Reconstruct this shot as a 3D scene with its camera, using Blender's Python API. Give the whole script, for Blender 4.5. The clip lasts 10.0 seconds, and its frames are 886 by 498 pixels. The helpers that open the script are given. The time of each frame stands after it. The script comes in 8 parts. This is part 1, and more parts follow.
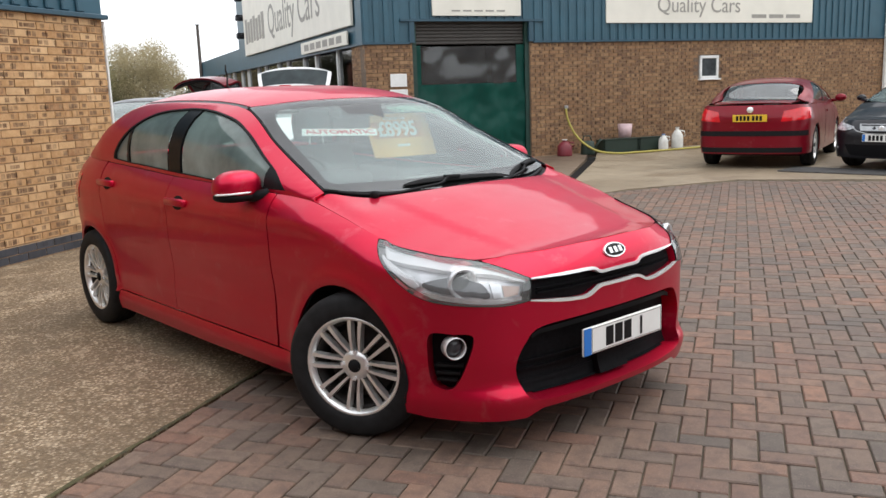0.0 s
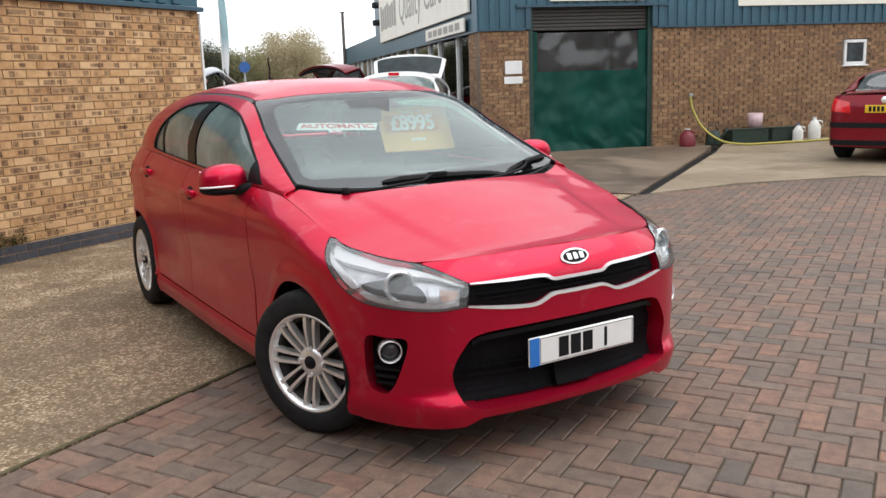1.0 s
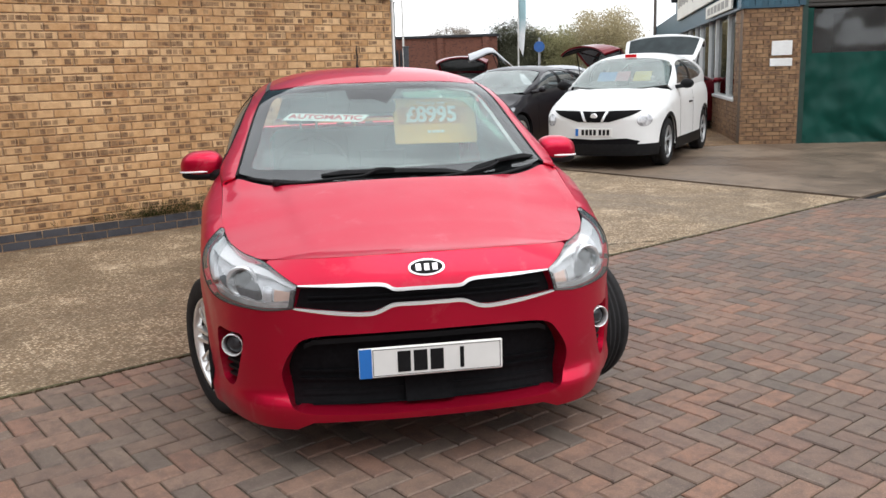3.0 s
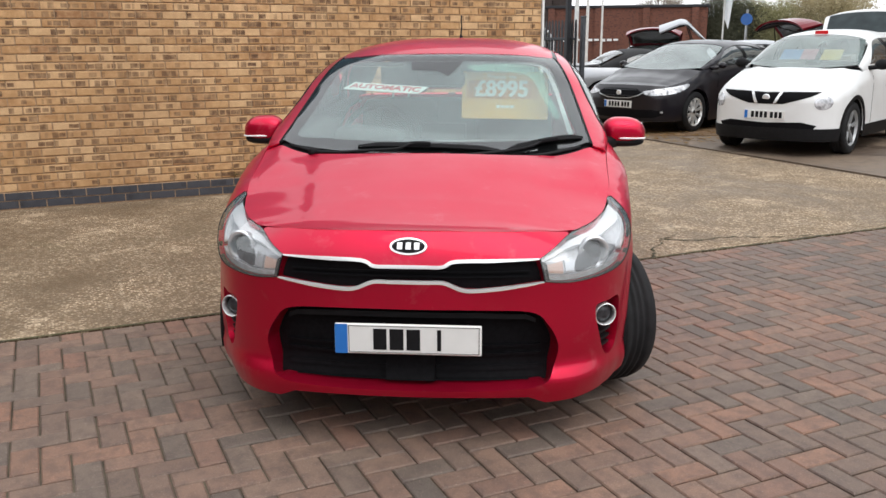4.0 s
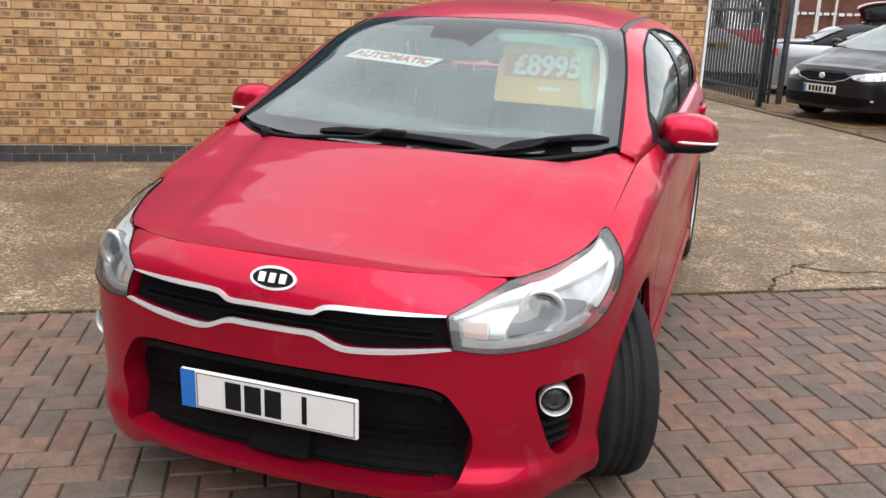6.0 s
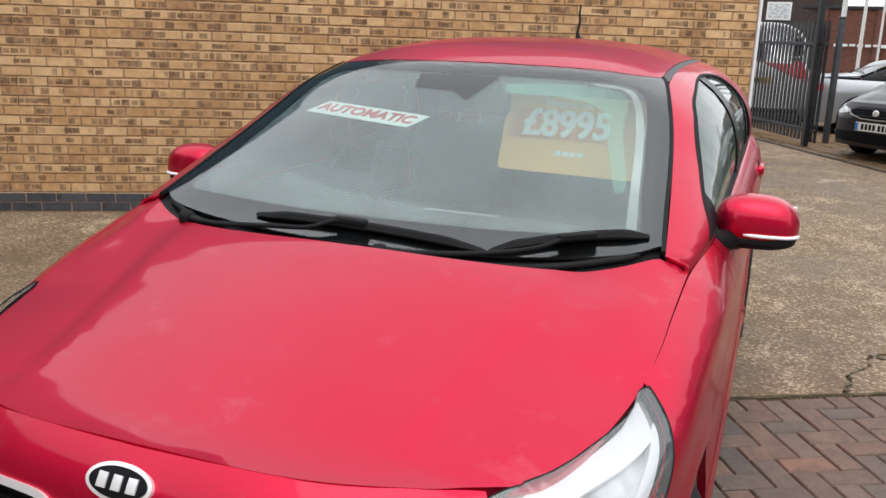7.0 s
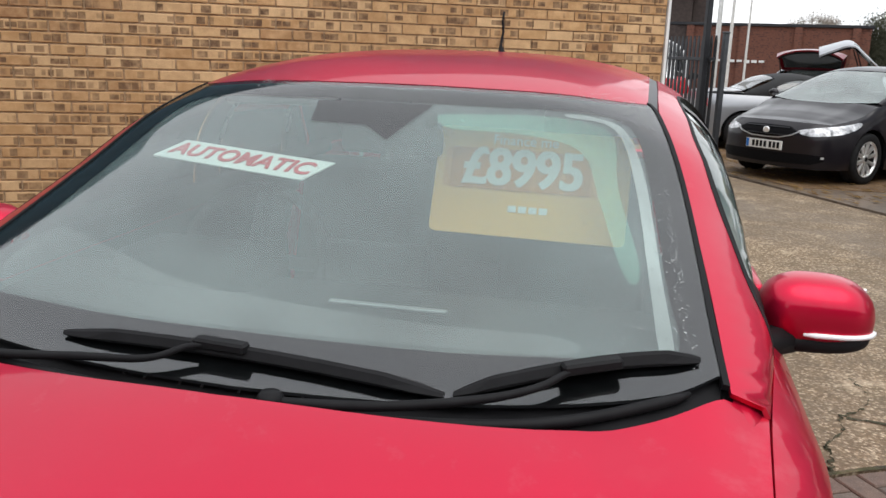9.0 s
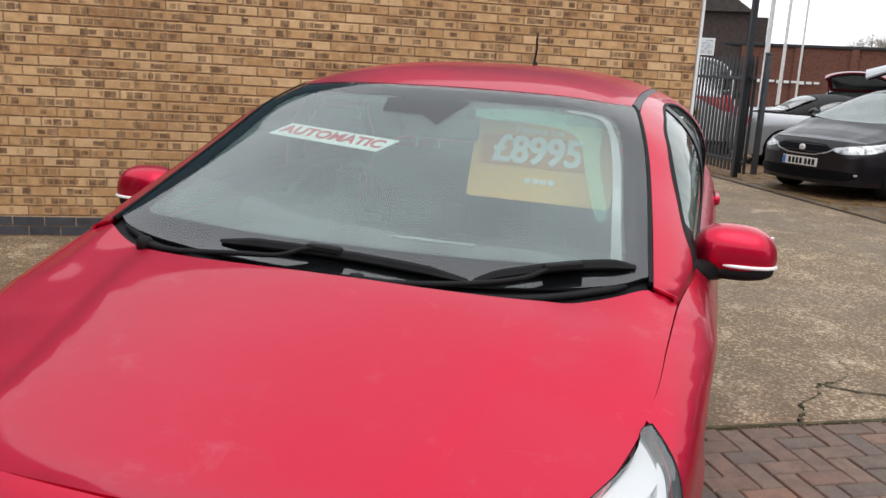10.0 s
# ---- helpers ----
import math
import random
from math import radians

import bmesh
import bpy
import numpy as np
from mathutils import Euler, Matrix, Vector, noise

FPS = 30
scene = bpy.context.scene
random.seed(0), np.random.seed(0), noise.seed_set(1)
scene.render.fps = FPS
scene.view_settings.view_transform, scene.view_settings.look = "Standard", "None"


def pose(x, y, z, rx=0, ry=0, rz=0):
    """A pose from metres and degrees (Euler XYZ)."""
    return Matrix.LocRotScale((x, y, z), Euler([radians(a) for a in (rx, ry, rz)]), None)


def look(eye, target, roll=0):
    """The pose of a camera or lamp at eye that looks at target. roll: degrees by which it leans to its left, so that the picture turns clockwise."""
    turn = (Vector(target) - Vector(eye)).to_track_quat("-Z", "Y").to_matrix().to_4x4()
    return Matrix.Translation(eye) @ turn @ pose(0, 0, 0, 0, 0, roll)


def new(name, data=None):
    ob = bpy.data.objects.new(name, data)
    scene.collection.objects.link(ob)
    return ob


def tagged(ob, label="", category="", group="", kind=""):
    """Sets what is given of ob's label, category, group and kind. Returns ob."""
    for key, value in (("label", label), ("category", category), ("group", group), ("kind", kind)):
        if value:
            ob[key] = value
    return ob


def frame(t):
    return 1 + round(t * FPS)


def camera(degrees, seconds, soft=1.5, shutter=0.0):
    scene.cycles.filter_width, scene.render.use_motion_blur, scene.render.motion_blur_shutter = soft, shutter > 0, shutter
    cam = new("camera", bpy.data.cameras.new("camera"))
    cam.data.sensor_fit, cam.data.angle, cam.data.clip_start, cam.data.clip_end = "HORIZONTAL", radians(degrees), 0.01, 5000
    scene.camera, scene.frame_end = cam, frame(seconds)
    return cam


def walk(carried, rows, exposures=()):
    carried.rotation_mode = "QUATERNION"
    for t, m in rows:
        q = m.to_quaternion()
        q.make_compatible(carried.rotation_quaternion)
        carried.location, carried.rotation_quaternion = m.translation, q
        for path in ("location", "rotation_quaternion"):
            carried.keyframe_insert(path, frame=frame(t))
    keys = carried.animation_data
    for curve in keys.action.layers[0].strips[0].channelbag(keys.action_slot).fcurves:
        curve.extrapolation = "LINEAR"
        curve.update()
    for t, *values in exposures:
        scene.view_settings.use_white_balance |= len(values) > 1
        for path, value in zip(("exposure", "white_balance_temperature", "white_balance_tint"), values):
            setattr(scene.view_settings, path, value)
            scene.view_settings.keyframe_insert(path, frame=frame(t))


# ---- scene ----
cam = camera(54.5, 10.0)
METRES, EYE, TILT, LEAN, TURN = 7.52, 1.388, 0.0, 0.0, 19.1
ROWS = [
    (0.0, 0.0, 0.0, 0.0, -0.37, -10.39, 2.0),
    (0.5, 0.0504, 0.0079, -0.0016, 5.26, -10.87, 1.67),
    (1.0, 0.1017, 0.0204, 0.0026, 9.79, -11.02, 1.97),
    (1.5, 0.1632, 0.0313, 0.0055, 14.93, -11.13, 2.5),
    (2.0, 0.2111, 0.059, 0.0029, 19.28, -11.56, 1.52),
    (2.5, 0.2622, 0.0897, 0.0034, 25.37, -11.43, 1.69),
    (4.0, 0.3823, 0.1951, 0.0058, 46.07, -13.55, 0.11),
    (4.5, 0.3993, 0.236, 0.0024, 52.72, -14.77, -0.87),
    (5.0, 0.403, 0.2809, 0.0037, 56.45, -16.32, -0.33),
    (6.5, 0.3204, 0.4023, 0.007, 62.33, -15.1, -2.16),
    (7.0, 0.2706, 0.4356, 0.0096, 62.91, -14.13, -1.87),
    (7.5, 0.2139, 0.4598, 0.0094, 60.25, -13.58, -1.14),
    (8.0, 0.1707, 0.4832, 0.0081, 56.13, -13.26, -1.27),
    (8.5, 0.1508, 0.4948, 0.0075, 55.38, -13.24, -1.32),
    (9.0, 0.17, 0.4766, 0.0081, 54.79, -12.94, -2.02),
    (9.5, 0.2093, 0.448, 0.0092, 55.88, -12.15, -3.38),
    (10.0, 0.2527, 0.4276, 0.0071, 58.44, -12.18, -3.21),
]
walk(cam, [(t, pose(0, 0, EYE, TILT, LEAN, TURN) @ pose(METRES * x, METRES * y, METRES * z, 90 + pitch, roll, yaw)) for t, x, y, z, yaw, pitch, roll in ROWS],
     [(0.0, 0.0), (1.0, 0.05), (2.5, 0.07), (4.5, -0.02), (5.3, 0.06), (6.5, 0.16), (7.0, -0.08), (7.5, -0.16), (8.5, -0.22), (9.2, -0.18), (10.0, -0.2)])

# ---- light ----
SUN_EL, SUN_AZ = radians(62), radians(75)
world = bpy.data.worlds.new("overcast")
scene.world = world
world.use_nodes = True
wn, wl = world.node_tree.nodes, world.node_tree.links
sky = wn.new("ShaderNodeTexSky")
sky.sky_type, sky.sun_disc, sky.sun_elevation, sky.sun_rotation = "NISHITA", False, SUN_EL, SUN_AZ
sky.dust_density, sky.air_density = 4.0, 1.4
cloud = wn.new("ShaderNodeTexNoise")
cloud.inputs["Scale"].default_value, cloud.inputs["Detail"].default_value = 2.2, 5.0
crd = wn.new("ShaderNodeTexCoord")
wl.new(crd.outputs["Generated"], cloud.inputs["Vector"])
cramp = wn.new("ShaderNodeValToRGB")
cramp.color_ramp.elements[0].position, cramp.color_ramp.elements[1].position = 0.3, 0.72
cramp.color_ramp.elements[0].color = (9.6, 10.0, 10.6, 1)
cramp.color_ramp.elements[1].color = (12.5, 12.7, 13.0, 1)
wl.new(cloud.outputs["Fac"], cramp.inputs["Fac"])
skymix = wn.new("ShaderNodeMixRGB")
skymix.inputs["Fac"].default_value = 0.88
wl.new(sky.outputs["Color"], skymix.inputs["Color1"])
wl.new(cramp.outputs["Color"], skymix.inputs["Color2"])
# thin bright haze low down, thicker cloud overhead
wsep = wn.new("ShaderNodeSeparateXYZ")
wl.new(crd.outputs["Generated"], wsep.inputs[0])
wgrad = wn.new("ShaderNodeMapRange")
wgrad.inputs["From Min"].default_value, wgrad.inputs["From Max"].default_value = 0.0, 1.0
wgrad.inputs["To Min"].default_value, wgrad.inputs["To Max"].default_value = 1.24, 1.08
wl.new(wsep.outputs["Z"], wgrad.inputs["Value"])
skygrad = wn.new("ShaderNodeMixRGB")
skygrad.blend_type = "MULTIPLY"
skygrad.inputs["Fac"].default_value = 1.0
wl.new(skymix.outputs["Color"], skygrad.inputs["Color1"])
wl.new(wgrad.outputs["Result"], skygrad.inputs["Color2"])
wl.new(skygrad.outputs["Color"], wn["Background"].inputs["Color"])
wn["Background"].inputs["Strength"].default_value = 0.13
lamp = bpy.data.lights.new("sun", "SUN")
lamp.energy, lamp.angle, lamp.color = 1.5, radians(60), (1.0, 0.98, 0.95)
sun = new("sun", lamp)
sun.matrix_world = look((0, 0, 30), (30 * math.sin(SUN_AZ) / math.tan(SUN_EL) * -1, 30 * math.cos(SUN_AZ) / math.tan(SUN_EL) * -1, 0))


# ---- materials ----
class Mat:
    """A node material built up step by step."""

    def __init__(self, name):
        self.m = bpy.data.materials.new(name)
        self.m.use_nodes = True
        self.n, self.l = self.m.node_tree.nodes, self.m.node_tree.links
        self.b = self.n["Principled BSDF"]
        self.tc = self.n.new("ShaderNodeTexCoord")

    def put(self, key, v):
        s = self.b.inputs[key]
        if isinstance(v, bpy.types.NodeSocket):
            self.l.new(v, s)
        else:
            s.default_value = (*v, 1) if isinstance(v, tuple) and len(v) == 3 else v
        return self

    def noise(self, scale, detail=4, rough=0.55, vec=None, distortion=0.0):
        t = self.n.new("ShaderNodeTexNoise")
        t.inputs["Scale"].default_value, t.inputs["Detail"].default_value = scale, detail
        t.inputs["Roughness"].default_value, t.inputs["Distortion"].default_value = rough, distortion
        self.l.new(vec or self.tc.outputs["Object"], t.inputs["Vector"])
        return t.outputs["Fac"]

    def voronoi(self, scale, out="Distance", vec=None, rand=1.0):
        t = self.n.new("ShaderNodeTexVoronoi")
        t.inputs["Scale"].default_value, t.inputs["Randomness"].default_value = scale, rand
        self.l.new(vec or self.tc.outputs["Object"], t.inputs["Vector"])
        return t.outputs[out]

    def ramp(self, fac, *stops):
        r = self.n.new("ShaderNodeValToRGB")
        e = r.color_ramp.elements
        while len(e) < len(stops):
            e.new(0.5)
        for k, (p, c) in zip(e, stops):
            k.position = p
            k.color = (c, c, c, 1) if isinstance(c, (int, float)) else (*c, 1)
        self.l.new(fac, r.inputs["Fac"])
        return r.outputs["Color"]

    def mix(self, fac, a, b, mode="MIX"):
        x = self.n.new("ShaderNodeMixRGB")
        x.blend_type = mode
        for k, v in zip(("Fac", "Color1", "Color2"), (fac, a, b)):
            if isinstance(v, bpy.types.NodeSocket):
                self.l.new(v, x.inputs[k])
            elif k == "Fac":
                x.inputs[k].default_value = v
            else:
                x.inputs[k].default_value = (v, v, v, 1) if isinstance(v, (int, float)) else (*v, 1)
        return x.outputs["Color"]

    def math(self, op, a, b=0.0):
        x = self.n.new("ShaderNodeMath")
        x.operation = op
        for i, v in enumerate((a, b)):
            if isinstance(v, bpy.types.NodeSocket):
                self.l.new(v, x.inputs[i])
            else:
                x.inputs[i].default_value = v
        return x.outputs["Value"]

    def random(self):
        return self.n.new("ShaderNodeObjectInfo").outputs["Random"]

    def island(self):
        return self.n.new("ShaderNodeNewGeometry").outputs["Random Per Island"]

    def bump(self, h, strength=0.3, dist=0.01):
        x = self.n.new("ShaderNodeBump")
        x.inputs["Strength"].default_value, x.inputs["Distance"].default_value = strength, dist
        self.l.new(h, x.inputs["Height"])
        self.l.new(x.outputs["Normal"], self.b.inputs["Normal"])
        return self

    def world_pos(self):
        return self.n.new("ShaderNodeNewGeometry").outputs["Position"]


def plain(name, color, rough=0.5, metal=0.0, vary=0.12, scale=9.0, bump=0.0, coat=0.0, spec=0.5):
    k = Mat(name)
    k.put("Specular IOR Level", spec)
    lo, hi = tuple(c * (1 - vary) for c in color), tuple(min(1, c * (1 + vary)) for c in color)
    k.put("Base Color", k.ramp(k.noise(scale), (0.3, lo), (0.7, hi))).put("Roughness", rough).put("Metallic", metal)
    if coat:
        k.put("Coat Weight", coat).put("Coat Roughness", 0.04)
    if bump:
        k.bump(k.noise(scale * 12), bump, 0.004)
    return k.m


def paint(name, color, rough=0.3, metal=0.0, dirt=0.35, mist=0.5, coat=0.35, spots=0.0):
    """Car paint under clear coat, with a film of dirt and fine rain."""
    k = Mat(name)
    d = k.ramp(k.noise(2.3, 5, 0.6), (0.45, 0.0), (0.75, 1.0))
    wet = k.ramp(k.noise(4.5, 3), (0.5, 0.0), (0.72, 1.0))
    dry = k.ramp(k.noise(8.5, 4, 0.6), (0.58, 0.0), (0.76, 1.0))
    base = k.mix(k.math("MULTIPLY", d, 0.16 * dirt), color, (0.25, 0.22, 0.19))
    base = k.mix(k.math("MULTIPLY", dry, 0.22 * dirt), base, (0.62, 0.56, 0.54))
    if spots:
        dried = k.ramp(k.noise(7.0, 5, 0.62, distortion=0.3), (0.60, 0.0), (0.72, 1.0))
        base = k.mix(k.math("MULTIPLY", dried, spots), base, (0.72, 0.55, 0.56))
    k.put("Base Color", base)
    k.put("Metallic", metal)
    k.put("Roughness", k.math("ADD", k.math("MULTIPLY", d, 0.12), rough))
    k.put("Specular IOR Level", 0.2)
    k.put("Coat Weight", coat).put("Coat Roughness", k.math("ADD", k.math("MULTIPLY", wet, 0.16 * mist), 0.05))
    drops = k.voronoi(260.0)
    k.bump(k.ramp(drops, (0.0, 1.0), (0.32, 0.0)), 0.06 * mist, 0.0015)
    return k.m


def glass(name, tint, gloss_rough=0.02, haze=0.0, drops=0.0, base_gloss=0.0, mist=(0.75, 0.8, 0.8), mirror=1.0, forward=0.0):
    """Thin car glass: see-through with a mirror layer on top."""
    k = Mat(name)
    out = k.n["Material Output"]
    tr = k.n.new("ShaderNodeBsdfTransparent")
    tr.inputs["Color"].default_value = (*tint, 1)
    gl = k.n.new("ShaderNodeBsdfGlossy")
    gl.inputs["Roughness"].default_value = gloss_rough
    fr = k.n.new("ShaderNodeFresnel")
    fr.inputs["IOR"].default_value = 1.52
    base = tr.outputs[0]
    if haze:
        df = k.n.new("ShaderNodeBsdfDiffuse")
        df.inputs["Color"].default_value = (*mist, 1)
        mh = k.n.new("ShaderNodeMixShader")
        hz = k.ramp(k.noise(3.0, 4), (0.35, haze * 0.5), (0.7, haze))
        k.l.new(hz, mh.inputs[0])
        k.l.new(base, mh.inputs[1])
        back = df.outputs[0]
        if forward:
            tl, mf = k.n.new("ShaderNodeBsdfTranslucent"), k.n.new("ShaderNodeMixShader")
            tl.inputs["Color"].default_value = tuple(min(1.0, c * 1.9) for c in mist) + (1,)
            mf.inputs[0].default_value = forward
            k.l.new(back, mf.inputs[1])
            k.l.new(tl.outputs[0], mf.inputs[2])
            back = mf.outputs[0]
        k.l.new(back, mh.inputs[2])
        base = mh.outputs[0]
    mx = k.n.new("ShaderNodeMixShader")
    k.l.new(k.math("ADD", k.math("MULTIPLY", fr.outputs[0], mirror), base_gloss), mx.inputs[0])
    k.l.new(base, mx.inputs[1])
    k.l.new(gl.outputs[0], mx.inputs[2])
    if drops:
        bp = k.n.new("ShaderNodeBump")
        bp.inputs["Strength"].default_value, bp.inputs["Distance"].default_value = drops, 0.002
        k.l.new(k.ramp(k.voronoi(170.0), (0.0, 1.0), (0.3, 0.0)), bp.inputs["Height"])
        k.l.new(bp.outputs[0], gl.inputs["Normal"])
    k.l.new(mx.outputs[0], out.inputs["Surface"])
    return k.m


def brick_material(name, body, dark, burnt=0.42, rnd="island", along="Y", base=0.16, local=False):
    """Fired brick: a tone for each piece, small burnt oblongs within each course, and grain."""
    k = Mat(name)
    r = k.random() if rnd == "object" else k.island()
    tone = k.ramp(r, (0.0, body[0]), (0.3, body[1]), (0.62, body[2]), (0.85, body[0]), (1.0, body[3]))
    wp = k.tc.outputs["Object"] if local else k.world_pos()
    sep = k.n.new("ShaderNodeSeparateXYZ")
    k.l.new(wp, sep.inputs[0])
    zz = k.math("DIVIDE", k.math("SUBTRACT", sep.outputs["Z"], base), 0.0735)
    row, fz = k.math("FLOOR", zz), k.math("FRACT", zz)
    flat_ = k.n.new("ShaderNodeCombineXYZ")
    k.l.new(sep.outputs[along], flat_.inputs[0])
    k.l.new(k.math("MULTIPLY", row, 3.7), flat_.inputs[1])
    flat = flat_.outputs[0]
    yy = k.math("ADD", k.math("DIVIDE", sep.outputs[along], 0.062), k.math("MULTIPLY", row, 7.31))
    yy = k.math("ADD", yy, k.math("MULTIPLY", k.noise(6.0, 1, vec=flat), 1.6))
    cell, fy = k.math("FLOOR", yy), k.math("FRACT", yy)
    cmb = k.n.new("ShaderNodeCombineXYZ")
    k.l.new(cell, cmb.inputs[0])
    k.l.new(row, cmb.inputs[1])
    wn_ = k.n.new("ShaderNodeTexWhiteNoise")
    k.l.new(cmb.outputs[0], wn_.inputs["Vector"])
    rgb = k.n.new("ShaderNodeSeparateColor")
    k.l.new(wn_.outputs["Color"], rgb.inputs[0])
    on = k.ramp(k.math("ADD", wn_.outputs["Value"], k.math("SUBTRACT", k.math("MULTIPLY", k.ramp(k.noise(4.5, 1, vec=flat), (0.36, 0.0), (0.62, 1.0)), 0.36), 0.2)), (1 - burnt, 0.0), (1 - burnt + 0.03, 0.55), (1 - burnt * 0.5, 1.0))
    ragged = k.math("MULTIPLY", k.math("SUBTRACT", k.noise(70, 3, 0.6, vec=wp), 0.5), 0.2)

    def within(f, half, soft):
        return k.ramp(k.math("ADD", k.math("MULTIPLY", k.math("SUBTRACT", half, k.math("ABSOLUTE", k.math("SUBTRACT", f, 0.5))), soft), ragged), (0.0, 0.0), (0.4, 1.0))

    wide = k.math("ADD", k.math("MULTIPLY", rgb.outputs[0], 0.34), 0.24)
    tall = k.math("ADD", k.math("MULTIPLY", rgb.outputs[1], 0.12), 0.25)
    patch = k.math("MULTIPLY", k.math("MULTIPLY", on, within(fy, wide, 5.0)), within(fz, tall, 6.0))
    patch = k.math("MULTIPLY", patch, k.ramp(k.noise(30, 2, vec=wp), (0.3, 0.75), (0.55, 1.0)))
    col = k.mix(patch, tone, dark)
    grain = k.noise(140, 4, 0.7, vec=wp)
    col = k.mix(k.ramp(grain, (0.35, 0.3), (0.65, 0.0)), col, tuple(c * 0.45 for c in body[0]))
    col = k.mix(k.ramp(k.noise(16, 3, vec=wp), (0.4, 0.0), (0.7, 0.3)), col, tuple(min(1, c * 1.35) for c in body[2]))
    big = k.noise(0.8, 4, vec=wp)
    col = k.mix(k.ramp(big, (0.35, 0.25), (0.65, 0.0)), col, tuple(c * 0.55 for c in body[1]))
    k.put("Base Color", col).put("Roughness", 0.88)
    k.bump(grain, 0.5, 0.004)
    return k.m


M_BRICK = [brick_material("yellow_stock_brick", ((0.53, 0.315, 0.145), (0.43, 0.235, 0.10), (0.66, 0.44, 0.24), (0.30, 0.145, 0.062)), (0.085, 0.042, 0.024), 0.52, r) for r in ("object", "island")]
M_BRICK2 = brick_material("brown_stock_brick", ((0.30, 0.175, 0.09), (0.23, 0.125, 0.065), (0.35, 0.215, 0.115), (0.15, 0.08, 0.048)), (0.07, 0.04, 0.028), 0.45, along="X", base=0.0, local=True)
M_BLUEBRICK = brick_material("blue_engineering_brick", ((0.055, 0.058, 0.07), (0.045, 0.048, 0.058), (0.07, 0.07, 0.08), (0.038, 0.038, 0.045)), (0.03, 0.03, 0.035), 0.2)
M_REDBRICK = brick_material("dark_red_brick", ((0.16, 0.062, 0.04), (0.13, 0.05, 0.034), (0.19, 0.075, 0.05), (0.10, 0.042, 0.03)), (0.06, 0.03, 0.024), 0.3)
M_MORTAR = plain("mortar", (0.38, 0.26, 0.16), 0.95, vary=0.3, scale=30, bump=0.4)
M_MORTAR2 = plain("brown_mortar", (0.15, 0.11, 0.08), 0.95, vary=0.3, scale=30, bump=0.4)


def paver_material(name, rnd):
    k = Mat(name)
    r = k.random() if rnd == "object" else k.island()
    wp = k.world_pos()
    tone = k.ramp(r, (0.0, (0.24, 0.128, 0.088)), (0.2, (0.165, 0.12, 0.09)), (0.4, (0.26, 0.153, 0.106)), (0.58, (0.128, 0.103, 0.082)), (0.78, (0.21, 0.151, 0.113)), (1.0, (0.30, 0.153, 0.096)))
    big = k.noise(0.55, 5, 0.6, vec=wp)
    tone = k.mix(0.12, tone, (0.165, 0.14, 0.13))
    col = k.mix(k.ramp(big, (0.42, 0.0), (0.7, 0.5)), tone, (0.07, 0.056, 0.05))
    blot = k.noise(14, 4, 0.65, vec=wp)
    col = k.mix(k.ramp(blot, (0.38, 0.45), (0.56, 0.0)), col, (0.075, 0.055, 0.048))
    grain = k.noise(190, 4, 0.75, vec=wp)
    col = k.mix(k.ramp(grain, (0.3, 0.5), (0.58, 0.0)), col, (0.05, 0.038, 0.034))
    col = k.mix(k.ramp(k.voronoi(85, vec=wp), (0.06, 0.5), (0.2, 0.0)), col, (0.42, 0.33, 0.27))
    k.put("Base Color", col).put("Roughness", k.ramp(big, (0.35, 0.75), (0.7, 0.52))).put("Specular IOR Level", 0.35)
    k.bump(k.mix(0.4, grain, blot), 0.6, 0.004)
    return k.m


M_PAVER = [paver_material("brindle_block", r) for r in ("object", "island")]


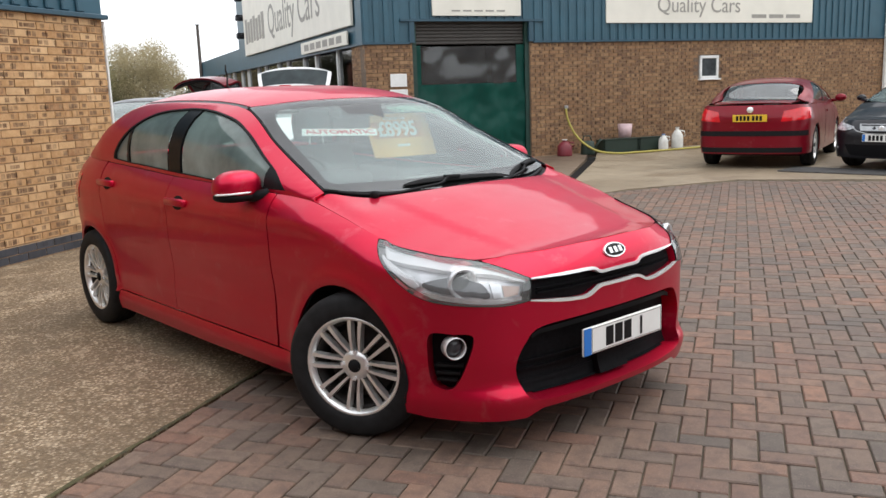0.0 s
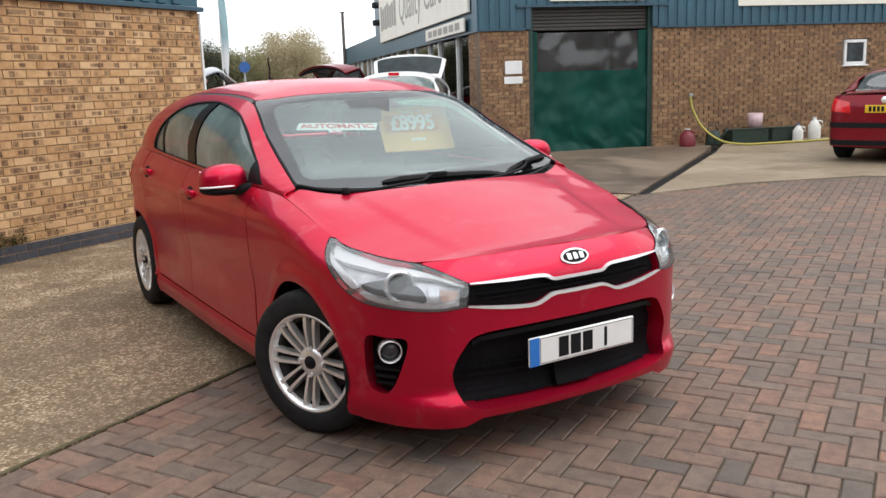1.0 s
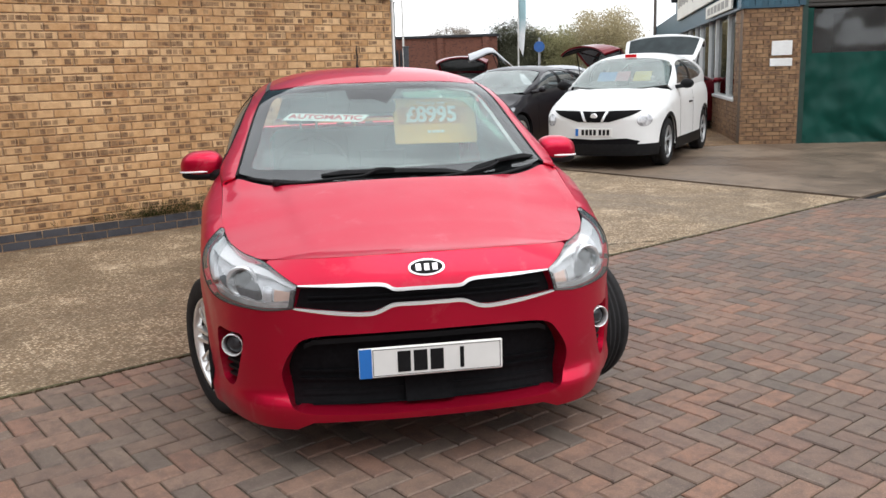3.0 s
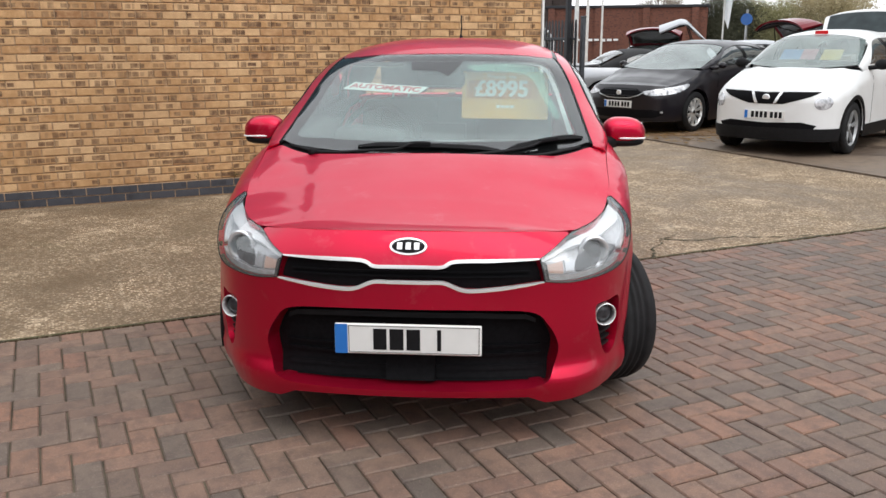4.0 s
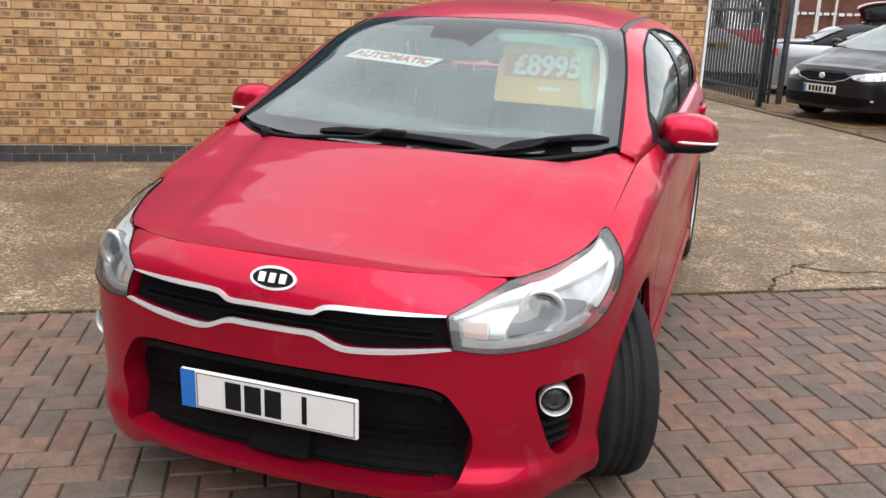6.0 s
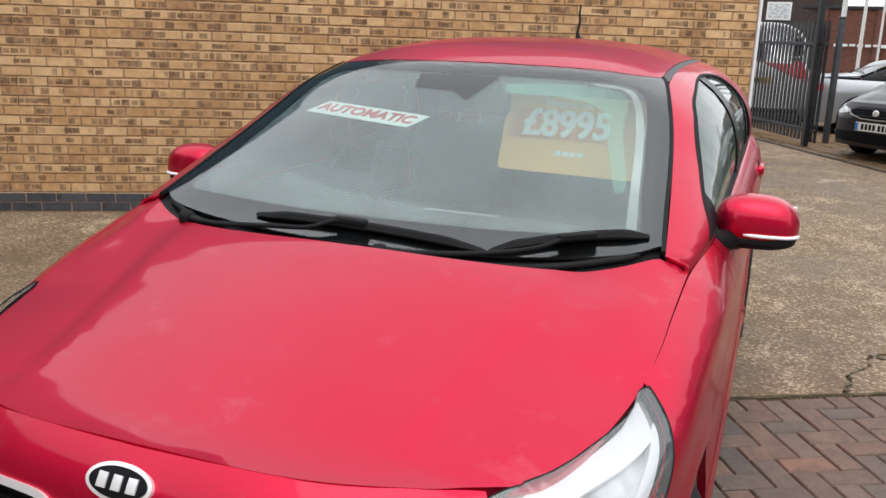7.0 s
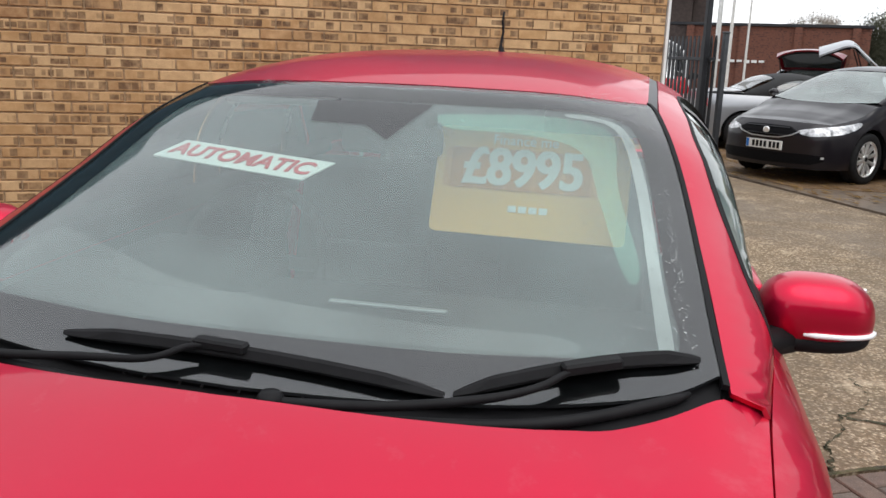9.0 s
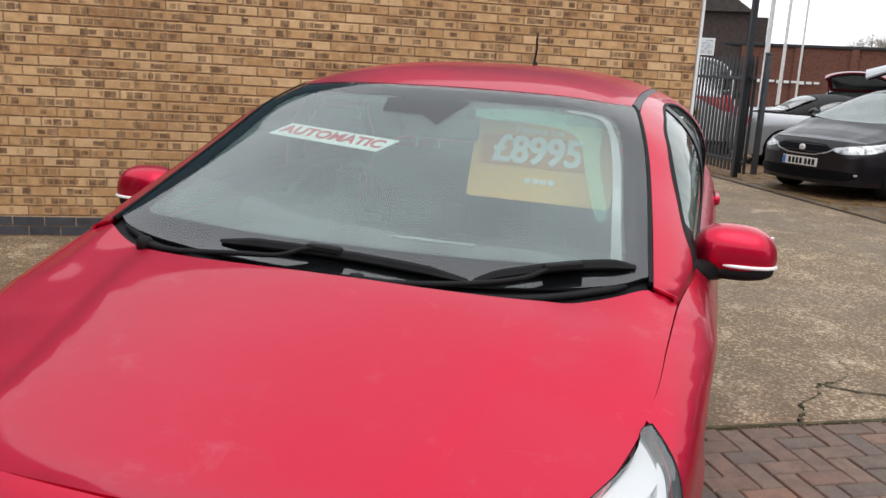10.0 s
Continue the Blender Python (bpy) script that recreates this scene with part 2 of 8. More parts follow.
def exposed(name, base, light, dark, wet=0.55):
    """Concrete worn down to its gravel."""
    k = Mat(name)
    wp = k.world_pos()
    stone = k.voronoi(62, "Color", vec=wp)
    bw = k.n.new("ShaderNodeRGBToBW")
    k.l.new(stone, bw.inputs[0])
    col = k.ramp(bw.outputs[0], (0.2, dark), (0.5, base), (0.78, light))
    edge = k.ramp(k.voronoi(62, vec=wp), (0.25, 0.0), (0.6, 0.75))
    col = k.mix(edge, col, dark)
    pick = k.n.new("ShaderNodeRGBToBW")
    k.l.new(k.voronoi(58, "Color", vec=wp), pick.inputs[0])
    pebble = k.math("MULTIPLY", k.ramp(pick.outputs[0], (0.62, 0.0), (0.68, 1.0)), k.ramp(k.voronoi(58, vec=wp), (0.18, 0.7), (0.36, 0.0)))
    col = k.mix(pebble, col, tuple(min(1, c * 1.08) for c in light))
    pit = k.math("MULTIPLY", k.ramp(pick.outputs[0], (0.3, 1.0), (0.36, 0.0)), k.ramp(k.voronoi(58, vec=wp), (0.2, 0.45), (0.4, 0.0)))
    col = k.mix(pit, col, tuple(c * 0.5 for c in dark))
    fine = k.noise(150, 3, 0.7, vec=wp)
    col = k.mix(k.ramp(fine, (0.35, 0.3), (0.6, 0.0)), col, tuple(c * 0.4 for c in dark))
    big = k.noise(0.7, 6, 0.62, vec=wp, distortion=0.6)
    col = k.mix(k.ramp(big, (0.42, 0.0), (0.68, wet)), col, tuple(c * 0.55 for c in dark))
    stain = k.noise(2.6, 6, 0.68, vec=wp, distortion=0.5)
    col = k.mix(k.ramp(stain, (0.44, 0.0), (0.62, 0.55)), col, tuple(c * 0.7 for c in dark))
    col = k.mix(k.ramp(stain, (0.3, 0.3), (0.42, 0.0)), col, tuple(min(1, c * 1.1) for c in light))
    moss = k.noise(1.9, 5, 0.7, vec=wp)
    col = k.mix(k.ramp(moss, (0.6, 0.0), (0.74, 0.3)), col, (0.09, 0.085, 0.035))
    k.put("Base Color", col).put("Roughness", k.ramp(big, (0.4, 0.85), (0.68, 0.5)))
    k.bump(k.mix(0.5, edge, fine), 0.9, 0.007)
    return k.m


M_GRAVELCON = exposed("exposed_gravel_concrete", (0.37, 0.26, 0.155), (0.76, 0.61, 0.43), (0.17, 0.115, 0.065), 0.66)
M_GRAVEL = exposed("leafy_gravel", (0.33, 0.20, 0.095), (0.50, 0.35, 0.20), (0.17, 0.095, 0.045), 0.3)


def smooth_concrete(name, a, b):
    k = Mat(name)
    wp = k.world_pos()
    big = k.noise(0.5, 6, 0.6, vec=wp, distortion=0.8)
    fine = k.noise(70, 4, 0.7, vec=wp)
    col = k.mix(k.ramp(fine, (0.35, 0.25), (0.65, 0.0)), k.ramp(big, (0.38, a), (0.66, b)), tuple(c * 0.5 for c in b))
    spill = k.noise(2.4, 6, 0.7, vec=wp, distortion=1.2)
    col = k.mix(k.ramp(spill, (0.50, 0.0), (0.66, 0.6)), col, tuple(c * 0.6 for c in b))
    col = k.mix(k.ramp(spill, (0.32, 0.35), (0.42, 0.0)), col, tuple(min(1, c * 1.3) for c in a))
    k.put("Base Color", col).put("Roughness", k.ramp(big, (0.4, 0.6), (0.66, 0.32)))
    k.bump(fine, 0.25, 0.004)
    return k.m


M_APRON = smooth_concrete("stained_concrete", (0.23, 0.17, 0.12), (0.10, 0.072, 0.054))
M_PALECON = smooth_concrete("pale_concrete", (0.33, 0.265, 0.185), (0.25, 0.195, 0.135))
M_ASPHALT = plain("asphalt", (0.055, 0.053, 0.052), 0.9, vary=0.3, scale=3, bump=0.5)
M_CLAD = plain("teal_blue_cladding", (0.028, 0.088, 0.125), 0.45, vary=0.12, scale=2)
M_CLAD_DARK = plain("teal_blue_trim", (0.022, 0.066, 0.098), 0.4, vary=0.1, scale=2)
M_SIGN = plain("cream_sign_board", (0.72, 0.70, 0.62), 0.5, vary=0.06, scale=2)
M_SIGNGREY = plain("grey_sign_lettering", (0.30, 0.29, 0.26), 0.6)
M_WHITE = plain("white_upvc", (0.72, 0.73, 0.72), 0.4, vary=0.06)
M_BLACK = plain("black_plastic", (0.010, 0.010, 0.011), 0.55, vary=0.2, scale=20, spec=0.14)
M_DARKSTEEL = plain("dark_painted_steel", (0.022, 0.023, 0.027), 0.5, 0.3, scale=14)
M_GALV = plain("galvanised_steel", (0.42, 0.43, 0.44), 0.5, 0.7, scale=14)
M_SHUTTER = plain("dark_roller_shutter", (0.05, 0.045, 0.04), 0.6, scale=6)
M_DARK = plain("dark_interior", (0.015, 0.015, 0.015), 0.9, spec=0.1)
M_PANE = glass("window_glass", (0.35, 0.4, 0.4), 0.02, base_gloss=0.03)


# ---- mesh helpers ----
def part(name, bm, material, parent=None, label="", smooth=False):
    """Link a bmesh as one mesh object, under a thing or under a part."""
    me = bpy.data.meshes.new(name)
    bm.to_mesh(me)
    bm.free()
    if smooth:
        me.polygons.foreach_set("use_smooth", [True] * len(me.polygons))
    me.materials.append(material)
    ob = new(name, me)
    if parent:
        ob.parent = parent
    return tagged(ob, label)


def thing(name, label, category, m=None, group="", kind=""):
    ob = new(name)
    ob.empty_display_size = 0.2
    if m is not None:
        ob.matrix_world = m
    return tagged(ob, label, category, group, kind)


def cuboid(bm, lo, hi, bevel=0.0, seg=1):
    lo, hi = Vector(lo), Vector(hi)
    r = bmesh.ops.create_cube(bm, size=1.0, matrix=Matrix.Translation((lo + hi) / 2) @ Matrix.Diagonal((*(hi - lo), 1)))
    if bevel:
        es = list({e for v in r["verts"] for e in v.link_edges})
        bmesh.ops.bevel(bm, geom=es, offset=bevel, segments=seg, affect="EDGES", profile=0.5)
    return bm


def box(lo, hi, bevel=0.0, seg=1):
    return cuboid(bmesh.new(), lo, hi, bevel, seg)


def tube(bm, a, b, r0, r1=None, n=12, caps=True):
    a, b = Vector(a), Vector(b)
    d = b - a
    m = Matrix.Translation((a + b) / 2) @ d.to_track_quat("Z", "Y").to_matrix().to_4x4()
    bmesh.ops.create_cone(bm, cap_ends=caps, segments=n, radius1=r0, radius2=r0 if r1 is None else r1, depth=d.length, matrix=m)
    return bm


def path_tube(pts, r, n=8, closed=False):
    """A round tube along points; r is a number or one per point."""
    bm = bmesh.new()
    pts = [Vector(p) for p in pts]
    rings = []
    up = Vector((0.13, 0.21, 0.97))
    for i, p in enumerate(pts):
        d = (pts[min(i + 1, len(pts) - 1)] - pts[max(i - 1, 0)]).normalized()
        u = d.cross(up)
        if u.length < 1e-3:
            u = d.cross(Vector((1, 0, 0)))
        u.normalize()
        v = d.cross(u)
        rr = r[i] if isinstance(r, (list, tuple)) else r
        rings.append([bm.verts.new(p + u * (rr * math.cos(2 * math.pi * k / n)) + v * (rr * math.sin(2 * math.pi * k / n))) for k in range(n)])
    for a, b in zip(rings, rings[1:]):
        for k in range(n):
            bm.faces.new((a[k], a[(k + 1) % n], b[(k + 1) % n], b[k]))
    bm.faces.new(rings[0][::-1])
    bm.faces.new(rings[-1])
    bmesh.ops.recalc_face_normals(bm, faces=bm.faces)
    return bm


def lathe(profile, n=32, axis="Y"):
    """Turn a profile of (radius, along) round an axis."""
    bm = bmesh.new()
    rings = []
    for rad, h in profile:
        ring = []
        for k in range(n):
            a = 2 * math.pi * k / n
            c, s = rad * math.cos(a), rad * math.sin(a)
            ring.append(bm.verts.new({"X": (h, c, s), "Y": (c, h, s), "Z": (c, s, h)}[axis]))
        rings.append(ring)
    for a, b in zip(rings, rings[1:]):
        for k in range(n):
            bm.faces.new((a[k], a[(k + 1) % n], b[(k + 1) % n], b[k]))
    bmesh.ops.remove_doubles(bm, verts=bm.verts, dist=1e-5)
    bmesh.ops.recalc_face_normals(bm, faces=bm.faces)
    return bm


def prism(outline, depth, axis="Y"):
    """A plate cut to an outline (pairs) and given a thickness."""
    bm = bmesh.new()
    put = {"X": lambda a, b, h: (h, a, b), "Y": lambda a, b, h: (a, h, b), "Z": lambda a, b, h: (a, b, h)}[axis]
    lo = [bm.verts.new(put(a, b, depth[0])) for a, b in outline]
    hi = [bm.verts.new(put(a, b, depth[1])) for a, b in outline]
    n = len(outline)
    bm.faces.new(lo)
    bm.faces.new(hi[::-1])
    for i in range(n):
        bm.faces.new((lo[i], hi[i], hi[(i + 1) % n], lo[(i + 1) % n]))
    bmesh.ops.recalc_face_normals(bm, faces=bm.faces)
    return bm


def lettering(name, text, size, material, parent, m, depth=0.002, squeeze=1.0, bold=0.0):
    """Words in the built-in font, as a mesh."""
    cu = bpy.data.curves.new(name, "FONT")
    cu.offset = bold
    cu.body, cu.size, cu.extrude, cu.align_x, cu.align_y = text, size, depth, "CENTER", "CENTER"
    tmp = bpy.data.objects.new(name, cu)
    scene.collection.objects.link(tmp)
    bpy.context.view_layer.update()
    me = bpy.data.meshes.new_from_object(tmp.evaluated_get(bpy.context.evaluated_depsgraph_get()))
    bpy.data.objects.remove(tmp)
    me.materials.clear()
    me.materials.append(material)
    me.transform(Matrix.Diagonal((squeeze, 1, 1, 1)))
    ob = new(name, me)
    ob.parent = parent
    ob.matrix_basis = m
    return ob

# ---- car bodies ----
from mathutils.geometry import delaunay_2d_cdt


def lerp(v, table):
    if v <= table[0][0]:
        return table[0][1]
    for i in range(1, len(table)):
        b = table[i]
        if v <= b[0]:
            a = table[i - 1]
            return a[1] + (b[1] - a[1]) * (v - a[0]) / (b[0] - a[0])
    return table[-1][1]


class Smooth:
    """A smooth run of values through a table, without overshoot."""

    def __init__(self, table, n=500):
        x, y = np.array([q[0] for q in table], float), np.array([q[1] for q in table], float)
        h, k = np.diff(x), np.diff(y) / np.diff(x)
        d = np.zeros(len(x))
        d[0], d[-1] = k[0], k[-1]
        for i in range(1, len(x) - 1):
            if k[i - 1] * k[i] > 0:
                a, b = 2 * h[i] + h[i - 1], h[i] + 2 * h[i - 1]
                d[i] = (a + b) / (a / k[i - 1] + b / k[i])
        g = np.linspace(x[0], x[-1], n + 1)
        j = np.clip(np.searchsorted(x, g, "right") - 1, 0, len(h) - 1)
        t = (g - x[j]) / h[j]
        v = (1 + 2 * t) * (1 - t) ** 2 * y[j] + t * (1 - t) ** 2 * h[j] * d[j] + t * t * (3 - 2 * t) * y[j + 1] + t * t * (t - 1) * h[j] * d[j + 1]
        self.a, self.s, self.n, self.v = float(x[0]), n / float(x[-1] - x[0]), n, [float(q) for q in v]

    def __call__(self, w):
        u = (w - self.a) * self.s
        if u <= 0:
            return self.v[0]
        if u >= self.n:
            return self.v[-1]
        i = int(u)
        return self.v[i] + (self.v[i + 1] - self.v[i]) * (u - i)


def curve(pts, n=8, closed=False):
    """A smooth line through control points."""
    P = [np.array(p, float) for p in pts]
    out = []
    k = len(P)
    for i in range(k if closed else k - 1):
        a, b, c, d = (P[(i - 1) % k], P[i], P[(i + 1) % k], P[(i + 2) % k]) if closed else (P[max(i - 1, 0)], P[i], P[i + 1], P[min(i + 2, k - 1)])
        for j in range(n):
            t = j / n
            out.append(tuple(0.5 * (2 * b + (c - a) * t + (2 * a - 5 * b + 4 * c - d) * t * t + (3 * b - a - 3 * c + d) * t ** 3)))
    if not closed:
        out.append(tuple(P[-1]))
    return out


def thin(poly, step):
    """Even out the corners of an outline so that no side is longer than a step."""
    out = []
    n = len(poly)
    for i in range(n):
        a, b = np.array(poly[i]), np.array(poly[(i + 1) % n])
        k = max(1, int(math.ceil(np.linalg.norm(b - a) / step)))
        if np.linalg.norm(b - a) < 1e-5:
            continue
        out += [tuple(a + (b - a) * j / k) for j in range(k)]
    return out


def inside(poly, pts):
    x, y = pts[:, 0], pts[:, 1]
    hit = np.zeros(len(pts), bool)
    px, py = np.array([p[0] for p in poly]), np.array([p[1] for p in poly])
    j = len(poly) - 1
    for i in range(len(poly)):
        cross = (py[i] > y) != (py[j] > y)
        with np.errstate(divide="ignore", invalid="ignore"):
            hit ^= cross & (x < (px[j] - px[i]) * (y - py[i]) / (py[j] - py[i]) + px[i])
        j = i
    return hit


def skin(name, outline, surface, material, parent, holes=(), step=0.03, off=0.0, flange=0.012, label="", centre=(0, -1.2, 0.6)):
    """A panel: an outline, less its holes, laid on a surface, with its edges turned in."""
    loops = [thin(outline, step)] + [thin(h, step) for h in holes]
    P = np.array(loops[0])
    lo, hi = P.min(0), P.max(0)
    gx, gy = np.meshgrid(np.arange(lo[0] + step / 2, hi[0], step), np.arange(lo[1] + step / 2, hi[1], step))
    gx = gx + (np.arange(gx.shape[0]) % 2)[:, None] * step / 2
    G = np.stack([gx.ravel(), gy.ravel()], 1)
    if len(G):
        ok = inside(loops[0], G)
        for h in loops[1:]:
            ok &= ~inside(h, G)
        allb = np.concatenate([np.array(q) for q in loops])
        G = G[ok]
        if len(G):
            d = np.sqrt(((G[:, None, :] - allb[None, :, :]) ** 2).sum(2)).min(1)
            G = G[d > step * 0.45]
    verts, edges = [], []
    for q in loops:
        b = len(verts)
        verts += [Vector(p) for p in q]
        edges += [(b + i, b + (i + 1) % len(q)) for i in range(len(q))]
    verts += [Vector(p) for p in G]
    v2, e2, f2, *_ = delaunay_2d_cdt(verts, edges, [], 0, 1e-6)
    V = np.array([tuple(v) for v in v2])
    cen = np.array([V[list(f)].mean(0) for f in f2])
    keep = inside(loops[0], cen)
    for h in loops[1:]:
        keep &= ~inside(h, cen)
    eps = 0.004
    pts, nor = [], []
    c = Vector(centre)
    for u, v in V:
        p = Vector(surface(u, v))
        n = (Vector(surface(u + eps, v)) - Vector(surface(u - eps, v))).cross(Vector(surface(u, v + eps)) - Vector(surface(u, v - eps)))
        n = n.normalized() if n.length > 1e-12 else (p - c).normalized()
        if n.dot(p - c) < 0:
            n = -n
        pts.append(p + n * off)
        nor.append(n)
    faces = []
    for f, k in zip(f2, keep):
        if k:
            a, b, d = (pts[i] for i in f[:3])
            faces.append(list(f) if (b - a).cross(d - a).dot(nor[f[0]]) >= 0 else list(f)[::-1])
    me = bpy.data.meshes.new(name)
    co, no = [tuple(p) for p in pts], [tuple(n) for n in nor]
    if flange:
        count = {}
        for f in faces:
            for i in range(len(f)):
                a, b = f[i], f[(i + 1) % len(f)]
                count[(a, b)] = count.get((a, b), 0) + 1
        rim, extra = {}, []

        def low(i, deep):
            k = (i, deep)
            if k not in rim:
                rim[k] = len(co)
                co.append(tuple(pts[i] - nor[i] * (flange if deep else 0)))
                no.append(tuple(-nor[i]) if deep else tuple(nor[i]))
            return rim[k]

        for (a, b) in list(count):
            if (b, a) not in count:
                extra.append([low(b, 0), low(a, 0), low(a, 1), low(b, 1)])
        nf = len(faces)
        faces += extra
    me.from_pydata(co, [], faces)
    me.polygons.foreach_set("use_smooth", [True] * len(me.polygons))
    ln = []
    lim = nf if flange else len(faces)
    for i, (p, f) in enumerate(zip(me.polygons, faces)):
        if i < lim:
            ln += [no[vi] for vi in f]
        else:
            w = tuple(p.normal)
            ln += [w] * len(f)
    me.normals_split_custom_set(ln)
    me.materials.append(material)
    ob = new(name, me)
    if parent:
        ob.parent = parent
    return tagged(ob, label)


class Shell:
    """The outer form of a car: y ahead, x to its right, z up, from the middle of its front axle on the ground."""

    def __init__(self, plan, ztop, zfront, roll, base, roof, m=2.8, shoulder=2.0):
        P = np.array(curve(plan, 9))
        d = np.gradient(P, axis=0)
        ln = np.linalg.norm(d, axis=1)
        self.X, self.Y = P[:, 0], P[:, 1]
        self.S = np.concatenate([[0], np.cumsum(np.linalg.norm(np.diff(P, axis=0), axis=1))])
        self.NX, self.NY = -d[:, 1] / ln, d[:, 0] / ln
        self.zt, self.front_y, self.zf, self.base, self.roof, self.m = Smooth(ztop), zfront["y"], Smooth(zfront["z"]), Smooth(base), Smooth(roof), m
        self.ra, self.rw = Smooth([(q[0], q[1]) for q in roll]), Smooth([(q[0], q[2]) for q in roll])
        self.L = [tuple(float(v) for v in q) for q in zip(self.S, self.X, self.Y, self.NX, self.NY)]
        self.dent, self.shoulder = None, shoulder
        self.cache = {}

    def plan_at(self, a):
        """Place and outward way on the plan, at a way round it."""
        L = self.L
        lo, hi = 0, len(L) - 1
        while hi - lo > 1:
            k = (lo + hi) >> 1
            if L[k][0] <= a:
                lo = k
            else:
                hi = k
        p, q = L[lo], L[hi]
        t = min(1.0, max(0.0, (a - p[0]) / (q[0] - p[0])))
        return tuple(p[i] + (q[i] - p[i]) * t for i in (1, 2, 3, 4))

    def lb(self, s, z):
        x, y, nx, ny = self.plan_at(abs(s))
        inset = self.inset(x, y, z)
        return (math.copysign(x - nx * inset, s), y - ny * inset, z)

    def inset(self, x, y, z):
        v = self.base(z)
        wid = self.rw(y)
        t = 1 - (self.topz(x, y) - z) / wid
        if t > 0:
            v += self.ra(y) * t ** self.shoulder
        if self.dent:
            v += self.dent(x, y, z)
        return v

    def topz(self, x, y):
        return self.zf(x) if y >= self.front_y else self.zt(y)

    def row(self, z):
        k = round(z, 4)
        if k not in self.cache:
            self.cache[k] = np.array([self.lb(q[0], z)[:2] for q in self.L])
        return self.cache[k]

    def sx(self, x, z):
        """The way round the front at which the body is x wide at height z."""
        r = self.row(z)
        n = int(np.argmax(r[:, 0] > 0.93 * r[:, 0].max()))
        return float(np.interp(x, r[:n, 0], self.S[:n]))

    def sy(self, y, z):
        r = self.row(z)
        return float(np.interp(-y, -r[:, 1], self.S))

    def line(self, pts):
        """Points ('x', x, z) on the front or ('y', y, z) on the side, as places on the body."""
        return [((self.sx if k == "x" else self.sy)(v, z), z) for k, v, z in pts]

    def side(self, pts):
        return [(self.sy(y, z), z) for y, z in pts]

    def xb(self, y):
        k = round(y, 3)
        if ("b", k) not in self.cache:
            z = self.topz(1, y)
            self.cache[("b", k)] = self.lb(self.sy(y, z), z)[0]
        return self.cache[("b", k)]

    def can_xy(self, x, y):
        """The upper body seen from above."""
        zb, zt = self.topz(1, y), self.roof(y)
        q = min(1.0, abs(x) / self.xb(y))
        return (x, y, zb + (zt - zb) * max(0.0, 1 - q ** self.m) ** (1 / self.m))

    def can_yz(self, side):
        """The upper body seen from the side."""
        def at(y, z):
            zb, zt = self.topz(1, y), self.roof(y)
            q = min(1.0, max(0.0, (z - zb) / max(1e-4, zt - zb)))
            return (side * self.xb(y) * max(0.0, 1 - q ** self.m) ** (1 / self.m), y, z)
        return at


def flip(pts):
    return [(-a, b) for a, b in pts]


def arc(yc, zc, r, a0, a1, n=18):
    return [(yc + r * math.cos(radians(a0 + (a1 - a0) * i / n)), zc + r * math.sin(radians(a0 + (a1 - a0) * i / n))) for i in range(n + 1)]


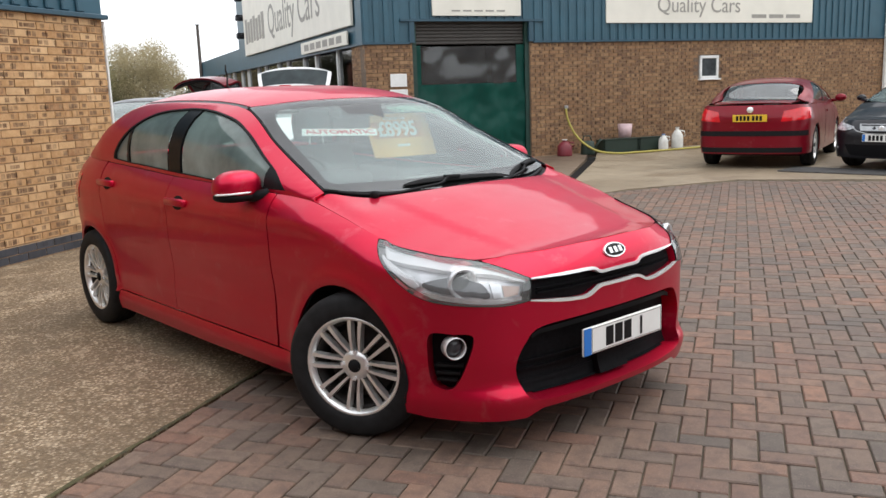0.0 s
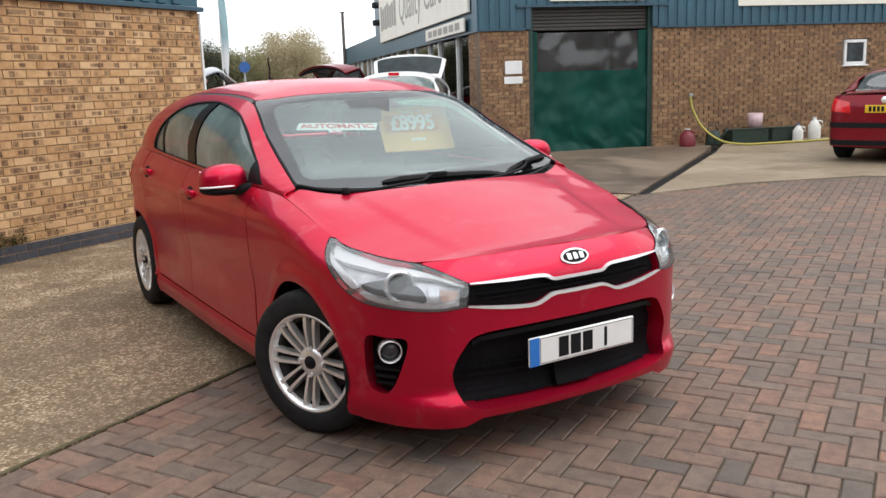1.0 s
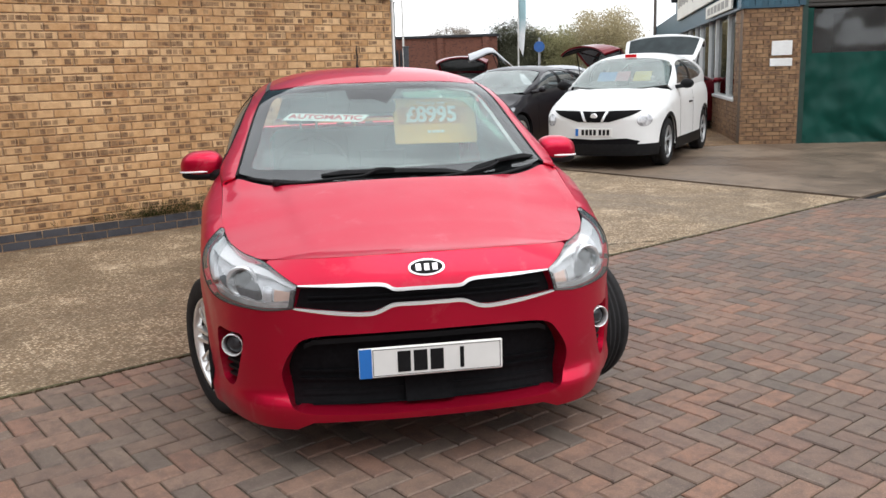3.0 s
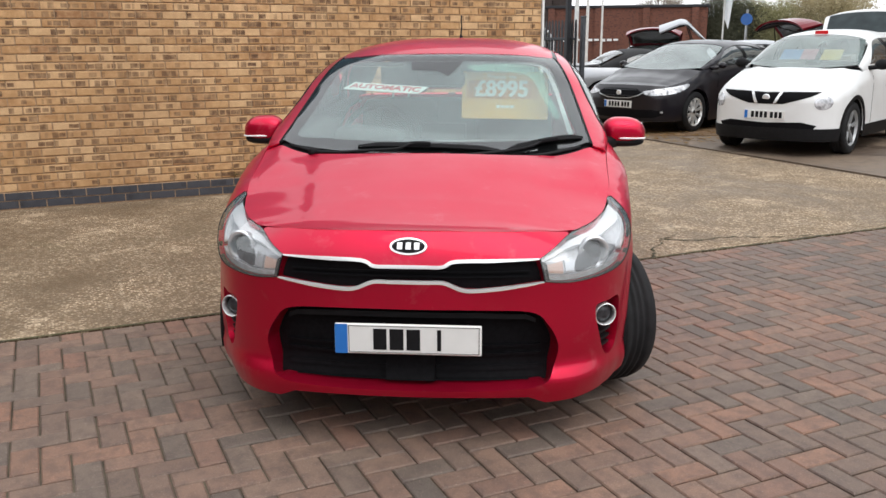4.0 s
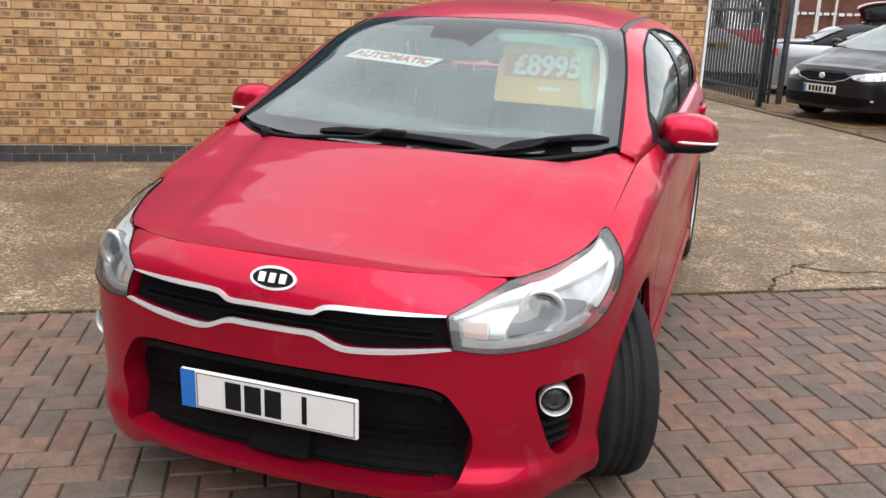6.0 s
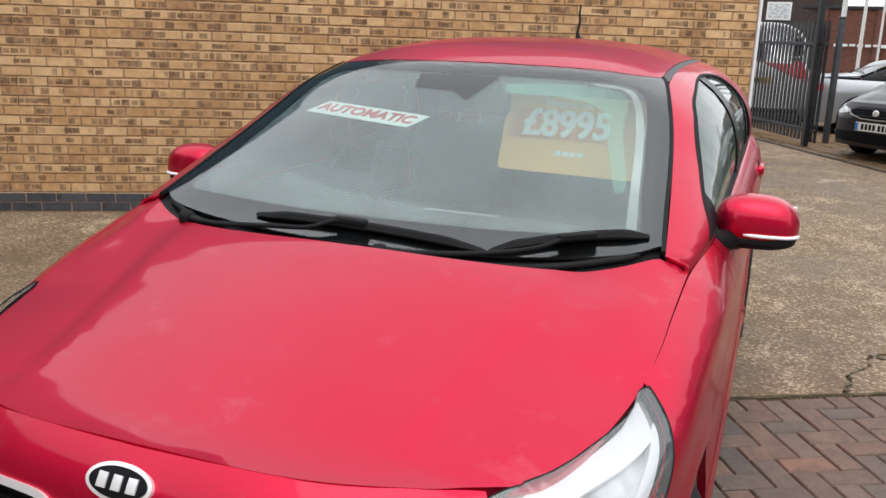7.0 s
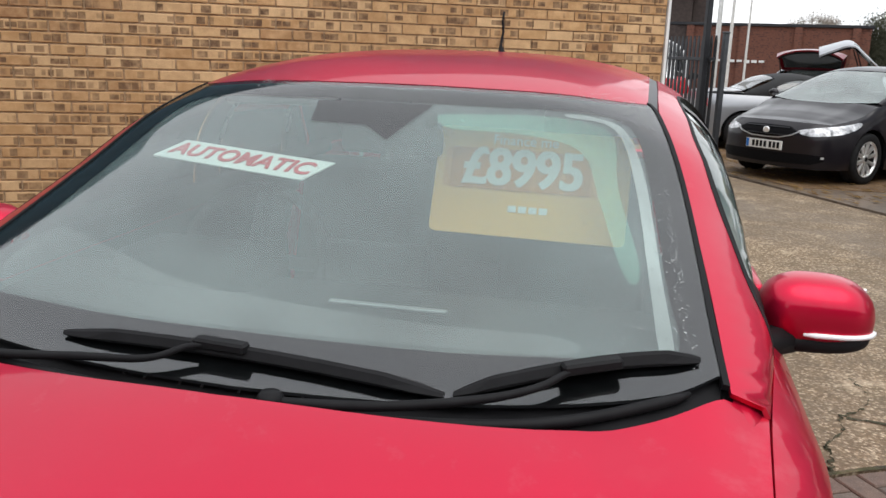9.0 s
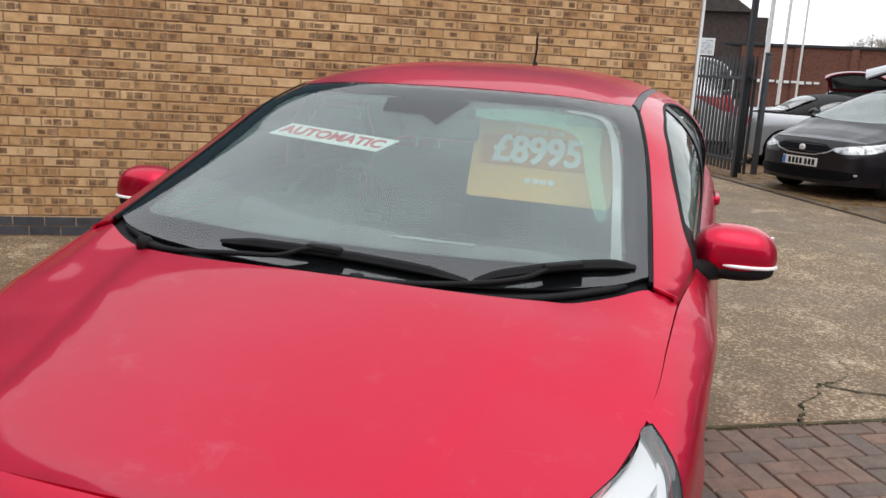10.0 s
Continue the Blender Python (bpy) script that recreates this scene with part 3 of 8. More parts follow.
def wheel(parent, place, r, width, rim_r, side, steer=0.0, spokes=8, twin=True, rim_mat=None, detail=True):
    """One wheel: tyre, rim with its spokes, hub and bolts. side: +1 for the car's right."""
    w = new("wheel")
    w.parent = parent
    w.matrix_basis = pose(*place, 0, 0, steer) @ (Matrix.Identity(4) if side > 0 else pose(0, 0, 0, 0, 0, 180))
    h = width / 2
    prof = [(rim_r - 0.005, -h * 0.8), (rim_r + 0.03, -h), (r - 0.03, -h), (r - 0.008, -h * 0.85), (r, -h * 0.55)]
    for g in (-0.3, 0.0, 0.3):
        prof += [(r, h * (g - 0.1)), (r - 0.008, h * (g - 0.07)), (r - 0.008, h * (g + 0.07)), (r, h * (g + 0.1))]
    prof += [(r, h * 0.55), (r - 0.008, h * 0.85), (r - 0.03, h), (rim_r + 0.03, h), (rim_r + 0.012, h * 0.97), (rim_r - 0.005, h * 0.85)]
    part("tyre", lathe(prof, 48 if detail else 28, "X"), M_TYRE, w, smooth=True)
    part("rim_barrel", lathe([(rim_r - 0.002, -h * 0.8), (rim_r - 0.022, 0), (rim_r - 0.018, h * 0.6), (rim_r - 0.03, h * 0.55), (rim_r - 0.035, -h * 0.4)], 48 if detail else 28, "X"), M_DISC, w, smooth=True)
    rim = part("rim", lathe([(rim_r - 0.012, h * 0.55), (rim_r - 0.004, h * 0.75), (rim_r + 0.006, h * 0.9), (rim_r - 0.001, h * 0.93), (rim_r - 0.010, h * 0.86), (rim_r - 0.018, h * 0.6)], 48 if detail else 28, "X"), rim_mat, w, smooth=True)
    part("brake_disc", lathe([(0.02, -0.02), (rim_r * 0.72, -0.02), (rim_r * 0.72, 0.0), (0.02, 0.0)], 32, "X"), M_DISC, w)
    part("wheel_back", lathe([(0.0, -0.05), (rim_r * 0.97, -0.05), (rim_r * 0.97, -0.06), (0.0, -0.06)], 32, "X"), M_SEAL, w)
    for i in range(spokes):
        bm = bmesh.new()
        a = 2 * math.pi * i / spokes + radians(86)
        for sgn in ((-1, 1) if twin else (0,)):
            n = 5
            prev = None
            for j in range(n):
                t = j / (n - 1)
                rad = 0.045 + t * (rim_r - 0.055)
                off = sgn * (0.0155 + 0.009 * t) if twin else 0
                wd = (0.0068 if twin else 0.016) * (1.0 + 0.6 * t)
                dep = h * (0.62 + 0.2 * math.sin(t * 1.9))
                e, fdir = Vector((0, math.cos(a), math.sin(a))), Vector((0, -math.sin(a), math.cos(a)))
                c = e * rad + fdir * off
                ring = [bm.verts.new(c + fdir * (wd * k) + Vector((dep - dd, 0, 0))) for k, dd in ((-1, 0.03), (-0.75, 0.0), (0.75, 0.0), (1, 0.03))]
                if prev:
                    for k in range(3):
                        bm.faces.new((prev[k], prev[k + 1], ring[k + 1], ring[k]))
                prev = ring
        bmesh.ops.recalc_face_normals(bm, faces=bm.faces)
        part("spoke", bm, rim_mat, w)
    part("hub", lathe([(0.0, h * 0.5), (0.066, h * 0.5), (0.06, h * 0.66), (0.034, h * 0.72), (0.0, h * 0.74)], 24, "X"), rim_mat, w, smooth=True)
    part("hub_cap", lathe([(0.0, h * 0.74), (0.028, h * 0.74), (0.026, h * 0.8), (0.0, h * 0.81)], 20, "X"), M_BLACK, w, smooth=True)
    if detail:
        for k in range(4):
            a = radians(86 + 90 * k)
            bm = bmesh.new()
            tube(bm, (h * 0.6, 0.056 * math.cos(a), 0.056 * math.sin(a)), (h * 0.74, 0.056 * math.cos(a), 0.056 * math.sin(a)), 0.0105, 0.009, 8)
            part("bolt", bm, M_CHROME, w)
    return w


M_TYRE = plain("tyre_rubber", (0.014, 0.014, 0.015), 0.75, vary=0.3, scale=22, bump=0.15, spec=0.25)
M_ALLOY = plain("silver_alloy", (0.86, 0.86, 0.85), 0.3, 0.75, vary=0.1, scale=14)
M_DISC = plain("brake_steel", (0.028, 0.026, 0.025), 0.6, 0.2, spec=0.2)
M_RED = paint("pearl_red_paint", (0.57, 0.006, 0.042), 0.4, 0.84, dirt=0.07, coat=0.5, spots=0.07)
M_CHROME = plain("satin_chrome", (0.88, 0.89, 0.9), 0.25, 0.5, vary=0.06)
M_GLOSSBLACK = plain("gloss_black_plastic", (0.008, 0.008, 0.009), 0.3, vary=0.3, scale=25, spec=0.1)
M_MESHBLACK = plain("matt_black_grille", (0.006, 0.006, 0.007), 0.6, vary=0.3, scale=60, spec=0.06)
M_MOULD = plain("grey_roof_moulding", (0.045, 0.045, 0.048), 0.45, vary=0.15)
M_SEAL = plain("rubber_seal", (0.009, 0.009, 0.01), 0.65, spec=0.15)
M_SCREEN = glass("windscreen_glass", (0.86, 0.94, 0.92), 0.06, haze=0.0, drops=0.0, base_gloss=0.08)
# inner mist, its pale haze also painting the sky's reflection in the screen
M_MISTVEIL = glass("mist_sky_film", (0.9, 0.96, 0.94), 0.3, haze=0.26, base_gloss=0.0, mist=(0.68, 0.80, 0.81), mirror=0.0)
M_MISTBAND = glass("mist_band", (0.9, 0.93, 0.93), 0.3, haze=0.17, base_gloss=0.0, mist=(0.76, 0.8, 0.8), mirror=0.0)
# pale haze painting sky reflected in the wet, misted screen edge
M_SKYEDGE = glass("mist_sky_edge", (0.8, 0.86, 0.85), 0.3, haze=0.75, base_gloss=0.0, mirror=0.0)
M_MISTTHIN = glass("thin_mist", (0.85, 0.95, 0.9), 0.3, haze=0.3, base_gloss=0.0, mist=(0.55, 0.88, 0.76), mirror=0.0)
M_SIDEGLASS = glass("green_side_glass", (0.34, 0.48, 0.44), 0.02, haze=0.85, base_gloss=0.02, mist=(0.52, 0.70, 0.64), forward=0.7)
M_BEAD = glass("rain_bead", (0.75, 0.8, 0.8), 0.08, haze=0.12, base_gloss=0.12)
M_LENS = glass("headlamp_cover", (0.95, 0.96, 0.97), 0.02, haze=0.15, base_gloss=0.05)
M_REFLECT = plain("lamp_reflector", (0.78, 0.8, 0.82), 0.25, 0.6, vary=0.2, scale=18)
M_LAMPDARK = plain("lamp_housing_grey", (0.55, 0.56, 0.58), 0.28, 0.4, vary=0.5, scale=13)
# dark grey for the shade painted inside the headlamp
M_LAMPSHADOW = plain("lamp_shadow_grey", (0.06, 0.062, 0.068), 0.3, 0.3, vary=0.5, scale=18)
M_LIGHTBAR = plain("white_light_guide", (0.86, 0.88, 0.9), 0.2, vary=0.04)
M_SLOT = plain("worn_grey_slot", (0.06, 0.06, 0.063), 0.6, vary=0.4, scale=60)
M_FOGLENS = plain("smoked_fog_lens", (0.035, 0.036, 0.04), 0.12, 0.0, vary=0.6, scale=30, spec=0.4)
M_AMBER = plain("indicator_bulb", (0.62, 0.42, 0.34), 0.3, vary=0.15)
M_TRIMGREY = plain("dash_plastic", (0.022, 0.023, 0.025), 0.65, vary=0.15, scale=30, bump=0.1, spec=0.25)
M_SEAT = plain("black_seat_cloth", (0.025, 0.026, 0.029), 0.9, vary=0.25, scale=60, bump=0.2)
M_LINER = plain("pale_headlining", (0.42, 0.41, 0.38), 0.9, vary=0.06)
M_PLATEWHITE = plain("white_plate", (0.74, 0.74, 0.72), 0.35, vary=0.04)
M_PLATEYELLOW = plain("yellow_plate", (0.72, 0.45, 0.03), 0.35, vary=0.06)
M_PLATEBLUE = plain("blue_plate_band", (0.02, 0.16, 0.52), 0.35, vary=0.06)
M_REDLENS = plain("red_lamp_lens", (0.62, 0.012, 0.02), 0.15, vary=0.2, coat=0.6)


# ---- ground ----
EDGE_X = -2.31
WALL_X, WALL_END = -6.1, 7.365


def slab(name, outline, z, material, label, category="ground", thick=0.12, cell=0.0):
    bm = prism(outline, (z - thick, z), "Z")
    ob = part(name, bm, material)
    return tagged(ob, label, category, kind="structure")


ground = part("ground", box((-400, -400, -0.5), (400, 400, -0.14)), M_ASPHALT)
tagged(ground, "wide dark asphalt ground under and beyond the yard", "ground", kind="structure")
slab("pavement_slab", [(-9.0, -9), (EDGE_X, -9), (EDGE_X, 10.42), (-14, 10.52), (-14, 7.6), (-9, 7.6)], 0.0, M_GRAVELCON, "worn concrete slab with exposed gravel beside brick wall")
slab("pavement_apron", [(-2.30, 10.53), (-2.75, 16.3), (-3.5, 22), (-9, 22), (-14, 14), (-14, 10.6)], 0.004, M_APRON, "stained damp concrete apron before workshop door")
slab("pavement_side", [(-2.16, 10.6), (-1.4, 11.75), (0.0, 12.95), (2.2, 13.0), (14, 13.0), (14, 30), (-3.3, 22), (-2.55, 16.3)], 0.002, M_PALECON, "pale concrete strip along the workshop wall")
slab("ground_gravel", [(-30, 10.75), (-8.6, 10.75), (-6.6, 15.0), (-9, 30), (-30, 30)], 0.012, M_GRAVEL, "gravel and fallen leaves under the parked cars")
slab("pavement_bed", [(EDGE_X + 0.005, -9), (14, -9), (14, 12.98), (0.0, 12.93), (-1.4, 11.73), (-2.2, 10.56), (EDGE_X + 0.005, 10.4)], -0.012, plain("jointing_sand", (0.088, 0.07, 0.047), 0.95, vary=0.4, scale=6, bump=0.4), "sanded joints below the block paving", thick=0.1)
slab("drain_channel", [(-2.30, 10.44), (-2.19, 10.52), (-2.58, 16.3), (-2.72, 16.3)], -0.02, M_SEAL, "narrow dark drain channel in the concrete", "drain")
slab("drain_channel", [(-2.32, 10.435), (-2.31, 10.515), (-14, 10.60), (-14, 10.53)], -0.02, M_SEAL, "narrow dark drain channel in the concrete", "drain")


# ---- brick building beside the car ----
def brick_mesh(l, d, h, bevel=0.004):
    bm = box((-l / 2, -d / 2, -h / 2), (l / 2, d / 2, h / 2), bevel)
    me = bpy.data.meshes.new("brick")
    bm.to_mesh(me)
    bm.free()
    return me


def join_boxes(name, rows, material, parent=None, bevel=0.0):
    """Many small blocks (centre, half sizes, turn) as one mesh."""
    co, fa = [], []
    for (cx, cy, cz), (hx, hy, hz), a in rows:
        b = len(co)
        ca, sa = math.cos(a), math.sin(a)
        for dz in (-hz, hz):
            k = bevel if dz > 0 else 0
            for sx, sy in ((-1, -1), (1, -1), (1, 1), (-1, 1)):
                x, y = sx * (hx - k), sy * (hy - k)
                co.append((cx + x * ca - y * sa, cy + x * sa + y * ca, cz + dz))
        fa += [(b, b + 3, b + 2, b + 1), (b + 4, b + 5, b + 6, b + 7)] + [(b + i, b + (i + 1) % 4, b + 4 + (i + 1) % 4, b + 4 + i) for i in range(4)]
    me = bpy.data.meshes.new(name)
    me.from_pydata(co, [], fa)
    me.materials.append(material)
    ob = new(name, me)
    if parent:
        ob.parent = parent
    return ob


COURSE, BRICK = 0.0735, 0.2205
wall = part("wall_west", box((WALL_X - 0.25, -8, -0.1), (WALL_X - 0.012, WALL_END, 2.24)), M_MORTAR)
tagged(wall, "yellow stock brick wall with burnt patches and dark plinth", "wall", kind="structure")
end_wall = part("wall_west_end", box((WALL_X - 6, WALL_END - 0.22, -0.1), (WALL_X - 0.27, WALL_END - 0.01, 2.24)), M_MORTAR)
tagged(end_wall, "end wall of the yellow brick building", "wall", kind="structure")
fascia = thing("wall_fascia", "teal blue ribbed metal fascia over the brick wall", "cladding", kind="structure")
part("fascia_back", box((WALL_X - 6, -8, 2.235), (WALL_X - 0.02, WALL_END + 0.03, 4.0)), M_CLAD, fascia)
bm = bmesh.new()
for i in range(int((WALL_END + 8) / 0.2)):
    y = -8 + i * 0.2
    cuboid(bm, (WALL_X - 0.021, y + 0.03, 2.27), (WALL_X + 0.012, y + 0.13, 4.0), 0.012)
part("ribbed_sheet", bm, M_CLAD, fascia)
part("drip_edge", box((WALL_X - 0.03, -8, 2.215), (WALL_X + 0.05, WALL_END + 0.05, 2.262), 0.006), M_CLAD_DARK, fascia)
trim = part("trim_corner", box((WALL_X - 0.02, WALL_END + 0.004, 0.0), (WALL_X + 0.012, WALL_END + 0.03, 2.2), 0.004), M_WHITE)
tagged(trim, "thin white trim on the brick corner", "trim", kind="structure")

# ---- workshop ----
WS = Matrix.Translation((-6.59, 15.02, 0)) @ Matrix.Rotation(radians(42), 4, "Z")


def ws_part(name, lo, hi, material, parent, bevel=0.0, label=""):
    ob = part(name, box(lo, hi, bevel), material, parent, label)
    return ob


ws = thing("wall_workshop", "workshop with brown brick base and teal blue cladding", "building", WS, kind="structure")
D0, D1 = 1.0, 3.42
ws_part("brick_wall", (0, 0.02, -0.1), (D0 - 0.05, 0.3, 2.32), M_MORTAR2, ws)
ws_part("brick_wall", (D1 + 0.05, 0.02, -0.1), (22, 0.3, 2.32), M_MORTAR2, ws)
ws_part("cladding_back", (-0.05, 0.0, 2.72), (22, 0.35, 7.0), M_CLAD, ws)
ws_part("cladding_back", (-0.05, 0.0, 2.30), (D0 - 0.12, 0.35, 2.72), M_CLAD, ws)
ws_part("cladding_back", (D1 + 0.12, 0.0, 2.30), (22, 0.35, 2.72), M_CLAD, ws)
for a, b, z in ((-0.05, D0 - 0.12, 2.31), (D0 - 0.12, D1 + 0.12, 2.74), (D1 + 0.12, 13, 2.31)):
    bm = bmesh.new()
    x = a + 0.03
    while x + 0.12 < b:
        cuboid(bm, (x, -0.028, z), (x + 0.11, 0.002, 4.8), 0.01)
        x += 0.2
    part("ribbed_sheet", bm, M_CLAD, ws)
ws_part("drip_edge", (-0.06, -0.045, 2.285), (D0 - 0.12, 0.0, 2.325), M_CLAD_DARK, ws)
ws_part("drip_edge", (D1 + 0.12, -0.045, 2.285), (16, 0.0, 2.325), M_CLAD_DARK, ws)
ws_part("drip_edge", (D0 - 0.3, -0.06, 2.70), (D1 + 0.35, 0.0, 2.745), M_CLAD_DARK, ws)
for x in (D0 - 0.12, D1 + 0.02):
    ws_part("door_trim", (x, -0.04, 2.31), (x + 0.1, 0.02, 2.72), M_CLAD_DARK, ws)
# roller shutter and curtain
M_JAMB = plain("dark_green_steel", (0.006, 0.035, 0.026), 0.5, vary=0.2, scale=6)
for i in range(7):
    part("shutter_slat", box((D0 - 0.05, 0.12, 2.28 + i * 0.065), (D1 + 0.05, 0.16, 2.34 + i * 0.065), 0.012), M_SHUTTER, ws)
for x in (D0 - 0.06, D1 - 0.04):
    ws_part("door_jamb", (x, 0.04, 0), (x + 0.1, 0.3, 2.72), M_JAMB, ws)
k = Mat("green_pvc_curtain")
fold = k.noise(1.6, 3, 0.5)
k.put("Base Color", k.ramp(fold, (0.3, (0.001, 0.040, 0.030)), (0.7, (0.002, 0.058, 0.043)))).put("Roughness", 0.42).put("Specular IOR Level", 0.22)
k.bump(k.noise(2.2, 2, 0.5, distortion=0.4), 0.25, 0.05)
M_CURTAIN = k.m
M_CLEARPVC = glass("clear_pvc", (0.4, 0.48, 0.42), 0.12, haze=0.07, base_gloss=0.02)


def sheet(x0, x1, z0, z1, y, amp, nx=40, nz=24, seed=0.0):
    bm = bmesh.new()
    g = []
    for j in range(nz + 1):
        g.append([])
        for i in range(nx + 1):
            x, z = x0 + (x1 - x0) * i / nx, z0 + (z1 - z0) * j / nz
            w = amp * noise.fractal(Vector((x * 1.9 + seed, z * 1.1, 3.3)), 1.0, 2.0, 3)
            w += amp * 0.5 * max(0.0, 1 - z / 0.9) * (1 - abs(noise.noise(Vector((x * 3.1 + z * 2.2 + seed, z * 2.0 - x, 7.7)))) * 3)
            g[-1].append(bm.verts.new((x, y + w, z)))
    for j in range(nz):
        for i in range(nx):
            bm.faces.new((g[j][i], g[j][i + 1], g[j + 1][i + 1], g[j + 1][i]))
    return bm


part("curtain_sheet", sheet(D0 + 0.02, D1 - 0.02, 0.005, 1.52, 0.09, 0.075, 56, 40), M_CURTAIN, ws, "green plastic curtain", smooth=True)
g = part("curtain_window", sheet(D0 + 0.12, D1 - 0.12, 1.50, 2.24, 0.10, 0.03), M_CLEARPVC, ws, "clear plastic strip", smooth=True)
part("curtain_edge", sheet(D0 + 0.02, D0 + 0.14, 1.5, 2.26, 0.088, 0.02, 4), M_CURTAIN, ws, smooth=True)
part("curtain_edge", sheet(D1 - 0.22, D1 - 0.02, 1.5, 2.26, 0.088, 0.02, 4), M_CURTAIN, ws, smooth=True)
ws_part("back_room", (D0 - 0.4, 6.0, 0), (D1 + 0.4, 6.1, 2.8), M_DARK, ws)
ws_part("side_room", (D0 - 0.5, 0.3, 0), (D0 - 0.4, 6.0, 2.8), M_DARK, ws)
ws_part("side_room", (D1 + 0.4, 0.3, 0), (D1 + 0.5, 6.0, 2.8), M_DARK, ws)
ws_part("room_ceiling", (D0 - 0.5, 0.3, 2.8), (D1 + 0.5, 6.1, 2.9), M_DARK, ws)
# notices
ws_part("notice", (0.47, -0.016, 1.50), (0.80, -0.004, 1.74), M_WHITE, ws, 0.003, "white paper notice")
ws_part("notice", (0.45, -0.016, 1.32), (0.81, -0.004, 1.45), M_WHITE, ws, 0.003, "white paper notice")
# small window
WX, WZ = 7.98, 1.46
for lo, hi in (((WX - 0.26, -0.02, WZ), (WX + 0.26, 0.04, WZ + 0.06)), ((WX - 0.26, -0.02, WZ + 0.44), (WX + 0.26, 0.04, WZ + 0.5)), ((WX - 0.26, -0.02, WZ), (WX - 0.2, 0.04, WZ + 0.5)), ((WX + 0.2, -0.02, WZ), (WX + 0.26, 0.04, WZ + 0.5))):
    ws_part("window_frame", lo, hi, M_WHITE, ws, 0.006)
ws_part("window_sill", (WX - 0.3, -0.06, WZ - 0.03), (WX + 0.3, 0.02, WZ), M_WHITE, ws, 0.006)
ws_part("window_pane", (WX - 0.2, 0.005, WZ + 0.06), (WX + 0.2, 0.012, WZ + 0.44), plain("dark_window_pane", (0.05, 0.06, 0.065), 0.1, vary=0.5, scale=5), ws)
# white corner pipe at the far end
ws_part("downpipe", (13.3, -0.12, 0), (13.5, 0.0, 7), M_WHITE, ws, 0.03)

# signs on the cladding
board = thing("sign_board", "cream sign board with faded grey lettering", "sign", WS)
ws_part("board", (5.25, -0.06, 2.66), (10.9, -0.03, 4.3), M_SIGN, board, 0.006)
R90 = Matrix.Rotation(radians(90), 4, "X")
lettering("lettering", "Quality Cars", 0.46, M_SIGNGREY, board, Matrix.Translation((7.65, -0.066, 3.02)) @ R90, squeeze=0.95)
for i in range(3):
    ws_part("number_bar", (9.1 + i * 0.5, -0.064, 2.76), (9.52 + i * 0.5, -0.06, 2.84), M_SIGNGREY, board)
board2 = thing("sign_board", "white sign board over the roller door", "sign", WS)
ws_part("board", (1.35, -0.07, 2.80), (3.25, -0.035, 3.6), M_SIGN, board2, 0.006)
for i in range(5):
    ws_part("line_bar", (1.75 + i * 0.24, -0.074, 2.88), (1.93 + i * 0.24, -0.07, 2.91), M_SIGNGREY, board2)

# showroom side of the workshop, running back along the drive
SD = Matrix.Translation((-6.59, 15.02, 0)) @ Matrix.Rotation(radians(131), 4, "Z")
side = thing("wall_showroom", "showroom side of the workshop with windows and long sign", "building", SD, kind="structure")
ws_part("brick_base", (0.06, -0.3, -0.1), (25, -0.02, 0.75), M_MORTAR2, side)
ws_part("brick_pier", (0.06, -0.3, 0.75), (0.9, -0.02, 2.3), M_MORTAR2, side)
ws_part("upper_cladding", (0.06, -0.35, 2.30), (14, 0.0, 7), M_CLAD, side)
ws_part("upper_cladding", (14, -0.35, 2.30), (25, 0.0, 3.0), M_CLAD, side)
ws_part("drip_edge", (0.0, 0.0, 2.285), (25, 0.05, 2.325), M_CLAD_DARK, side)
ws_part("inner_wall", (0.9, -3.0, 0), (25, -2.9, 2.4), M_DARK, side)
for i in range(8):
    x = 0.9 + i * 3.0
    ws_part("window_mullion", (x, -0.16, 0.75), (x + 0.09, -0.04, 2.3), M_WHITE, side)
    ws_part("window_mullion", (x + 1.2, -0.16, 0.75), (x + 1.26, -0.04, 2.3), M_WHITE, side)
    p_ = ws_part("window_pane", (x + 0.09, -0.11, 0.8), (x + 2.95, -0.10, 2.28), M_PANE, side)
ws_part("window_sill", (0.85, -0.2, 0.70), (25, 0.02, 0.76), M_WHITE, side, 0.01)
long_sign = thing("sign_board", "long white showroom sign with grey lettering", "sign", SD)
ws_part("board", (0.55, 0.03, 2.68), (12.3, 0.09, 4.4), M_SIGN, long_sign, 0.01)
lettering("lettering", "Quality Cars", 1.1, M_SIGNGREY, long_sign, Matrix.Translation((5.6, 0.094, 3.4)) @ Matrix.Rotation(radians(180), 4, "Z") @ R90)
for i in range(7):
    ws_part("name_bar", (9.0 + i * 0.44, 0.09, 3.02 + 0.03 * (i % 2)), (9.34 + i * 0.44, 0.096, 3.75 - 0.05 * (i % 3)), M_SIGNGREY, long_sign)
small_sign = thing("sign_board", "small white sign under the long sign", "sign", SD)
ws_part("board", (0.85, 0.06, 2.34), (4.7, 0.1, 2.60), M_SIGN, small_sign, 0.006)
for i in range(6):
    ws_part("line_bar", (1.2 + i * 0.55, 0.1, 2.40), (1.6 + i * 0.55, 0.104, 2.54), M_SIGNGREY, small_sign)


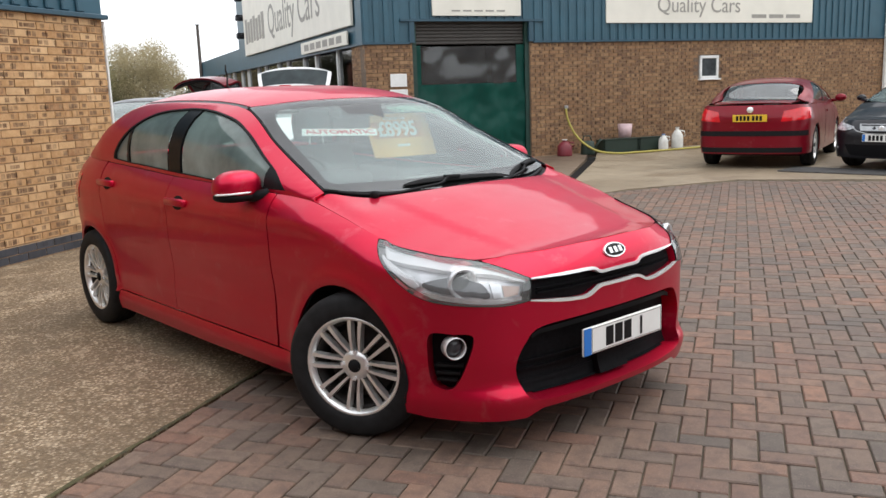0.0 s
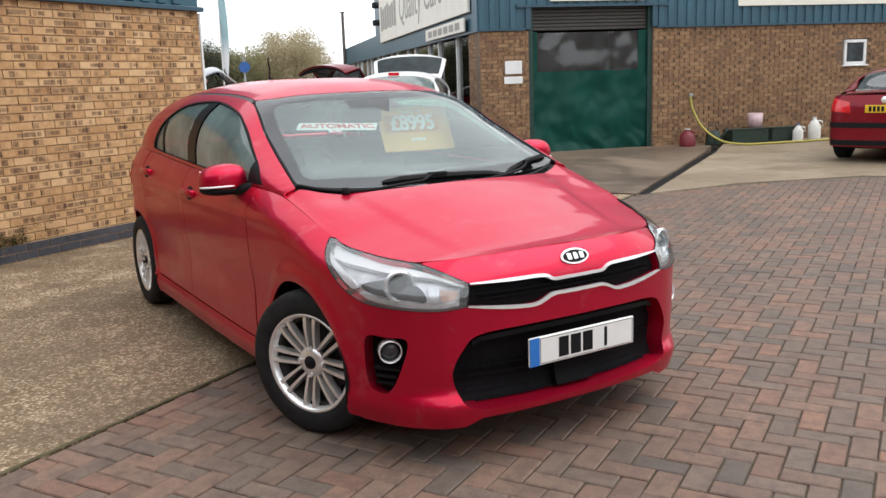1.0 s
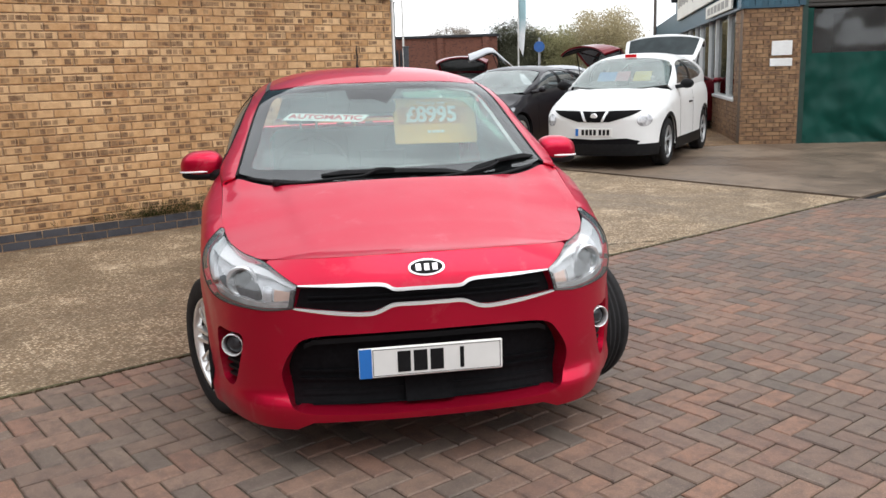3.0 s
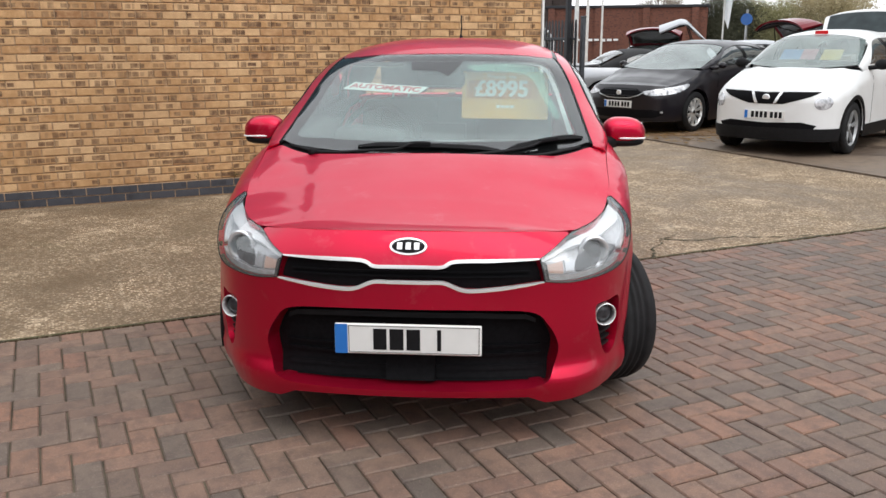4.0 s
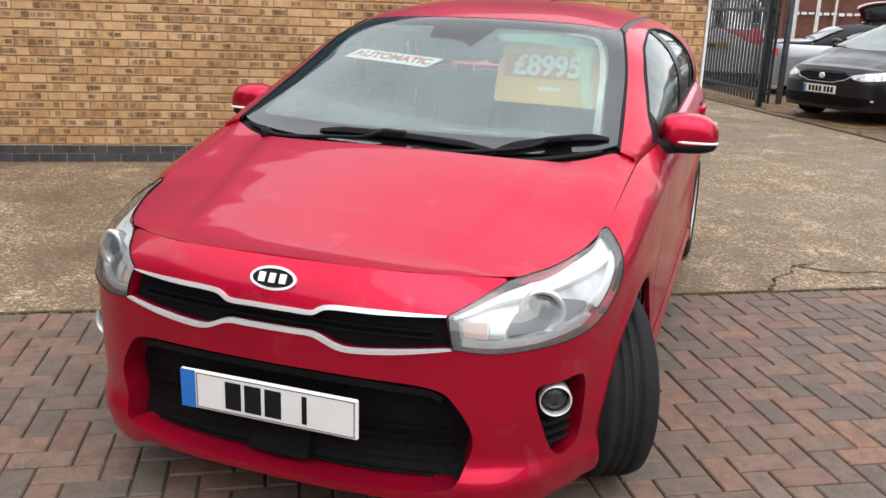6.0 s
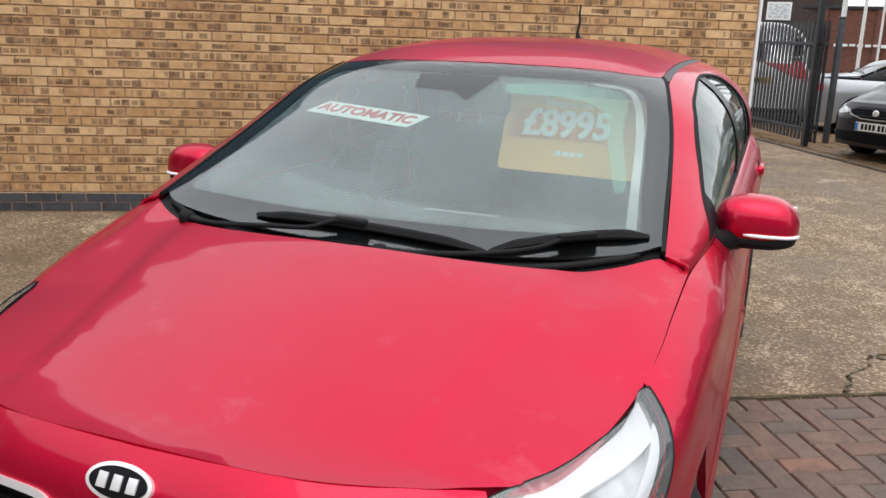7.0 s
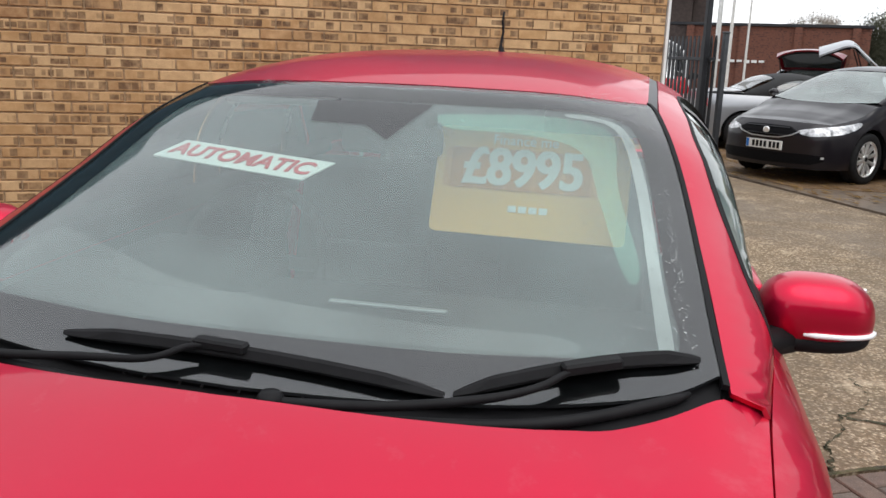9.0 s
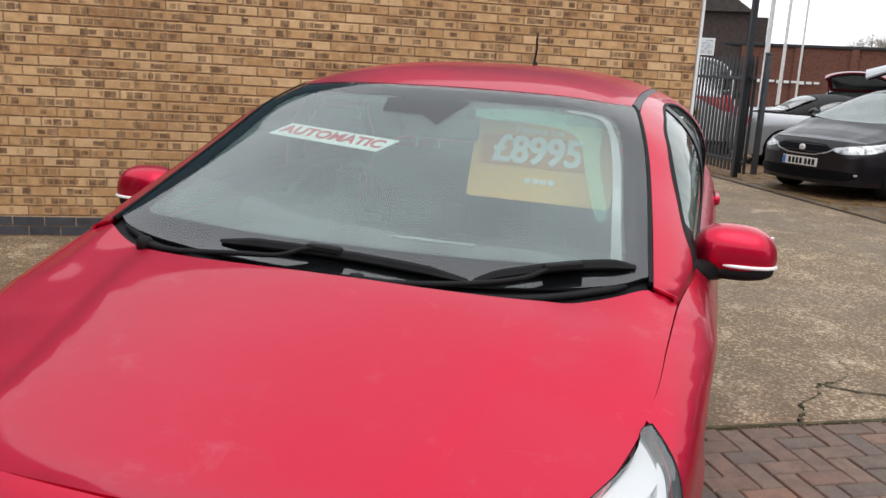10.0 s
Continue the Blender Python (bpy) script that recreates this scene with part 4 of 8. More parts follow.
# ---- the red hatchback ----
def red_hatchback(m):
    car = thing("hatchback", "red five-door hatchback with price board, parked across the slab edge", "car", m)
    AF, AR = -0.07, -2.755
    sh = Shell(
        [(0, 0.675), (0.25, 0.667), (0.47, 0.625), (0.60, 0.57), (0.71, 0.475), (0.788, 0.335), (0.828, 0.18), (0.848, 0), (0.864, -0.4), (0.872, -1.2), (0.872, -2.2), (0.872, -2.70), (0.852, -2.95), (0.775, -3.13), (0.45, -3.22), (0, -3.25)],
        [(-3.4, 1.06), (-2.9, 1.055), (-2.4, 1.035), (-1.5, 0.992), (-0.5, 0.966), (-0.36, 0.952), (-0.2, 0.912), (0.0, 0.855), (0.12, 0.816), (0.3, 0.782), (0.47, 0.757)],
        {"y": 0.5, "z": [(0, 0.785), (0.3, 0.78), (0.63, 0.76)]},
        [(-3.3, 0.16, 0.4), (-2.95, 0.085, 0.26), (-2.6, 0.058, 0.2), (-0.6, 0.058, 0.16), (-0.3, 0.085, 0.11), (0.1, 0.098, 0.11), (0.3, 0.105, 0.125), (0.45, 0.10, 0.17), (0.57, 0.122, 0.194), (0.62, 0.105, 0.2), (0.66, 0.078, 0.2), (0.69, 0.072, 0.2)],
        [(0.10, 0.045), (0.17, 0.012), (0.24, -0.004), (0.30, 0.012), (0.40, 0.006), (0.55, 0.004), (0.70, 0.0), (0.80, 0.0), (0.86, -0.004), (0.9, 0.002), (1.1, 0.012)],
        [(-3.4, 1.0), (-3.02, 1.065), (-2.9, 1.15), (-2.75, 1.285), (-2.64, 1.375), (-2.5, 1.425), (-2.3, 1.445), (-2.0, 1.455), (-1.6, 1.45), (-1.3, 1.428), (-1.05, 1.368), (-0.8, 1.24), (-0.4, 1.034), (-0.3, 0.985), (-0.2, 0.948), (-0.08, 0.92), (0.1, 0.86)],
        shoulder=3.0,
    )

    def dent(x, y, z):
        d = 0.0
        if y < 0.15:
            d += 0.012 * math.exp(-((z - 0.5) / 0.13) ** 2) * min(1, (0.15 - y) / 0.4)
        if y > 0.12:
            # the flared lip under the bumper's corners
            k = min(1.0, max(0.0, (0.315 - z) / 0.085))
            w = min(1.0, max(0.0, (abs(x) - 0.40) / 0.16)) * min(1.0, (y - 0.12) / 0.2)
            v = min(1.0, max(0.0, (abs(x) - 0.60) / 0.14)) * min(1.0, (y - 0.12) / 0.2)
            d += (0.024 * v - 0.006 - 0.006 * w) * k * k * (3 - 2 * k)
        for yc in (AF, AR):
            q = math.hypot(y - yc, z - 0.30)
            d -= 0.012 * math.exp(-((q - 0.36) / 0.035) ** 2)
        return d

    sh.dent = dent
    Rz = 0.345

    # shape lines shared by neighbouring panels
    tz = lambda y: sh.topz(1, y) - 0.001
    lamp_low = [("x", 0.475, 0.612), ("x", 0.56, 0.603), ("x", 0.64, 0.606), ("y", 0.40, 0.622), ("y", 0.31, 0.655), ("y", 0.21, 0.722), ("y", 0.12, 0.788), ("y", 0.075, 0.824)]
    lamp_top = [("y", 0.10, 0.82), ("y", 0.17, 0.80), ("y", 0.30, 0.779), ("y", 0.40, 0.765), ("x", 0.575, 0.755), ("x", 0.52, 0.728), ("x", 0.455, 0.692)]
    lamp_a, lamp_b = sh.line(lamp_low), sh.line(lamp_top)
    lamp_line = curve(lamp_a, 4)[:-1] + curve([lamp_a[-1]] + lamp_b, 4)
    seam = sh.side([(0.27, 0.672), (0.16, 0.64), (0.075, 0.605)])

    # bumper
    archf = arc(AF, 0.29, Rz, 58, 2, 10)
    low = [("y", 0.27, 0.175), ("y", 0.31, 0.165), ("x", 0.76, 0.16), ("x", 0.6, 0.158), ("x", 0.49, 0.155), ("x", 0.43, 0.183), ("x", 0.25, 0.188), ("x", 0.001, 0.186)]
    half = [(0, 0.783)] + sh.line([("x", 0.15, 0.7825), ("x", 0.3, 0.779), ("x", 0.45, 0.771), ("x", 0.56, 0.758)])
    half += curve(sh.line([("x", 0.575, 0.757), ("x", 0.52, 0.728), ("x", 0.455, 0.692)]), 4)[1:]
    half += curve(lamp_a[:5], 4) + seam[1:]
    half += [q for q in sh.side(archf)][1:]
    half += sh.line(low)
    fog = curve(sh.line([("x", 0.668, 0.490), ("x", 0.72, 0.502), ("y", 0.375, 0.497), ("y", 0.365, 0.40), ("y", 0.37, 0.315), ("y", 0.40, 0.288), ("x", 0.715, 0.292), ("x", 0.69, 0.37)]), 5, True)
    grille_up = [("x", 0.455, 0.690), ("x", 0.3, 0.691), ("x", 0.165, 0.689), ("x", 0.12, 0.671), ("x", 0.06, 0.670), ("x", 0.0, 0.670)]
    grille_lo = [("x", 0.0, 0.615), ("x", 0.06, 0.615), ("x", 0.125, 0.614), ("x", 0.19, 0.589), ("x", 0.25, 0.587), ("x", 0.36, 0.597), ("x", 0.475, 0.612)]
    gu, gl = sh.line(grille_up), sh.line(grille_lo)
    grille_line = gu[:-1] + flip(gu)[::-1] + flip(gl)[::-1][:-1] + gl
    intake_half = curve(sh.line([("x", 0.001, 0.515), ("x", 0.25, 0.515), ("x", 0.43, 0.503), ("x", 0.492, 0.455), ("x", 0.532, 0.37), ("x", 0.515, 0.285), ("x", 0.468, 0.228), ("x", 0.3, 0.216), ("x", 0.001, 0.213)]), 5)
    intake_line = intake_half + flip(intake_half)[::-1][1:-1]
    bumper_line = half[1:] + flip(half[1:])[::-1]
    skin("front_bumper", bumper_line, sh.lb, M_RED, car, [fog, flip(fog), grille_line, intake_line], step=0.022, flange=0.07)

    # grille with its two bright strips
    gr = skin("grille", grille_line, sh.lb, M_MESHBLACK, car, step=0.03, off=-0.03)
    for i, z in enumerate((0.632, 0.651)):
        ln = sh.line([("x", x, z) for x in (0.0, 0.2, 0.43)])
        ln = flip(ln)[::-1][:-1] + ln
        skin("grille_slat", [(s, q + 0.003) for s, q in ln] + [(s, q - 0.003) for s, q in ln[::-1]], sh.lb, M_MESHBLACK, gr, off=-0.018, flange=0.012)

    def strip(name, ctr, w, material, parent, off=0.006, taper=None):
        c = np.array(ctr)
        d = np.gradient(c, axis=0)
        n = np.stack([-d[:, 1], d[:, 0]], 1) / np.linalg.norm(d, axis=1)[:, None]
        k = np.ones(len(c)) if taper is None else np.interp(np.linspace(0, 1, len(c)), [0, 0.1, 0.9, 1], [taper, 1, 1, taper])
        return skin(name, [tuple(p) for p in c + n * (w / 2 * k)[:, None]] + [tuple(p) for p in (c - n * (w / 2 * k)[:, None])[::-1]], sh.lb, material, parent, step=0.02, off=off, flange=0.014)

    up = curve(flip(gu)[:-1] + gu[::-1], 5)
    lo = curve(flip(gl)[::-1][:-1] + gl, 5)
    strip("chrome_strip", up, 0.012, M_CHROME, gr, taper=0.3)
    strip("chrome_strip", lo, 0.011, M_CHROME, gr, taper=0.3)

    # badge, drawn as a plain shape
    bz = 0.735
    oval = [(0.066 * math.cos(a), bz + 0.026 * math.sin(a)) for a in np.linspace(0, 2 * math.pi, 36, endpoint=False)]
    badge = skin("badge", oval, sh.lb, M_CHROME, car, step=0.02, off=0.008, flange=0.012)
    skin("badge_field", [(0.058 * math.cos(a), bz + 0.0205 * math.sin(a)) for a in np.linspace(0, 2 * math.pi, 36, endpoint=False)], sh.lb, M_GLOSSBLACK, badge, step=0.02, off=0.0095, flange=0.004)
    for a in (-0.03, 0.0, 0.03):
        skin("badge_mark", [(a - 0.009, bz - 0.010), (a + 0.009, bz - 0.010), (a + 0.009, bz + 0.010), (a - 0.009, bz + 0.010)], sh.lb, M_CHROME, badge, step=0.02, off=0.012, flange=0.004)

    # lower intake
    intake = skin("lower_intake", [(s * 1.0, z) for s, z in intake_line], sh.lb, M_MESHBLACK, car, step=0.04, off=-0.07, flange=0.0)
    brow = sh.line([("x", 0.0, 0.498), ("x", 0.25, 0.498), ("x", 0.42, 0.488), ("x", 0.455, 0.472)])
    brow2 = sh.line([("x", 0.455, 0.455), ("x", 0.42, 0.47), ("x", 0.25, 0.478), ("x", 0.0, 0.478)])
    skin("intake_brow", flip(brow)[::-1][:-1] + brow + brow2 + flip(brow2)[::-1][1:], sh.lb, M_BLACK, intake, step=0.03, off=-0.025, flange=0.05)
    for z, e in ((0.262, 0.44), (0.292, 0.48), (0.322, 0.49), (0.352, 0.49)):
        ln = sh.line([("x", x * e, z) for x in (0.0, 0.5, 1.0)])
        ln = flip(ln)[::-1][:-1] + ln
        skin("intake_slat", [(s, q + 0.004) for s, q in ln] + [(s, q - 0.004) for s, q in ln[::-1]], sh.lb, M_MESHBLACK, intake, step=0.05, off=-0.06, flange=0.012)
    skin("sensor_cover", [(-0.09, 0.25), (0.09, 0.25), (0.09, 0.35), (-0.09, 0.35)], sh.lb, M_MESHBLACK, intake, off=-0.035, flange=0.03)

    # number plate
    y0 = 0.698
    plate = part("number_plate", box((-0.26, y0 - 0.012, 0.357), (0.26, y0, 0.468), 0.004), M_PLATEWHITE, car, "white front number plate with blue band")
    part("plate_band", box((0.214, y0, 0.3585), (0.2585, y0 + 0.0015, 0.4665)), M_PLATEBLUE, plate)
    for i, (a, b) in enumerate(((0.075, 0.122), (0.015, 0.064), (-0.044, 0.004), (-0.118, -0.104))):
        part("plate_bar", box((a, y0, 0.374), (b, y0 + 0.0015, 0.451)), M_BLACK, plate)
    for a in (-0.252, 0.208):
        part("plate_edge", box((a, y0, 0.3635), (a + 0.002, y0 + 0.001, 0.4615)), M_BLACK, plate)
    part("plate_edge", box((-0.25, y0, 0.3635), (0.208, y0 + 0.001, 0.365)), M_BLACK, plate)
    part("plate_edge", box((-0.25, y0, 0.460), (0.208, y0 + 0.001, 0.4615)), M_BLACK, plate)

    for sd in (1, -1):
        f = (lambda q: q) if sd > 0 else flip
        # fog lamp cavity
        cav = skin("fog_cavity", f(fog), sh.lb, M_MESHBLACK, car, step=0.03, off=-0.05, flange=0.0)
        c = np.array(sh.lb(sd * sh.sx(0.712, 0.447), 0.447))
        fwd = Vector((sd * 0.35, 0.93, 0))
        mm = Matrix.Translation(Vector(c) - fwd * 0.045) @ fwd.to_track_quat("Z", "Y").to_matrix().to_4x4()
        fl = part("fog_lamp", lathe([(0.0385, 0.028), (0.0385, 0.042), (0.041, 0.045), (0.0435, 0.04), (0.0435, 0.0), (0.040, 0.0), (0.0385, 0.028)], 28, "Z"), M_CHROME, cav, smooth=True)
        fl.matrix_basis = mm
        fb = part("fog_lens", lathe([(0.0, 0.034), (0.018, 0.032), (0.032, 0.024), (0.036, 0.016), (0.0, 0.012)], 24, "Z"), M_FOGLENS, cav, smooth=True)
        fb.matrix_basis = mm
        for z in (0.372, 0.342, 0.315):
            ln = sh.line([("x", 0.70 + (0.36 - z) * 0.25, z), ("y", 0.385, z)])
            skin("fog_slat", f([(s, q + 0.005) for s, q in ln] + [(s, q - 0.005) for s, q in ln[::-1]]), sh.lb, M_BLACK, cav, off=-0.02, flange=0.02)

        # headlamp: housing, light guide, projector, indicator and clear cover
        hl = skin("headlamp", f(lamp_line), sh.lb, M_LAMPDARK, car, step=0.025, off=-0.04, flange=0.0, label="headlamp with projector and bright guide")
        skin("lamp_seal", f(lamp_line), sh.lb, M_SEAL, hl, [f([tuple(np.array(p) + (np.mean(lamp_line, 0) - p) * 0.009) for p in lamp_line])], step=0.02, off=0.005, flange=0.02)
        ub = sh.line([("x", 0.47, 0.692), ("x", 0.53, 0.722), ("x", 0.585, 0.747), ("y", 0.38, 0.764), ("y", 0.28, 0.780), ("y", 0.185, 0.796), ("y", 0.105, 0.816)])
        lb = sh.line([("y", 0.165, 0.776), ("y", 0.225, 0.766), ("y", 0.32, 0.754), ("y", 0.40, 0.741), ("x", 0.57, 0.724), ("x", 0.52, 0.703), ("x", 0.475, 0.684)])
        skin("light_guide", f(curve(ub, 4) + curve(lb, 4)), sh.lb, M_LIGHTBAR, hl, step=0.02, off=-0.018, flange=0.02)
        rear = sh.line([("y", 0.125, 0.793), ("y", 0.20, 0.762), ("y", 0.29, 0.722), ("y", 0.33, 0.682), ("y", 0.305, 0.668), ("y", 0.215, 0.730)])
        skin("side_reflector", f(curve(rear, 3, True)), sh.lb, M_LIGHTBAR, hl, step=0.02, off=-0.022, flange=0.02)
        edge = sh.line([("x", 0.49, 0.615), ("x", 0.58, 0.608), ("x", 0.655, 0.612), ("y", 0.385, 0.632), ("y", 0.345, 0.655), ("x", 0.66, 0.636), ("x", 0.58, 0.628), ("x", 0.50, 0.632)])
        skin("lower_guide", f(edge), sh.lb, M_REFLECT, hl, step=0.02, off=-0.018, flange=0.02)
        inn = sh.line([("x", 0.505, 0.637), ("x", 0.56, 0.632), ("x", 0.555, 0.688), ("x", 0.49, 0.674)])
        mask = sh.line([("x", 0.458, 0.69), ("x", 0.487, 0.676), ("x", 0.495, 0.63), ("x", 0.50, 0.614), ("x", 0.478, 0.614)])
        skin("lamp_mask", f(mask), sh.lb, M_MESHBLACK, hl, step=0.02, off=-0.012, flange=0.02)
        skin("indicator", f(inn), sh.lb, M_AMBER, hl, step=0.02, off=-0.035, flange=0.02)
        inn = sh.line([("x", 0.566, 0.633), ("x", 0.60, 0.633), ("x", 0.59, 0.700), ("x", 0.56, 0.690)])
        skin("inner_reflector", f(inn), sh.lb, M_REFLECT, hl, step=0.02, off=-0.03, flange=0.02)
        # dark patch painting the shade round and below the projector
        shadow_line = sh.line([("x", 0.612, 0.703), ("x", 0.66, 0.722), ("y", 0.40, 0.728), ("y", 0.345, 0.70), ("y", 0.365, 0.662), ("x", 0.67, 0.642), ("x", 0.61, 0.635)])
        skin("lamp_well", f(curve(shadow_line, 3, True)), sh.lb, M_LAMPSHADOW, hl, step=0.025, off=-0.037, flange=0.01)
        c = Vector(sh.lb(sd * sh.sx(0.668, 0.685), 0.685))
        fwd = Vector((sd * 0.30, 0.95, 0.02)).normalized()
        mm = Matrix.Translation(c - fwd * 0.065) @ fwd.to_track_quat("Z", "Y").to_matrix().to_4x4()
        ring = part("projector_ring", lathe([(0.034, 0.0), (0.053, 0.0), (0.06, 0.03), (0.054, 0.04), (0.044, 0.028), (0.038, 0.01)], 32, "Z"), M_REFLECT, hl, smooth=True)
        ring.matrix_basis = mm
        ball = part("projector_lens", lathe([(0.0, 0.034), (0.015, 0.032), (0.028, 0.024), (0.036, 0.012), (0.04, 0.0), (0.0, -0.004)], 32, "Z"), M_GLOSSBLACK, hl, smooth=True)
        ball.matrix_basis = mm
        cov = skin("lamp_cover", f(lamp_line), sh.lb, M_LENS, hl, step=0.02, off=0.003, flange=0.0)
        cov.visible_shadow = False

        # front wing
        wing = [(float(y), tz(y)) for y in np.linspace(-0.575, 0.07, 28)]
        wl_ = sh.side(wing) + curve(lamp_a[4:][::-1], 4)[1:] + seam[1:] + sh.side(arc(AF, 0.29, Rz, 62, 182, 22)) + sh.side([(-0.56, 0.285), (-0.572, 0.55), (-0.575, 0.8)])
        skin("front_wing", f(wl_), sh.lb, M_RED, car, step=0.028, flange=0.02)
        # doors
        fd = [(-0.577, 0.284), (-0.581, 0.55), (-0.582, 0.8), (-0.582, tz(-0.582)), (-1.1, tz(-1.1)), (-1.60, tz(-1.60)), (-1.605, 0.8), (-1.605, 0.5), (-1.60, 0.284)]
        door = skin("front_door", f(sh.side(fd)), sh.lb, M_RED, car, step=0.035, flange=0.025)
        rd = [(-1.605, 0.284), (-1.61, 0.5), (-1.61, 0.8), (-1.605, tz(-1.605)), (-2.0, tz(-2.0)), (-2.5, tz(-2.5)), (-2.527, 0.85), (-2.505, 0.66)] + arc(AR, 0.29, Rz + 0.05, 55, 6, 8) + [(-2.355, 0.284)]
        rdoor = skin("rear_door", f(sh.side(rd)), sh.lb, M_RED, car, step=0.035, flange=0.025)
        skin("sill", f(sh.side([(-0.42, 0.175), (-0.425, 0.278), (-1.4, 0.278), (-2.36, 0.278), (-2.38, 0.165), (-1.4, 0.165)])), sh.lb, M_RED, car, step=0.035, flange=0.03)
        quarter = [(-2.515, tz(-2.515)), (-2.75, tz(-2.75)), (-2.92, tz(-2.92)), (-3.06, 0.8), (-3.125, 0.6), (-3.125, 0.3), (-3.11, 0.24)] + arc(AR, 0.29, Rz, 188, -4, 26) + [(-2.375, 0.272), (-2.35, 0.285)] + arc(AR, 0.29, Rz + 0.046, 8, 55, 8) + [(-2.51, 0.66), (-2.532, 0.85)]
        skin("rear_quarter", f(sh.side(quarter)), sh.lb, M_RED, car, step=0.03, flange=0.02)
        # handles, each over a flat black oval that paints its cup's shade
        for y, z, dr in ((-1.475, 0.874, door), (-2.43, 0.922, rdoor)):
            x = sh.lb(sh.sy(y, z), z)[0]
            bm = cuboid(bmesh.new(), (x + 0.014, y - 0.115, z - 0.02), (x + 0.044, y + 0.115, z + 0.02), 0.012, 3)
            for v in bm.verts:
                v.co.x -= 2.2 * (v.co.y - y) ** 2
                v.co.x *= sd
            if sd < 0:
                bmesh.ops.reverse_faces(bm, faces=bm.faces)
            part("door_handle", bm, M_RED, dr, smooth=True)
            cup = [(y + 0.02 + 0.06 * math.cos(a), z - 0.002 + 0.036 * math.sin(a)) for a in np.linspace(0, 2 * math.pi, 20, endpoint=False)]
            skin("handle_cup", f(sh.side(cup)), sh.lb, M_SEAL, dr, step=0.03, off=0.002, flange=0.004)

        # upper side frame, door glass, pillar covers and seals
        can = sh.can_yz(sd)
        rail = [(0.716, -0.34), (0.699, -0.50), (0.68, -0.66), (0.652, -0.86), (0.612, -1.05), (0.588, -1.19), (0.587, -1.6), (0.585, -2.2), (0.57, -2.45), (0.55, -2.62)]
        top = [sh.can_xy(x, y) for x, y in curve(rail, 4)]
        top = [(q[1], q[2]) for q in top]
        zr = lambda y: sh.can_xy(lerp(-y, [(-b, a) for a, b in rail]), y)[2]
        dlo = curve([(-0.52, 0.985), (-0.62, zr(-0.62) - 0.042), (-0.80, zr(-0.80) - 0.036), (-1.0, zr(-1.0) - 0.036), (-1.2, zr(-1.2) - 0.038), (-1.5, 1.34), (-1.8, 1.343), (-2.05, 1.318), (-2.25, 1.235), (-2.40, 1.11), (-2.42, 1.062)], 5) + [(-2.2, 1.045), (-1.5, 1.012), (-0.9, 0.985)]
        frame_line = [(-0.335, tz(-0.335) + 0.002)] + top + [(-2.78, 1.2), (-2.93, tz(-2.93) + 0.003), (-2.5, tz(-2.5) + 0.003), (-1.5, tz(-1.5) + 0.003), (-0.6, tz(-0.6) + 0.003)]
        skin("side_frame", frame_line, can, M_RED, car, [dlo], step=0.02, flange=0.008)
        shrink = lambda q, k: [tuple(np.array(p) + (np.array((-1.45, 1.14)) - p) * k) for p in q]
        skin("window_seal", dlo, can, M_SEAL, car, [shrink(dlo, 0.03)], step=0.03, off=0.001, flange=0.02)
        gl_ = shrink(dlo, 0.02)
        pane = lambda a, b: [p for p in thin(gl_, 0.02) if a <= p[0] <= b]
        for a, b, dr in ((-1.53, -0.70, door), (-2.20, -1.68, rdoor), (-2.50, -2.225, rdoor)):
            g = skin("door_glass", pane(a, b), can, M_SIDEGLASS, dr, step=0.05, off=-0.008, flange=0.0)
            g.visible_shadow = False
        skin("pillar_cover", pane(-1.69, -1.52), can, M_GLOSSBLACK, rdoor, step=0.04, off=-0.004)
        skin("glass_divider", pane(-2.235, -2.19), can, M_GLOSSBLACK, rdoor, step=0.04, off=-0.004)
        skin("mirror_sail", pane(-0.71, -0.4), can, M_BLACK, door, step=0.04, off=-0.002)

        skin("frame_lining", frame_line, can, M_SEAT, car, [dlo], step=0.06, off=-0.032, flange=0.0)
        skin("door_lining", f(sh.side([(-0.62, 0.35), (-0.62, tz(-0.62) - 0.01), (-1.6, tz(-1.6) - 0.01), (-2.5, tz(-2.5) - 0.01), (-2.3, 0.7), (-2.3, 0.35)])), sh.lb, M_SEAT, car, step=0.08, off=-0.05, flange=0.0)
        # door mirror
        bm = bmesh.new()
        bmesh.ops.create_uvsphere(bm, u_segments=28, v_segments=18, radius=1.0)
        for v in bm.verts:
            x, y, z = v.co
            q = lambda t, e: math.copysign(abs(t) ** e, t)
            v.co = Vector((q(x, 0.72) * 0.112 * (1 if z < 0 else 1 - 0.12 * z), q(y, 0.75) * (0.085 if y > 0 else 0.05), q(z, 0.7) * 0.078))
            v.co.z += 0.018 * (1 - (x + 1) / 2)
            v.co.y -= 0.035 * (x + 1) / 2
        bmesh.ops.bisect_plane(bm, geom=bm.verts[:] + bm.edges[:] + bm.faces[:], plane_co=(0, 0, -0.036), plane_no=(0.12, 0, -1), clear_outer=True)
        bmesh.ops.holes_fill(bm, edges=bm.edges)
        mp = Matrix.Translation((sd * 0.90, -0.755, 0.993)) @ Matrix.Diagonal((sd * 0.95, 0.95, 0.9, 1))
        bm.transform(mp)
        bmesh.ops.recalc_face_normals(bm, faces=bm.faces)
        mir = part("door_mirror", bm, M_RED, car, smooth=True)
        bm = bmesh.new()
        bmesh.ops.create_uvsphere(bm, u_segments=24, v_segments=14, radius=1.0)
        for v in bm.verts:
            x, y, z = v.co
            q = lambda t, e: math.copysign(abs(t) ** e, t)
